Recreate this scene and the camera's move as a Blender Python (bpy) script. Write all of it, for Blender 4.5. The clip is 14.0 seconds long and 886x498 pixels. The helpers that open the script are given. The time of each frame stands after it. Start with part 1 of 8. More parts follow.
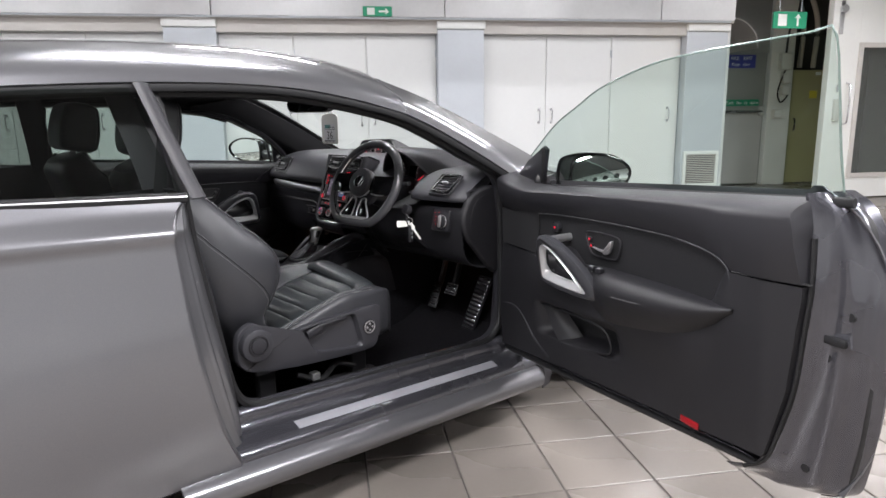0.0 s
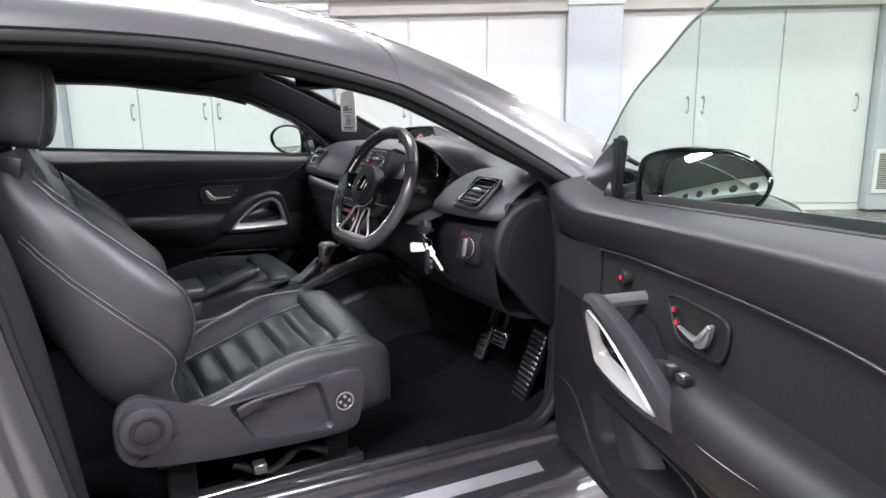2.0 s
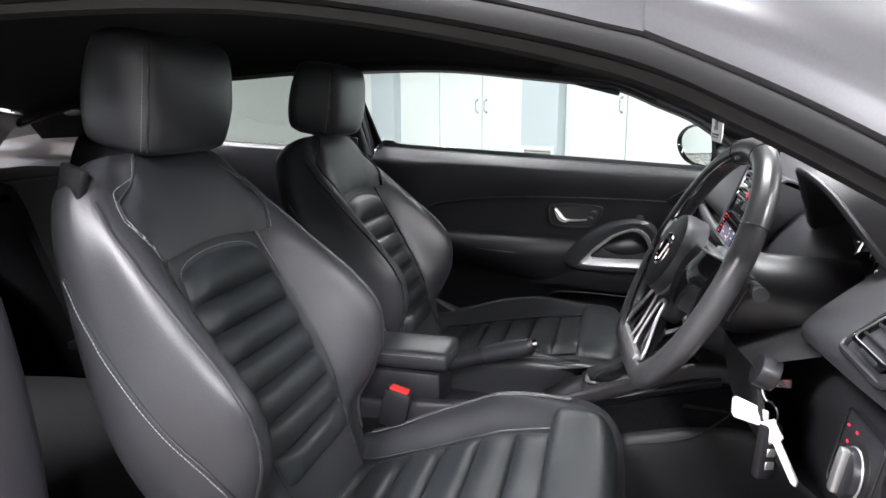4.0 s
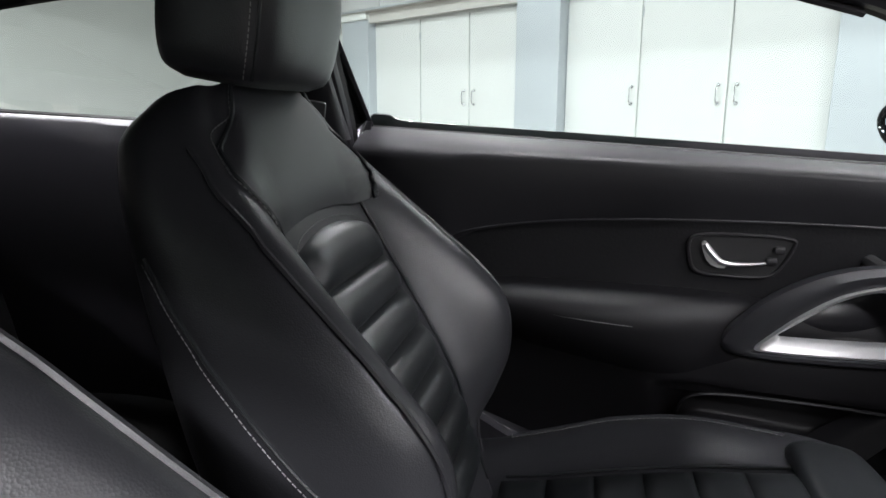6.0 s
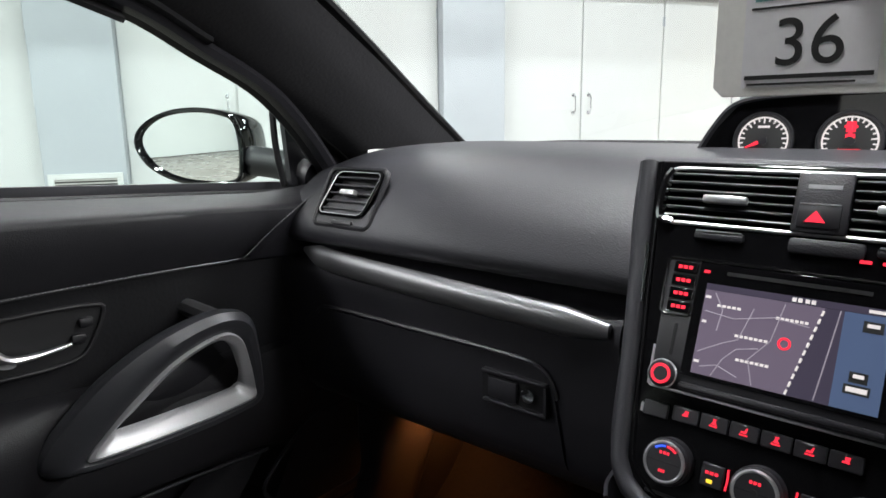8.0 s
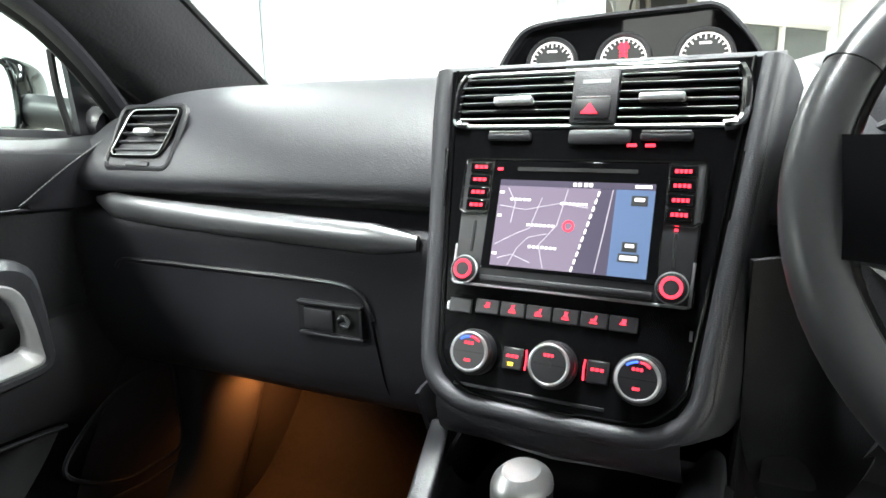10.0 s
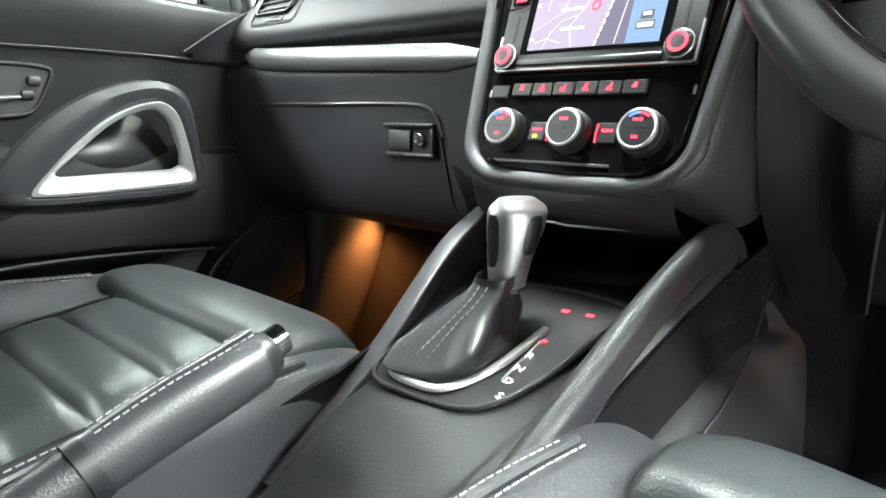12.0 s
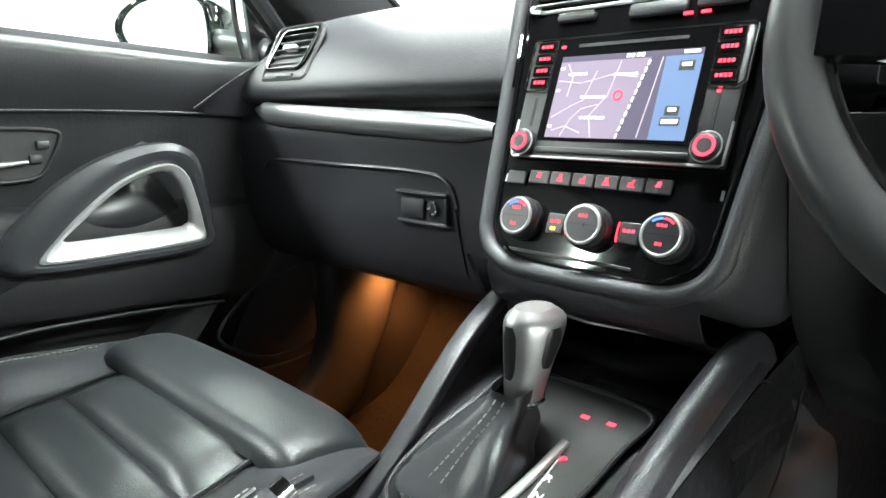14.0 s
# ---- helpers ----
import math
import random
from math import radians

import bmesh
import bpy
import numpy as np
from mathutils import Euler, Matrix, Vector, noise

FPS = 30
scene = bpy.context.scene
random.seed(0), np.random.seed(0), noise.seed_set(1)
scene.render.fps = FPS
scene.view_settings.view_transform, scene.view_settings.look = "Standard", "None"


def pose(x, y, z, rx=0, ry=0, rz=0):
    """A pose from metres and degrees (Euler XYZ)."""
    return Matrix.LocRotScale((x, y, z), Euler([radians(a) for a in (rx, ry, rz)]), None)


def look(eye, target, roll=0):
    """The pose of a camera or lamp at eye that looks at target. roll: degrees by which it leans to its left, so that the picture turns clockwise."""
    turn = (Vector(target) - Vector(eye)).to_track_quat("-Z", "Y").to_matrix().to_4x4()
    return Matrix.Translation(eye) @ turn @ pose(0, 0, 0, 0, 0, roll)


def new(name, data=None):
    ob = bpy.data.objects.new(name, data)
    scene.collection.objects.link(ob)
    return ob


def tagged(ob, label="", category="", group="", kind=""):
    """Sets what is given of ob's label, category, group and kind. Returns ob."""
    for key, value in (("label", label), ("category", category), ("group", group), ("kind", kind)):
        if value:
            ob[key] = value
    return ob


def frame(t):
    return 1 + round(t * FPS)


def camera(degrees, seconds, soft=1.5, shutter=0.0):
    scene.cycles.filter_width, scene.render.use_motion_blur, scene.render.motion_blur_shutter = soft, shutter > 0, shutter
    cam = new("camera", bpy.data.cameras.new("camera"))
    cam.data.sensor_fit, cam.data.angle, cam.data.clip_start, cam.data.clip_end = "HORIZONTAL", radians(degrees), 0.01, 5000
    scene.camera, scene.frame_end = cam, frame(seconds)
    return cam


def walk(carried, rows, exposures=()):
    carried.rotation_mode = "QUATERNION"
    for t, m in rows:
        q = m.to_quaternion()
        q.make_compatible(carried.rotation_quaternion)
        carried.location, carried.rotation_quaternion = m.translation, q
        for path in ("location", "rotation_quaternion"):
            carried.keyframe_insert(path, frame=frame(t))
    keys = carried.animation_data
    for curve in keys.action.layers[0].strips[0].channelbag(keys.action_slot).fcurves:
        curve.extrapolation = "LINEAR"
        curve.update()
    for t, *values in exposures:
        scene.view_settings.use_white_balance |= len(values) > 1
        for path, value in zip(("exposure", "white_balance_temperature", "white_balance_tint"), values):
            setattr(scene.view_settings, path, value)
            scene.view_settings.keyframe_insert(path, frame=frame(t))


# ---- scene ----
LAMP_W, HEAD_W, FOOT_W, TUBE_E = 95, 130, 1.15, 14
EXPOSURES = [(0.0, 0.10), (1.0, 0.34), (2.0, 0.56), (3.0, 0.84), (3.5, 1.08), (6.0, 0.82), (6.5, 0.72), (7.0, 0.44), (7.5, 0.40), (8.0, 0.58), (8.7, 1.05), (10.8, 2.70), (12.0, 2.95), (13.5, 2.95), (14.0, 2.68)]
EXPOSURES = [(t, e, 6500, 10 if t < 8 else 6 if t < 10 else -6) for t, e in EXPOSURES]
cam = camera(68.40, 14.0, soft=1.6)
PATH = [
    (0.0, pose(-1.1317, -2.3973, 1.1389, 78.581, 0.786, -42.827)),
    (0.5, pose(-0.9861, -2.3078, 1.1030, 78.377, 0.771, -42.935)),
    (1.0, pose(-0.7994, -2.2091, 1.0807, 78.262, 0.682, -42.740)),
    (1.5, pose(-0.5728, -2.0840, 1.0818, 78.231, 0.651, -35.035)),
    (2.0, pose(-0.3479, -1.9867, 1.0885, 78.221, 0.746, -29.612)),
    (2.5, pose(-0.0880, -1.8605, 1.1031, 78.278, 0.782, -17.267)),
    (3.0, pose(0.0833, -1.6920, 1.1146, 78.117, 0.595, -5.866)),
    (3.5, pose(0.2204, -1.5116, 1.1106, 78.025, 0.729, 5.985)),
    (3.7, pose(0.2734, -1.4127, 1.1031, 78.092, 0.542, 12.168)),
    (5.8, pose(-0.0607, -0.4476, 1.0169, 77.754, -0.172, 18.463)),
    (6.0, pose(-0.0900, -0.3761, 1.0061, 77.892, -0.124, 12.102)),
    (6.5, pose(-0.1208, -0.2297, 1.0062, 78.115, 0.118, -3.420)),
    (7.0, pose(-0.1297, -0.1318, 1.0346, 78.260, 0.473, -19.558)),
    (7.5, pose(-0.1178, -0.1034, 1.0392, 78.548, 0.425, -35.434)),
    (8.0, pose(-0.0807, -0.0953, 1.0212, 78.702, 0.792, -50.272)),
    (8.5, pose(-0.0450, -0.1005, 1.0043, 78.543, 1.284, -62.874)),
    (8.7, pose(-0.0399, -0.1056, 0.9987, 78.476, 1.353, -66.244)),
    (10.8, pose(-0.0841, -0.1820, 0.8514, 77.870, 0.327, -58.640)),
    (11.0, pose(-0.0835, -0.2058, 0.8219, 77.973, 0.286, -55.819)),
    (11.5, pose(-0.0856, -0.2653, 0.7749, 77.807, 0.273, -50.838)),
    (12.0, pose(-0.0896, -0.2954, 0.7550, 77.811, 0.145, -48.266)),
    (12.5, pose(-0.0906, -0.3085, 0.7517, 77.695, 0.200, -47.206)),
    (13.0, pose(-0.0890, -0.3035, 0.7556, 77.715, 0.203, -47.114)),
    (13.5, pose(-0.0752, -0.2932, 0.7712, 77.764, 0.238, -47.154)),
    (14.0, pose(-0.0610, -0.2687, 0.8336, 77.947, 0.356, -47.154)),
]
walk(cam, PATH, exposures=EXPOSURES)

from mathutils.bvhtree import BVHTree

# ---- light: ceiling battens, car headlamps, footwell lamps ----
ROOM = pose(0, 0, 0, 0, 0, -33)
world = bpy.data.worlds.new("world")
scene.world = world
world.use_nodes = True
world.node_tree.nodes["Background"].inputs[0].default_value = (0.75, 0.85, 1.0, 1)
world.node_tree.nodes["Background"].inputs[1].default_value = 0.05


def lamp(name, kind, m, watts, colour, **more):
    data = bpy.data.lights.new(name, kind)
    data.energy, data.color = watts, colour
    if kind == "AREA":
        data.shape, data.size, data.size_y = "RECTANGLE", more["size"][0], more["size"][1]
    if kind == "SPOT":
        data.spot_size, data.spot_blend, data.shadow_soft_size = radians(more["cone"]), 0.6, 0.05
    if kind == "POINT":
        data.shadow_soft_size = more["size"]
    ob = new(name, data)
    ob.matrix_world = m
    return ob


CEIL = 3.25
COOL = (0.985, 0.97, 1.0)
BATTENS = [(u, v, k) for v, k in ((3.4, 0.38), (0.6, 0.85), (-2.6, 1.75)) for u in (-6.2, -3.1, 0.0, 3.1, 6.2)]
for u, v, k in BATTENS:
    lamp("batten_light", "AREA", ROOM @ pose(u, v, CEIL - 0.14), LAMP_W * k, COOL, size=(1.5, 0.16))
for s in (-1, 1):
    lamp("headlamp_light", "SPOT", look((2.0, s * 0.62, 0.66), (8.0, s * 0.9 - 0.3, 0.25)), HEAD_W, (1.0, 0.72, 0.36), cone=62)
lamp("footwell_light", "SPOT", pose(0.738, 0.627, 0.548), FOOT_W * 4.6, (1.0, 0.32, 0.075), cone=125)
lamp("footwell_light", "POINT", pose(0.80, -0.36, 0.52), FOOT_W * 0.02, (1.0, 0.36, 0.12), size=0.012)


# ---- materials ----
def surface(name, col, rough=0.5, metal=0.0, grain=0.0, grain_size=0.002, spread=0.06, stain=0.10, stain_size=0.35, coat=0.0, cells=False, sheen=0.0, piece=0.0, rough_spread=0.08, spec=0.5):
    m = bpy.data.materials.new(name)
    m.use_nodes = True
    t = m.node_tree
    b = t.nodes["Principled BSDF"]
    b.inputs["Specular IOR Level"].default_value = spec
    put = t.links.new
    co = t.nodes.new("ShaderNodeTexCoord").outputs["Object"]
    fine = t.nodes.new("ShaderNodeTexNoise")
    fine.inputs["Scale"].default_value, fine.inputs["Detail"].default_value = 1 / (grain_size * 4), 3
    big = t.nodes.new("ShaderNodeTexNoise")
    big.inputs["Scale"].default_value, big.inputs["Detail"].default_value = 1 / stain_size, 4
    put(co, fine.inputs["Vector"])
    put(co, big.inputs["Vector"])

    def math_node(op, a, c):
        n = t.nodes.new("ShaderNodeMath")
        n.operation = op
        for i, q in enumerate((a, c)):
            if isinstance(q, (int, float)):
                n.inputs[i].default_value = q
            else:
                put(q, n.inputs[i])
        return n.outputs[0]

    k = math_node("ADD", math_node("MULTIPLY", math_node("SUBTRACT", fine.outputs[0], 0.5), spread * 2), math_node("MULTIPLY", math_node("SUBTRACT", big.outputs[0], 0.5), stain * 2))
    k = math_node("ADD", k, 1.0)
    if piece:
        info = t.nodes.new("ShaderNodeObjectInfo")
        isl = t.nodes.new("ShaderNodeNewGeometry")
        r = math_node("FRACT", math_node("ADD", info.outputs["Random"], isl.outputs["Random Per Island"]), 0.0)
        k = math_node("MULTIPLY", k, math_node("ADD", 1.0, math_node("MULTIPLY", math_node("SUBTRACT", r, 0.5), piece * 2)))
    mul = t.nodes.new("ShaderNodeVectorMath")
    mul.operation = "SCALE"
    mul.inputs[0].default_value = col
    put(k, mul.inputs["Scale"])
    put(mul.outputs[0], b.inputs["Base Color"])
    put(math_node("ADD", rough, math_node("MULTIPLY", math_node("SUBTRACT", big.outputs[0], 0.5), rough_spread * 2)), b.inputs["Roughness"])
    b.inputs["Metallic"].default_value = metal
    b.inputs["Coat Weight"].default_value = coat
    b.inputs["Coat Roughness"].default_value = 0.04
    b.inputs["Sheen Weight"].default_value = sheen
    if grain:
        bump = t.nodes.new("ShaderNodeBump")
        bump.inputs["Strength"].default_value, bump.inputs["Distance"].default_value = grain, grain_size
        if cells:
            v = t.nodes.new("ShaderNodeTexVoronoi")
            v.inputs["Scale"].default_value = 1 / (grain_size * 1.4)
            put(co, v.inputs["Vector"])
            put(v.outputs["Distance"], bump.inputs["Height"])
        else:
            put(fine.outputs[0], bump.inputs["Height"])
        put(bump.outputs[0], b.inputs["Normal"])
    return m


def glow(name, col, strength):
    m = bpy.data.materials.new(name)
    m.use_nodes = True
    b = m.node_tree.nodes["Principled BSDF"]
    b.inputs["Base Color"].default_value = (*[c * 0.2 for c in col], 1)
    b.inputs["Specular IOR Level"].default_value = 0.1
    b.inputs["Emission Color"].default_value = (*col, 1)
    b.inputs["Emission Strength"].default_value = strength
    return m


def pane(name, tint, gloss=0.03):
    """Thin glass: tinted see-through with a Fresnel gloss."""
    m = bpy.data.materials.new(name)
    m.use_nodes = True
    t = m.node_tree
    t.nodes.remove(t.nodes["Principled BSDF"])
    see, shine, mix = t.nodes.new("ShaderNodeBsdfTransparent"), t.nodes.new("ShaderNodeBsdfGlossy"), t.nodes.new("ShaderNodeMixShader")
    see.inputs[0].default_value = (*tint, 1)
    shine.inputs["Roughness"].default_value = 0.01
    face = t.nodes.new("ShaderNodeLayerWeight")
    face.inputs["Blend"].default_value = 0.5
    power, scale = t.nodes.new("ShaderNodeMath"), t.nodes.new("ShaderNodeMath")
    power.operation, scale.operation = "POWER", "MULTIPLY_ADD"
    power.inputs[1].default_value = 4.5
    scale.inputs[1].default_value, scale.inputs[2].default_value = 0.8, gloss
    t.links.new(face.outputs["Facing"], power.inputs[0])
    t.links.new(power.outputs[0], scale.inputs[0])
    t.links.new(scale.outputs[0], mix.inputs[0])
    t.links.new(see.outputs[0], mix.inputs[1])
    t.links.new(shine.outputs[0], mix.inputs[2])
    t.links.new(mix.outputs[0], t.nodes["Material Output"].inputs[0])
    return m


PAINT = surface("grey_metallic_paint", (0.150, 0.150, 0.160), 0.30, 0.62, 0.02, 0.0006, 0.10, 0.05, coat=1.0, rough_spread=0.03)
# body grey made darker and bluer: shade on sills and door edges as colour
JAMB = surface("grey_jamb_paint_shaded", (0.060, 0.060, 0.070), 0.26, 0.60, 0.03, 0.0008, 0.08, 0.12, coat=0.9)
RUBBER = surface("black_rubber", (0.012, 0.012, 0.013), 0.5, 0, 0.15, 0.001, 0.1, 0.2, spec=0.3)
PLASTIC = surface("grained_dark_plastic", (0.0185, 0.018, 0.0220), 0.44, 0, 0.26, 0.0010, 0.08, 0.10, cells=True)
PLASTIC2 = surface("smooth_dark_plastic", (0.0140, 0.0138, 0.0165), 0.38, 0, 0.06, 0.0008, 0.05, 0.08)
SOFT = surface("soft_touch_dash_skin", (0.0300, 0.0298, 0.0350), 0.47, 0, 0.20, 0.0011, 0.08, 0.08, cells=True)
LEATHER = surface("black_leather", (0.0365, 0.0372, 0.0420), 0.35, 0, 0.16, 0.0011, 0.10, 0.16, cells=True)
LEATHER2 = surface("black_ribbed_leather", (0.0225, 0.0255, 0.0280), 0.37, 0, 0.18, 0.0011, 0.12, 0.18, cells=True)
FABRIC = surface("dark_trim_cloth", (0.0098, 0.0098, 0.0112), 0.8, 0, 0.5, 0.0012, 0.15, 0.1, sheen=0.03, spec=0.18)
# door plastic; on the dash and console its darkness stands in for shade
DOOR_AND_SHADE = surface("matte_door_and_shade_plastic", (0.0125, 0.0122, 0.0142), 0.50, 0, 0.26, 0.0010, 0.08, 0.10, cells=True, spec=0.34)
LINING = surface("grey_headlining_cloth", (0.026, 0.0255, 0.028), 0.9, 0, 0.5, 0.0012, 0.12, 0.08, sheen=0.06, spec=0.2)
CARPET = surface("dark_carpet", (0.0060, 0.0058, 0.0070), 0.95, 0, 1.0, 0.003, 0.35, 0.2, spec=0.1)
GLASSEDGE = surface("pale_glass_edge", (0.20, 0.27, 0.245), 0.2, 0, 0, 0.001)
WHEEL_LEATHER = surface("smooth_worn_leather", (0.042, 0.042, 0.045), 0.30, 0, 0.05, 0.0010, 0.10, 0.16)
THREAD = surface("pale_grey_thread", (0.27, 0.27, 0.27), 0.7, 0, 0.2, 0.0006)
SATIN = surface("satin_silver_trim", (0.52, 0.52, 0.53), 0.34, 0.85, 0.04, 0.0006, 0.05, 0.06)
STRIP = surface("brushed_graphite_trim", (0.30, 0.30, 0.31), 0.36, 0.85, 0.05, 0.0006, 0.06, 0.08)
PADSKIN = surface("soft_door_pad_skin", (0.0190, 0.0188, 0.0220), 0.47, 0, 0.22, 0.0011, 0.08, 0.08, cells=True, spec=0.45)
SILVER = surface("silver_painted_trim", (0.56, 0.56, 0.57), 0.38, 0.40, 0.04, 0.0006, 0.05, 0.06)
SCUFF = surface("polished_sill_plate", (0.46, 0.46, 0.50), 0.36, 0.60, 0.04, 0.0008, 0.06, 0.10)
BRUSHED = surface("brushed_steel", (0.62, 0.62, 0.64), 0.26, 0.95, 0.05, 0.0008, 0.08, 0.10)
CHROME = surface("chrome", (0.75, 0.75, 0.76), 0.10, 1.0, 0, 0.001, 0.02, 0.02, rough_spread=0.02)
GLOSS = surface("gloss_black", (0.004, 0.004, 0.0045), 0.06, 0, 0, 0.001, 0.0, 0.0, rough_spread=0.02)
MIRROR = surface("mirror_glass", (0.86, 0.88, 0.88), 0.015, 1.0, 0, 0.001, 0.0, 0.0, rough_spread=0.0)
TYRE = surface("tyre_rubber", (0.02, 0.02, 0.02), 0.75, 0, 0.5, 0.004)
REDLENS = surface("red_plastic_lens", (0.22, 0.006, 0.010), 0.2, 0, 0, 0.001)
REDPLASTIC = surface("red_plastic", (0.55, 0.03, 0.03), 0.4, 0, 0, 0.001)
PALETAG = surface("pale_card", (0.78, 0.77, 0.74), 0.6, 0, 0.1, 0.001)
INK = surface("black_ink", (0.015, 0.015, 0.015), 0.6)
GREYINK = surface("grey_ink", (0.25, 0.25, 0.26), 0.6)
CLEAR = pane("clear_glass", (0.90, 0.945, 0.925))
DOORGLASS = pane("greenish_glass", (0.70, 0.795, 0.755))
TINTED = pane("tinted_glass", (0.44, 0.50, 0.47), 0.13)
RED_GLOW = glow("red_backlight", (1.0, 0.03, 0.06), 0.95)
WHITE_GLOW = glow("white_backlight", (1.0, 0.92, 0.92), 0.5)
BLUE_GLOW = glow("blue_backlight", (0.05, 0.12, 1.0), 0.9)
AMBER_GLOW = glow("amber_backlight", (1.0, 0.6, 0.05), 0.9)
LAMP_GLOW = glow("warm_lamp", (1.0, 0.55, 0.22), 6.0)
TUBE_GLOW = glow("white_tube", (0.95, 0.98, 1.0), TUBE_E)
SCREEN_MAP = glow("screen_map", (0.24, 0.19, 0.27), 0.32)
SCREEN_DARK = glow("screen_dark_panel", (0.09, 0.075, 0.12), 0.32)
SCREEN_BLUE = glow("screen_blue_panel", (0.13, 0.185, 0.34), 0.32)
SCREEN_ROAD = glow("screen_road", (0.55, 0.48, 0.58), 0.30)
SIGN_GREEN = surface("green_sign", (0.02, 0.30, 0.16), 0.4, 0, 0, 0.002)
SIGN_WHITE = surface("white_sign", (0.8, 0.82, 0.8), 0.4, 0, 0, 0.002)
SIGN_BLUE = surface("blue_sign", (0.05, 0.06, 0.30), 0.4, 0, 0, 0.002)
YELLOW = surface("yellow_sticker", (0.75, 0.62, 0.05), 0.5, 0, 0, 0.002)
CUPBOARD = surface("white_gloss_board", (0.70, 0.71, 0.71), 0.40, 0, 0.03, 0.01, 0.02, 0.05, 0.8)
WALLPAINT = surface("white_wall_paint", (0.74, 0.75, 0.74), 0.6, 0, 0.12, 0.01, 0.03, 0.08, 0.7)
STEELGREY = surface("blue_grey_sheet", (0.50, 0.53, 0.57), 0.38, 0.15, 0.05, 0.01, 0.03, 0.10, 0.4)
PELMET = surface("beige_grey_board", (0.52, 0.50, 0.48), 0.6, 0, 0.1, 0.01, 0.04, 0.15, 0.5)
UPPER = surface("galvanised_sheet", (0.62, 0.62, 0.63), 0.42, 0.25, 0.1, 0.01, 0.05, 0.22, 0.5)
DOORGREY = surface("grey_door_paint", (0.30, 0.30, 0.28), 0.5, 0, 0.05, 0.006, 0.03, 0.10)
OCHRE = surface("yellowish_panel_paint", (0.40, 0.38, 0.20), 0.55, 0, 0.1, 0.006, 0.04, 0.15)
TILE = surface("floor_tile", (0.205, 0.182, 0.163), 0.28, 0, 0.08, 0.004, 0.05, 0.14, 0.5, piece=0.08, rough_spread=0.15)
GROUT = surface("tile_grout", (0.085, 0.076, 0.070), 0.8, 0, 0.3, 0.004, 0.15, 0.3)
CONCRETE = surface("ceiling_paint", (0.70, 0.71, 0.70), 0.75, 0, 0.3, 0.01, 0.05, 0.1)
SOFFIT = surface("dark_ceiling_board", (0.085, 0.088, 0.090), 0.8, 0, 0.3, 0.01, 0.08, 0.2)
# dark colour in place of shade, for the recess end and vent backs
SHADEVOID = surface("shaded_recess", (0.05, 0.048, 0.045), 0.7, 0, 0.2, 0.01, 0.1, 0.2)
METALBOX = surface("grey_enclosure", (0.55, 0.55, 0.53), 0.45, 0, 0.03, 0.003)


# ---- building helpers ----
def cr(points, n, closed=False):
    """n points on a smooth curve through the given ones."""
    p = np.array(points, float)
    if closed:
        p = np.vstack([p[-1], p, p[0], p[1]])
    elif len(p) > 2:
        p = np.vstack([2 * p[0] - p[1], p, 2 * p[-1] - p[-2]])
    else:
        return p[0] + np.linspace(0, 1, n)[:, None] * (p[1] - p[0])
    d = np.maximum(np.linalg.norm(np.diff(p, axis=0), axis=1), 1e-6) ** 0.5
    k = np.concatenate([[0], np.cumsum(d)])
    lo, hi = k[1], k[-2]
    s = np.linspace(lo, hi, n, endpoint=not closed)
    out = []
    for v in s:
        i = min(max(int(np.searchsorted(k, v, "right")) - 1, 1), len(p) - 3)
        h = k[i + 1] - k[i]
        m0 = (p[i + 1] - p[i - 1]) / (k[i + 1] - k[i - 1])
        m1 = (p[i + 2] - p[i]) / (k[i + 2] - k[i])
        q = (v - k[i]) / h
        out.append((2 * q**3 - 3 * q**2 + 1) * p[i] + (q**3 - 2 * q**2 + q) * h * m0 + (3 * q**2 - 2 * q**3) * p[i + 1] + (q**3 - q**2) * h * m1)
    return np.array(out)


def tidy(bm):
    bmesh.ops.remove_doubles(bm, verts=bm.verts, dist=1e-6)
    bmesh.ops.recalc_face_normals(bm, faces=bm.faces)
    return bm


def part(name, bm, material, parent=None, label="", smooth=True, angle=40, solid=0.0):
    """Links a bmesh as one mesh object, under a thing or a part if one is given."""
    tidy(bm)
    if solid:
        bmesh.ops.solidify(bm, geom=bm.faces[:], thickness=solid)
        bmesh.ops.recalc_face_normals(bm, faces=bm.faces)
    for e in bm.edges:
        e.smooth = len(e.link_faces) != 2 or e.calc_face_angle(0) < radians(angle)
    for f in bm.faces:
        f.smooth = smooth
    me = bpy.data.meshes.new(name)
    bm.to_mesh(me)
    bm.free()
    for mm in material if isinstance(material, (list, tuple)) else [material]:
        me.materials.append(mm)
    ob = new(name, me)
    if parent:
        ob.parent = parent
    if label:
        ob["label"] = label
    return ob


def thing(name, label, category, group="", m=None):
    ob = tagged(new(name), label, category, group)
    if m:
        ob.matrix_world = m
    return ob


def from_grid(g, closed_u=False, closed_v=False, cap=False):
    """A bmesh from a grid of points g[v][u]."""
    bm = bmesh.new()
    nv, nu = len(g), len(g[0])
    vs = [[bm.verts.new(p) for p in row] for row in g]
    for j in range(nv if closed_v else nv - 1):
        for i in range(nu if closed_u else nu - 1):
            q = (vs[j][i], vs[j][(i + 1) % nu], vs[(j + 1) % nv][(i + 1) % nu], vs[(j + 1) % nv][i])
            try:
                bm.faces.new(q)
            except ValueError:
                pass
    if cap:
        for row in (vs[0], vs[-1]):
            try:
                bm.faces.new(row)
            except ValueError:
                pass
    return bm


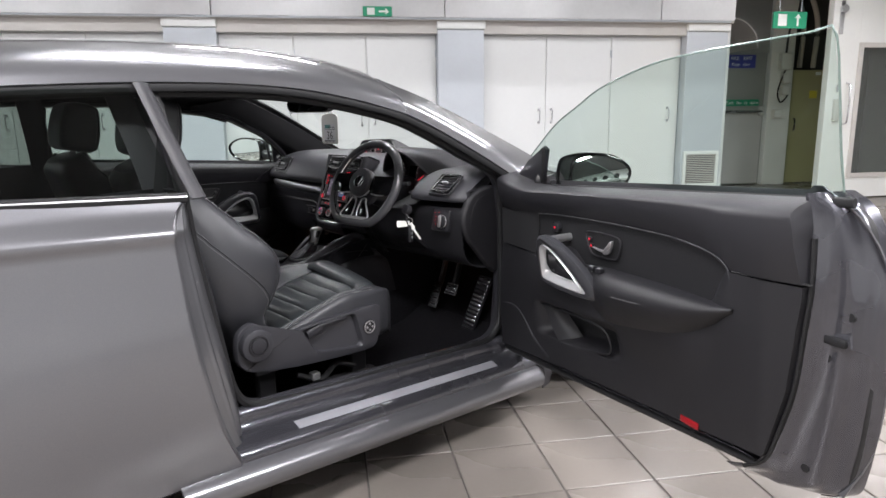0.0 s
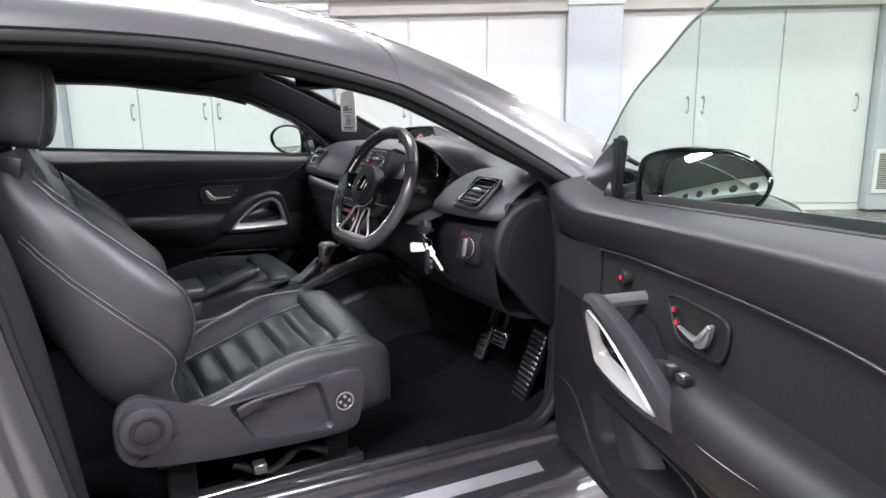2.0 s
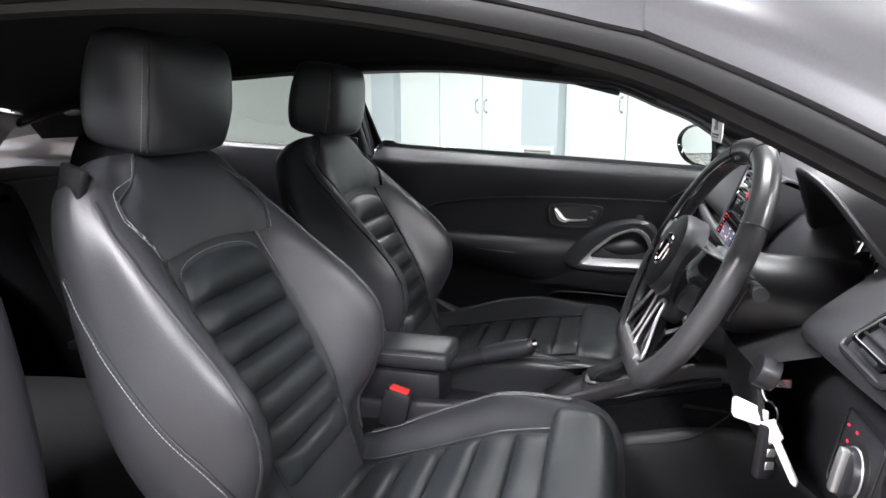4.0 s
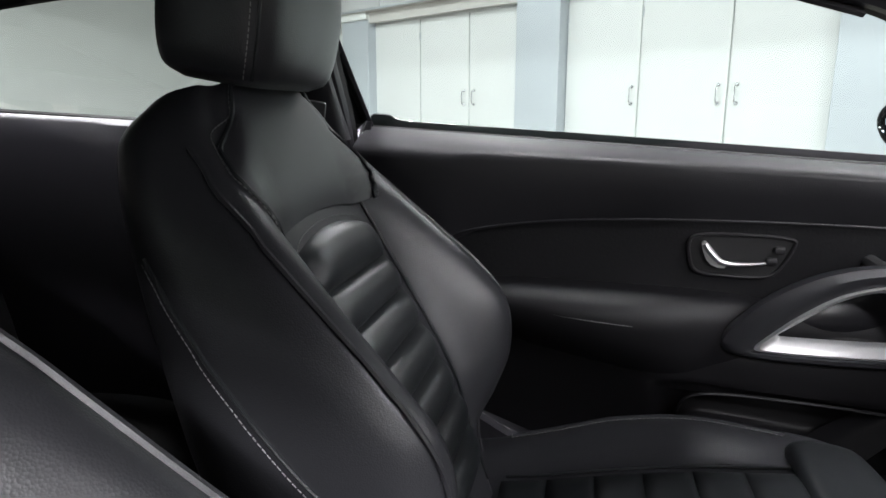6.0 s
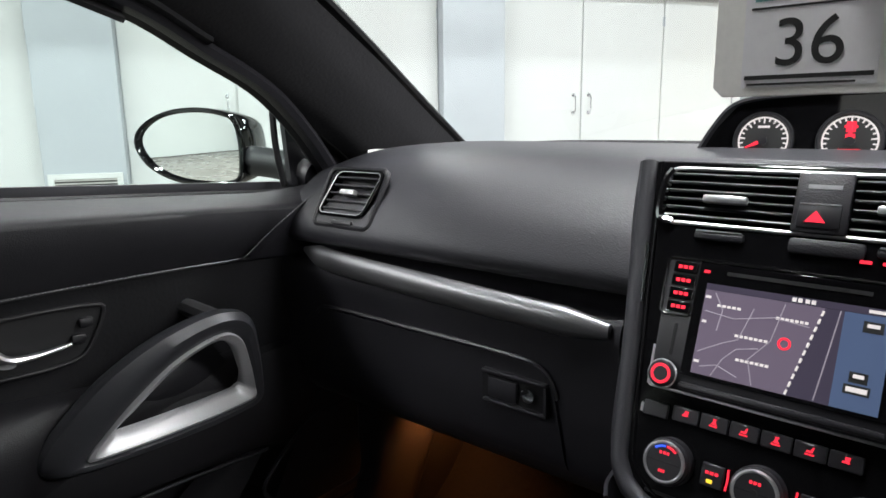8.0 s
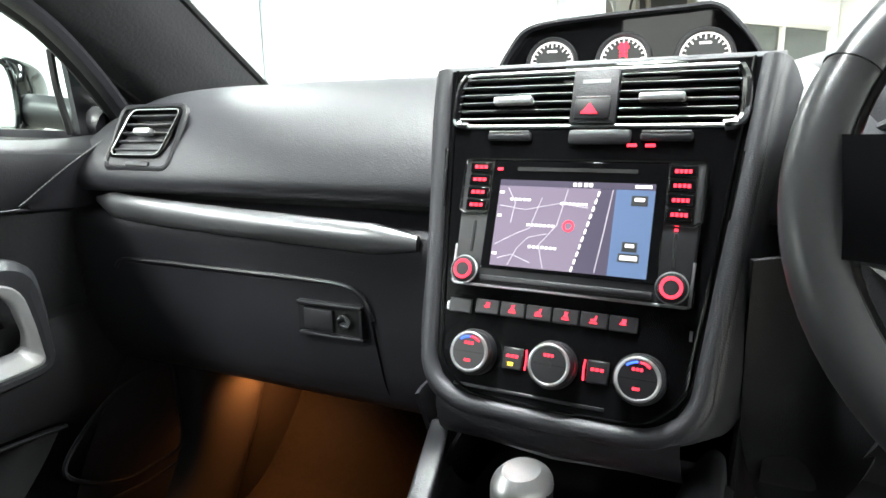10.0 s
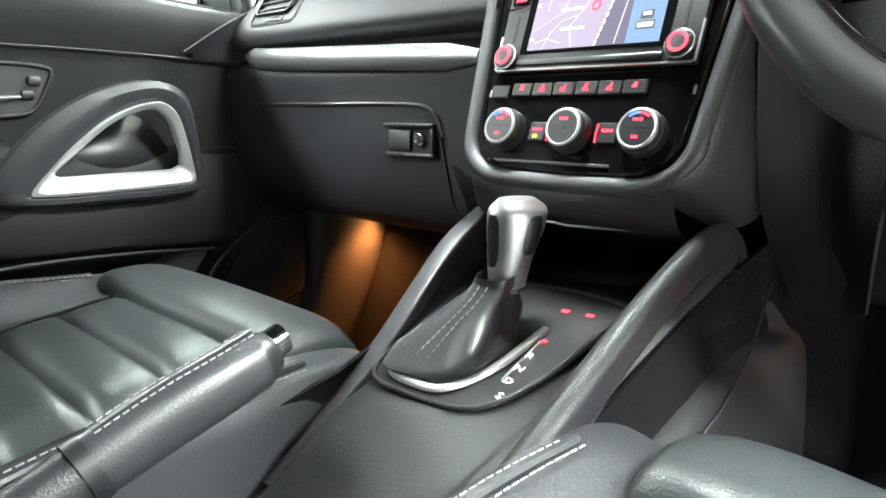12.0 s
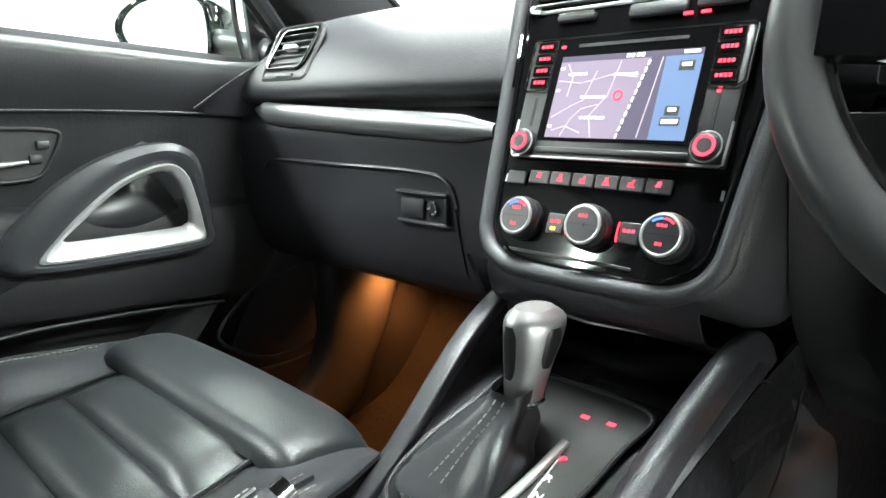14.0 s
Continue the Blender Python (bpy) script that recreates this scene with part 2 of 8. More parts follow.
def loft(rows, nu=24, nv=24, closed_u=False, cap=False):
    a = [cr(r, nu, closed_u) for r in rows]
    cols = [cr([r[i] for r in a], nv) for i in range(nu)]
    return from_grid([[cols[i][j] for i in range(nu)] for j in range(nv)], closed_u, False, cap)


def sweep(path, rx, ry=None, n=32, m=10, closed=False, up=(0, 0, 1), square=False, taper=None, raw=False):
    """A tube along a smooth path; rx across, ry along up."""
    ry = ry or rx
    p = np.array(path, float) if raw else cr(path, n, closed)
    n = len(p)
    g = []
    for i in range(n):
        a, b = (p[(i + 1) % n], p[i - 1]) if closed else (p[min(i + 1, n - 1)], p[max(i - 1, 0)])
        t = Vector(a - b).normalized()
        side = t.cross(Vector(up))
        side = side.normalized() if side.length > 1e-4 else Vector((1, 0, 0))
        w = side.cross(t).normalized()
        k = taper(i / (n - 1)) if taper else 1.0
        row = []
        for j in range(m):
            c, s = math.cos(2 * math.pi * j / m), math.sin(2 * math.pi * j / m)
            if square:
                e = 0.35
                c, s = math.copysign(abs(c) ** e, c), math.copysign(abs(s) ** e, s)
            row.append(Vector(p[i]) + side * (c * rx * k) + w * (s * ry * k))
        g.append(row)
    return from_grid(g, True, closed, not closed)


def rbox(x0, x1, y0, y1, z0, z1, r=0.004, seg=2, m=None):
    bm = bmesh.new()
    bmesh.ops.create_cube(bm, size=1)
    for v in bm.verts:
        v.co = Vector((x0 + (v.co.x + 0.5) * (x1 - x0), y0 + (v.co.y + 0.5) * (y1 - y0), z0 + (v.co.z + 0.5) * (z1 - z0)))
    r = min(r, 0.49 * min(abs(x1 - x0), abs(y1 - y0), abs(z1 - z0)))
    if r > 0:
        bmesh.ops.bevel(bm, geom=bm.edges[:], offset=r, segments=seg, affect="EDGES", profile=0.5)
    if m:
        bmesh.ops.transform(bm, matrix=m, verts=bm.verts)
    return bm


def plate(outline, thick, m=None, r=0.0, n=0, seg=2):
    """An outline (a, b) pushed up by thick along c, in the pose m; n: smoothed to n points."""
    pts = cr([(*p, 0) for p in outline], n, True)[:, :2] if n else outline
    bm = bmesh.new()
    f = bm.faces.new([bm.verts.new((p[0], p[1], 0)) for p in pts])
    top = bmesh.ops.extrude_face_region(bm, geom=[f])
    up = [v for v in top["geom"] if isinstance(v, bmesh.types.BMVert)]
    bmesh.ops.translate(bm, vec=(0, 0, thick), verts=up)
    if r:
        es = [e for e in bm.edges if all(v in up for v in e.verts)]
        bmesh.ops.bevel(bm, geom=es, offset=r, segments=seg, affect="EDGES", profile=0.5)
    if m:
        bmesh.ops.transform(bm, matrix=m, verts=bm.verts)
    return bm


def disc(r, thick, m, n=28, bevel=0.0, r2=None):
    bm = bmesh.new()
    bmesh.ops.create_cone(bm, cap_ends=True, segments=n, radius1=r, radius2=r if r2 is None else r2, depth=thick, matrix=Matrix.Translation((0, 0, thick / 2)))
    if bevel:
        es = [e for e in bm.edges if all(v.co.z > thick * 0.6 for v in e.verts)]
        bmesh.ops.bevel(bm, geom=es, offset=bevel, segments=2, affect="EDGES", profile=0.5)
    bmesh.ops.transform(bm, matrix=m, verts=bm.verts)
    return bm


def ring(r, tube, m, n=36, k=8):
    return sweep_m([(r * math.cos(a), r * math.sin(a), 0) for a in np.linspace(0, 2 * math.pi, n, endpoint=False)], tube, m, k)


def sweep_m(path, tube, m, k=8, closed=True, ry=None):
    bm = sweep(path, tube, ry, len(path), k, closed, (0, 0, 1), raw=True)
    bmesh.ops.transform(bm, matrix=m, verts=bm.verts)
    return bm


def join(*bms):
    out = bms[0]
    for b in bms[1:]:
        me = bpy.data.meshes.new("joined")
        b.to_mesh(me)
        out.from_mesh(me)
        bpy.data.meshes.remove(me)
        b.free()
    return out


def axes(o, a, b):
    """A pose with origin o, first axis a, second b made square to it."""
    a = Vector(a).normalized()
    c = a.cross(Vector(b)).normalized()
    b = c.cross(a)
    return Matrix(((a.x, b.x, c.x, o[0]), (a.y, b.y, c.y, o[1]), (a.z, b.z, c.z, o[2]), (0, 0, 0, 1)))


def stitches(path, step=0.0075, up=(0, 0, 1), w=0.0011, n=200, closed=False):
    """Short thread dashes along a path."""
    w = w * 0.75
    p = cr(path, n, closed)
    seg = np.linalg.norm(np.diff(p, axis=0), axis=1)
    k = np.concatenate([[0], np.cumsum(seg)])
    verts, faces = [], []
    for a in np.arange(0, k[-1] - step, step):
        e0, e1 = [np.array([np.interp(q, k, p[:, i]) for i in range(3)]) for q in (a, a + step * 0.68)]
        t = Vector(e1 - e0).normalized()
        s = t.cross(Vector(up)).normalized() * w
        h = s.cross(t).normalized() * w
        b = len(verts)
        for e in (e0, e1):
            verts += [Vector(e) + s, Vector(e) + h, Vector(e) - s, Vector(e) - h]
        faces += [(b + i, b + (i + 1) % 4, b + 4 + (i + 1) % 4, b + 4 + i) for i in range(4)]
    me = bpy.data.meshes.new("thread")
    me.from_pydata(verts, [], faces)
    bm = bmesh.new()
    bm.from_mesh(me)
    bpy.data.meshes.remove(me)
    return bm


def round_rect(a0, a1, b0, b1, r, c=0.0, n=6):
    """A rounded rectangle as points (a, b, c)."""
    out = []
    for x, y, q in ((a1 - r, b1 - r, 0), (a0 + r, b1 - r, 90), (a0 + r, b0 + r, 180), (a1 - r, b0 + r, 270)):
        out += [(x + r * math.cos(radians(q + 90 * i / n)), y + r * math.sin(radians(q + 90 * i / n)), c) for i in range(n + 1)]
    return out


def lettering(text, size, m, thick=0.0006):
    cu = bpy.data.curves.new("lettering", "FONT")
    cu.body, cu.size, cu.align_x, cu.align_y, cu.extrude = text, size, "CENTER", "CENTER", thick
    ob = bpy.data.objects.new("lettering", cu)
    scene.collection.objects.link(ob)
    me = bpy.data.meshes.new_from_object(ob.evaluated_get(bpy.context.evaluated_depsgraph_get()))
    bm = bmesh.new()
    bm.from_mesh(me)
    bpy.data.objects.remove(ob)
    bpy.data.meshes.remove(me)
    bmesh.ops.transform(bm, matrix=m, verts=bm.verts)
    return bm

# ---- the garage ----
def setting(name, bm, material, m=ROOM, label="", smooth=False):
    ob = part(name, bm, material, None, label, smooth)
    ob.matrix_world = m
    return tagged(ob, kind="structure")


WV = 5.46
U0, U1, V0, V1 = -9.5, 9.6, -6.0, 8.6
floor = setting("floor", rbox(U0, U1, V0, V1, -0.12, -0.004, 0), GROUT, label="pale square floor tiles with dark joints")
setting("ceiling", rbox(U0, U1, V0, V1, CEIL, CEIL + 0.15, 0), SOFFIT, label="dark grey garage ceiling above white beams")
setting("wall_north", rbox(U0, 5.45, WV, WV + 0.2, 0, CEIL, 0), WALLPAINT, label="white garage wall behind the cupboards")
setting("wall_south", rbox(U0, U1, V0 - 0.2, V0, 0, CEIL, 0), WALLPAINT, label="plain white garage wall")
setting("wall_west", rbox(U0 - 0.2, U0, V0, V1, 0, CEIL, 0), WALLPAINT, label="plain white garage wall")
setting("wall_east", rbox(U1, U1 + 0.2, V0, V1, 0, CEIL, 0), WALLPAINT, label="plain white garage wall")
setting("wall_corridor_side", rbox(5.45, 5.6, WV + 0.05, V1, 0, CEIL, 0), WALLPAINT, label="white side wall of the exit recess")
setting("wall_corridor_end", rbox(5.6, U1, 7.6, 7.8, 0, CEIL, 0), SHADEVOID, label="end wall of the exit recess, coloured dark for shade")
# upper sheets over the cupboards
UP = [-9.4, -6.6, -3.9, -0.85, 1.75, 4.45, 5.45]
for a, c in zip(UP, UP[1:]):
    setting("wall_panel", rbox(a + 0.006, c - 0.006, WV - 0.26, WV - 0.235, 2.275, CEIL - 0.002, 0.003), UPPER, label="mottled grey metal sheet over the cupboards")
setting("pelmet", join(rbox(U0, 5.45, WV - 0.235, WV, 2.25, 2.272, 0.003), rbox(U0, 5.45, WV - 0.14, WV - 0.10, 2.11, 2.25, 0.004)), PELMET, label="beige pelmet above the cupboard doors")
setting("pelmet_rail", sweep([(U0, WV - 0.25, 2.262), (5.4, WV - 0.25, 2.262)], 0.012, n=3, m=8), STEELGREY, label="thin grey conduit along the pelmet")

COLS = [-7.25, -4.18, -1.11, 1.96, 5.15]
for i, u in enumerate(COLS):
    col = thing("wall_column", "blue-grey sheet-clad column between cupboards", "column", "wall columns", ROOM @ pose(u, WV, 0))
    w = 0.28
    part("shaft", rbox(-w, w, -0.16, 0, 0.02, 2.16, 0.006), STEELGREY, col, smooth=False)
    part("capital", rbox(-w - 0.01, w + 0.01, -0.20, 0, 2.16, 2.25, 0.006), WALLPAINT, col, "white boxed column head", smooth=False)
    fr = part("vent_frame", join(rbox(-0.25, 0.25, -0.185, -0.16, 0.62, 0.66, 0.003), rbox(-0.25, 0.25, -0.185, -0.16, 0.20, 0.24, 0.003), rbox(-0.25, -0.21, -0.185, -0.16, 0.24, 0.62, 0.003), rbox(0.21, 0.25, -0.185, -0.16, 0.24, 0.62, 0.003)), WALLPAINT, col, "white vent frame", smooth=False)
    # dark sheet for the shade behind the slats
    part("vent_back", rbox(-0.21, 0.21, -0.166, -0.1605, 0.24, 0.62, 0), SHADEVOID, fr, smooth=False)
    for k in range(16):
        z = 0.252 + k * 0.0235
        part("slat", rbox(-0.21, 0.21, -0.182, -0.166, z, z + 0.012, 0.002, 1), PELMET, fr, smooth=False)


def pull(x, thing_):
    h = part("handle", sweep([(x, -0.022, 1.06), (x, -0.062, 1.075), (x, -0.066, 1.14), (x, -0.062, 1.205), (x, -0.022, 1.22)], 0.007, n=20, m=8), BRUSHED, thing_, "steel bow handle")
    for z in (1.06, 1.22):
        part("rose", disc(0.018, 0.006, axes((x, -0.022, z), (1, 0, 0), (0, 0, 1)), 16), BRUSHED, h)


# doors: left edge, right edge, handle place
DOORS = [(-7.0, -6.1, None), (-6.1, -5.26, -5.34), (-5.26, -4.46, -5.18), (-3.90, -3.07, -3.14), (-3.07, -2.23, -2.31), (-2.23, -1.39, -2.15), (-0.83, 0.0, -0.07), (0.0, 0.84, 0.76), (0.84, 1.68, 0.92), (2.24, 3.06, 2.98), (3.06, 3.92, 3.14), (3.92, 4.87, 4.72)]
for a, c, h in DOORS:
    cb = thing("cupboard_door", "white full-height cupboard door with a steel bow handle", "cupboard door", "cupboard doors", ROOM @ pose(0, WV, 0))
    part("leaf", rbox(a + 0.008, c - 0.008, -0.022, 0, 0.08, 2.10, 0.004), CUPBOARD, cb, smooth=False)
    for z in (0.35, 1.85):
        part("hinge", rbox(a + 0.002 if h and h > (a + c) / 2 else c - 0.014, a + 0.014 if h and h > (a + c) / 2 else c - 0.002, -0.03, -0.02, z, z + 0.09, 0.003), STEELGREY, cb)
    if h is not None:
        pull(h, cb)

# exit signs
def exit_sign(m, w, h, label, flip):
    s = thing("exit_sign", label, "exit sign", "exit signs", m)
    part("panel", rbox(-w / 2, w / 2, -0.02, 0, -h / 2, h / 2, 0.004), SIGN_GREEN, s, smooth=False)
    face = axes((0, -0.0205, 0), (1, 0, 0), (0, 0, 1))
    k = -1 if flip else 1
    part("pictogram", join(plate([(-0.36 * w, -0.35 * h), (-0.10 * w, -0.35 * h), (-0.10 * w, 0.35 * h), (-0.36 * w, 0.35 * h)], 0.001, face)), SIGN_WHITE, s, smooth=False)
    if flip:
        arrow = [(0.23 * w, 0.38 * h), (0.14 * w, 0.12 * h), (0.2 * w, 0.12 * h), (0.2 * w, -0.36 * h), (0.26 * w, -0.36 * h), (0.26 * w, 0.12 * h), (0.32 * w, 0.12 * h)]
    else:
        arrow = [(0.40 * w, 0), (0.27 * w, 0.32 * h), (0.27 * w, 0.1 * h), (0.04 * w, 0.1 * h), (0.04 * w, -0.1 * h), (0.27 * w, -0.1 * h), (0.27 * w, -0.32 * h)]
    part("arrow", plate(arrow, 0.001, face), SIGN_WHITE, s, smooth=False)
    return s


exit_sign(ROOM @ pose(0.97, WV - 0.262, 2.33), 0.33, 0.11, "small green exit sign with an arrow pointing sideways", False)
e2 = exit_sign(ROOM @ pose(6.05, 5.0, 2.26), 0.46, 0.20, "hanging green exit sign with an arrow pointing up", True)
for du in (-0.15, 0.15):
    part("hanger", sweep([(du, -0.01, 0.10), (du, -0.01, CEIL - 2.26)], 0.006, n=3, m=6), STEELGREY, e2)

# exit recess: push-bar door, electrics, ochre panel
fd = thing("fire_door", "grey fire exit door with a push bar", "door", m=ROOM @ pose(0, 7.0, 0))
part("leaf", rbox(6.30, 7.22, 0, 0.05, 0.01, 2.06, 0.004), DOORGREY, fd, smooth=False)
part("lower_panel", rbox(6.32, 7.20, -0.006, 0, 0.03, 1.15, 0.002), PELMET, fd, "paler lower door panel", smooth=False)
part("push_bar", sweep([(6.36, -0.07, 1.16), (7.16, -0.07, 1.16)], 0.022, n=3, m=10), BRUSHED, fd)
for u in (6.36, 7.16):
    part("bar_bracket", rbox(u - 0.03, u + 0.03, -0.09, 0, 1.10, 1.24, 0.006), METALBOX, fd)
sg = thing("door_sign", "green push bar to open sign on the fire door", "sign", m=ROOM @ pose(6.76, 6.985, 1.30))
part("panel", rbox(-0.36, 0.36, -0.006, 0.008, -0.05, 0.05, 0.002), SIGN_GREEN, sg, smooth=False)
for w, x in (("Push", -0.17), ("bar", 0.0), ("to", 0.11), ("open", 0.25)):
    part("word", lettering(w, 0.075, axes((0.02 + x, -0.0072, 0), (1, 0, 0), (0, 0, 1))), SIGN_WHITE, sg, smooth=False)
sg = thing("wall_sign", "dark blue and white fire exit keep clear sign", "sign", m=ROOM @ pose(6.76, 6.985, 1.93))
part("panel", rbox(-0.25, 0.25, -0.006, 0.01, -0.10, 0.10, 0.002), SIGN_BLUE, sg, smooth=False)
for w, x, z, h in (("FIRE", -0.11, 0.045, 0.075), ("EXIT", 0.11, 0.045, 0.075), ("Keep", -0.09, -0.045, 0.065), ("clear", 0.09, -0.045, 0.065)):
    part("word", lettering(w, h, axes((x, -0.0072, z), (1, 0, 0), (0, 0, 1))), SIGN_WHITE, sg, smooth=False)
setting("door_frame", join(rbox(6.16, 6.30, 6.97, 7.6, 0, 2.2, 0.004), rbox(6.16, 7.36, 6.97, 7.6, 2.06, CEIL, 0.004)), DOORGREY, label="dark grey frame round the fire door")
setting("wall_pier", rbox(7.22, 7.62, 6.9, 7.6, 0, CEIL, 0.006), WALLPAINT, label="white pier beside the fire door")
for u, z, w, h in ((7.44, 1.92, 0.20, 0.26), (7.46, 1.66, 0.13, 0.15), (7.46, 1.48, 0.13, 0.15), (7.36, 1.12, 0.14, 0.14)):
    bx = thing("switch_box", "small grey electrical switch box on the pier", "electrical box", "electrical boxes", ROOM @ pose(u, 6.9, z))
    part("case", rbox(-w / 2, w / 2, -0.08, 0, -h / 2, h / 2, 0.006), METALBOX, bx, smooth=False)
    part("cover", rbox(-w / 2 + 0.015, w / 2 - 0.015, -0.086, -0.08, -h / 2 + 0.015, h / 2 - 0.015, 0.003), WALLPAINT, bx, smooth=False)
tagged(part("cable", join(sweep([(7.46, 6.86, 1.80), (7.40, 6.84, 1.70), (7.34, 6.85, 1.45), (7.40, 6.85, 1.30), (7.50, 6.85, 1.38), (7.52, 6.85, 1.5)], 0.012, n=30, m=8), sweep([(7.44, 6.86, 2.04), (7.47, 6.86, 2.4), (7.60, 6.86, 2.7), (7.6, 6.86, CEIL)], 0.016, n=20, m=8)), INK), "black cables looped between the switch boxes", "cable").matrix_world = ROOM
oc = thing("ochre_panel", "yellowish painted service door with a dark pull", "service door", m=ROOM @ pose(0, 7.0, 0))
part("leaf", rbox(7.64, 8.60, 0, 0.05, 0.01, 1.80, 0.006), OCHRE, oc, smooth=False)
part("handle", sweep([(7.78, 0, 0.86), (7.76, -0.05, 0.88), (7.76, -0.05, 1.02), (7.78, 0, 1.04)], 0.012, n=14, m=8), INK, oc)
part("sticker", rbox(8.02, 8.16, -0.003, 0, 1.36, 1.48, 0.001), YELLOW, oc, "yellow warning sticker", smooth=False)
part("label_plate", rbox(8.10, 8.2, -0.003, 0, 1.72, 1.77, 0.001), SIGN_WHITE, oc, smooth=False)
for u in (7.7, 7.95, 8.2):
    tagged(part("pipe", sweep([(u, 7.2, 1.85), (u, 7.2, 2.6), (u - 0.3, 7.2, CEIL)], 0.04, n=20, m=10), PELMET), "dull pipe rising in the dark recess", "pipe", "recess pipes").matrix_world = ROOM
tagged(part("duct", loft([[(5.6 + 0.45 * (1 - math.cos(a)), v, 2.05 + 0.42 * math.sin(a)) for a in np.linspace(0, math.pi, 9)] for v in (6.2, 6.9)], 18, 3), PELMET, solid=0.02), "brownish curved duct over the recess", "duct").matrix_world = ROOM

# large white door at the end
gd = thing("garage_door", "large white sliding door with a wide window", "door", m=ROOM @ pose(0, 5.0, 0))
part("leaf", join(rbox(6.67, 7.08, 0, 0.10, 0.02, CEIL - 0.3, 0.006), rbox(7.08, 9.5, 0, 0.10, 2.0, CEIL - 0.3, 0.006), rbox(7.08, 9.5, 0, 0.10, 0.02, 0.28, 0.006), rbox(9.3, 9.5, 0, 0.1, 0.28, 2.0, 0.006)), WALLPAINT, gd, smooth=False)
part("window_frame", join(rbox(7.08, 7.14, -0.02, 0.08, 0.28, 2.0, 0.004), rbox(7.14, 9.3, -0.02, 0.08, 1.94, 2.0, 0.004), rbox(7.14, 9.3, -0.02, 0.08, 0.28, 0.34, 0.004), rbox(8.2, 8.26, -0.02, 0.08, 0.34, 1.94, 0.004)), PELMET, gd, "dull beige window frame", smooth=False)
part("pane", rbox(7.14, 9.3, 0.03, 0.036, 0.34, 1.94, 0), TINTED, gd, smooth=False)
part("lock_case", rbox(6.78, 6.86, -0.04, 0, 1.02, 1.30, 0.006), METALBOX, gd)
part("pull_handle", sweep([(6.95, 0, 0.98), (6.95, -0.07, 1.02), (6.95, -0.07, 1.45), (6.95, 0, 1.5)], 0.012, n=16, m=8), BRUSHED, gd)
part("top_bolt", sweep([(6.80, -0.03, 1.38), (6.80, -0.03, 1.48)], 0.012, n=4, m=8), BRUSHED, gd)
part("roller", join(disc(0.05, 0.03, axes((6.78, -0.03, 2.40), (1, 0, 0), (0, 0, 1)), 20), rbox(6.75, 6.81, -0.02, 0, 2.1, 2.5, 0.006)), BRUSHED, gd)
setting("door_track", rbox(5.62, 9.5, 4.98, 5.12, CEIL - 0.3, CEIL - 0.002, 0.006), STEELGREY, label="steel track of the sliding door")

# ceiling: battens and cellular steel beams
for u, v, k in BATTENS:
    bt = thing("ceiling_batten", "long white tube lamp on the ceiling", "ceiling lamp", "ceiling battens", ROOM @ pose(u, v, CEIL))
    part("housing", rbox(-0.78, 0.78, -0.07, 0.07, -0.06, -0.001, 0.01), WALLPAINT, bt, smooth=False)
    part("tube", sweep([(-0.74, 0, -0.085), (0.74, 0, -0.085)], 0.02, n=3, m=10), TUBE_GLOW, bt, "glowing white lamp tube")
for v in (-4.2, -0.8, 2.5):
    bmx = bmesh.new()
    n = 34
    x = U0
    step = (U1 - U0) / n
    verts, faces = [], []
    z0, z1, rr = CEIL - 0.46, CEIL - 0.04, 0.13
    for i in range(n):
        cx, cz = x + (i + 0.5) * step, (z0 + z1) / 2
        b = len(verts)
        sq = [(cx - step / 2, z0), (cx, z0), (cx + step / 2, z0), (cx + step / 2, cz), (cx + step / 2, z1), (cx, z1), (cx - step / 2, z1), (cx - step / 2, cz)]
        for q, w in sq:
            verts.append((q, v, w))
        for k in range(16):
            a = -3 * math.pi / 4 + k * math.pi / 8
            verts.append((cx + rr * math.cos(a), v, cz + rr * math.sin(a)))
        for k in range(8):
            o0, o1 = b + k, b + (k + 1) % 8
            i0, i1, i2 = b + 8 + (2 * k) % 16, b + 8 + (2 * k + 1) % 16, b + 8 + (2 * k + 2) % 16
            faces += [(o0, o1, i2, i1, i0)]
    me = bpy.data.meshes.new("web")
    me.from_pydata(verts, [], faces)
    bmx.from_mesh(me)
    bpy.data.meshes.remove(me)
    bmesh.ops.remove_doubles(bmx, verts=bmx.verts, dist=1e-4)
    beam = thing("ceiling_beam", "white cellular steel ceiling beam with round holes", "beam", "ceiling beams", ROOM)
    part("web", bmx, CONCRETE, beam, smooth=False, solid=0.012)
    part("bottom_flange", rbox(U0, U1, v - 0.09, v + 0.09, z0 - 0.02, z0, 0.002), CONCRETE, beam, smooth=False)
    part("top_flange", rbox(U0, U1, v - 0.09, v + 0.09, z1, CEIL - 0.001, 0.002), CONCRETE, beam, smooth=False)

# ---- the car ----
car = thing("car", "dark grey metallic three-door coupe with its driver door open", "car")

TOP = [(-1.75, 0.615, 1.06), (-1.45, 0.625, 1.14), (-1.0, 0.635, 1.205), (-0.54, 0.646, 1.232), (-0.23, 0.645, 1.234), (0.0, 0.655, 1.212), (0.25, 0.686, 1.158), (0.37, 0.713, 1.107), (0.50, 0.752, 1.035), (0.64, 0.795, 0.950), (0.74, 0.812, 0.885)]
EDGE = [(0.28, 0.52, 1.268), (0.44, 0.555, 1.212), (0.60, 0.595, 1.142), (0.76, 0.635, 1.064), (1.00, 0.69, 0.945)]


def along(curve, x):
    c = np.array(curve)
    return float(np.interp(x, c[:, 0], c[:, 1])), float(np.interp(x, c[:, 0], c[:, 2]))


def mirrored(points, s):
    return [(p[0], s * p[1], p[2]) for p in points]


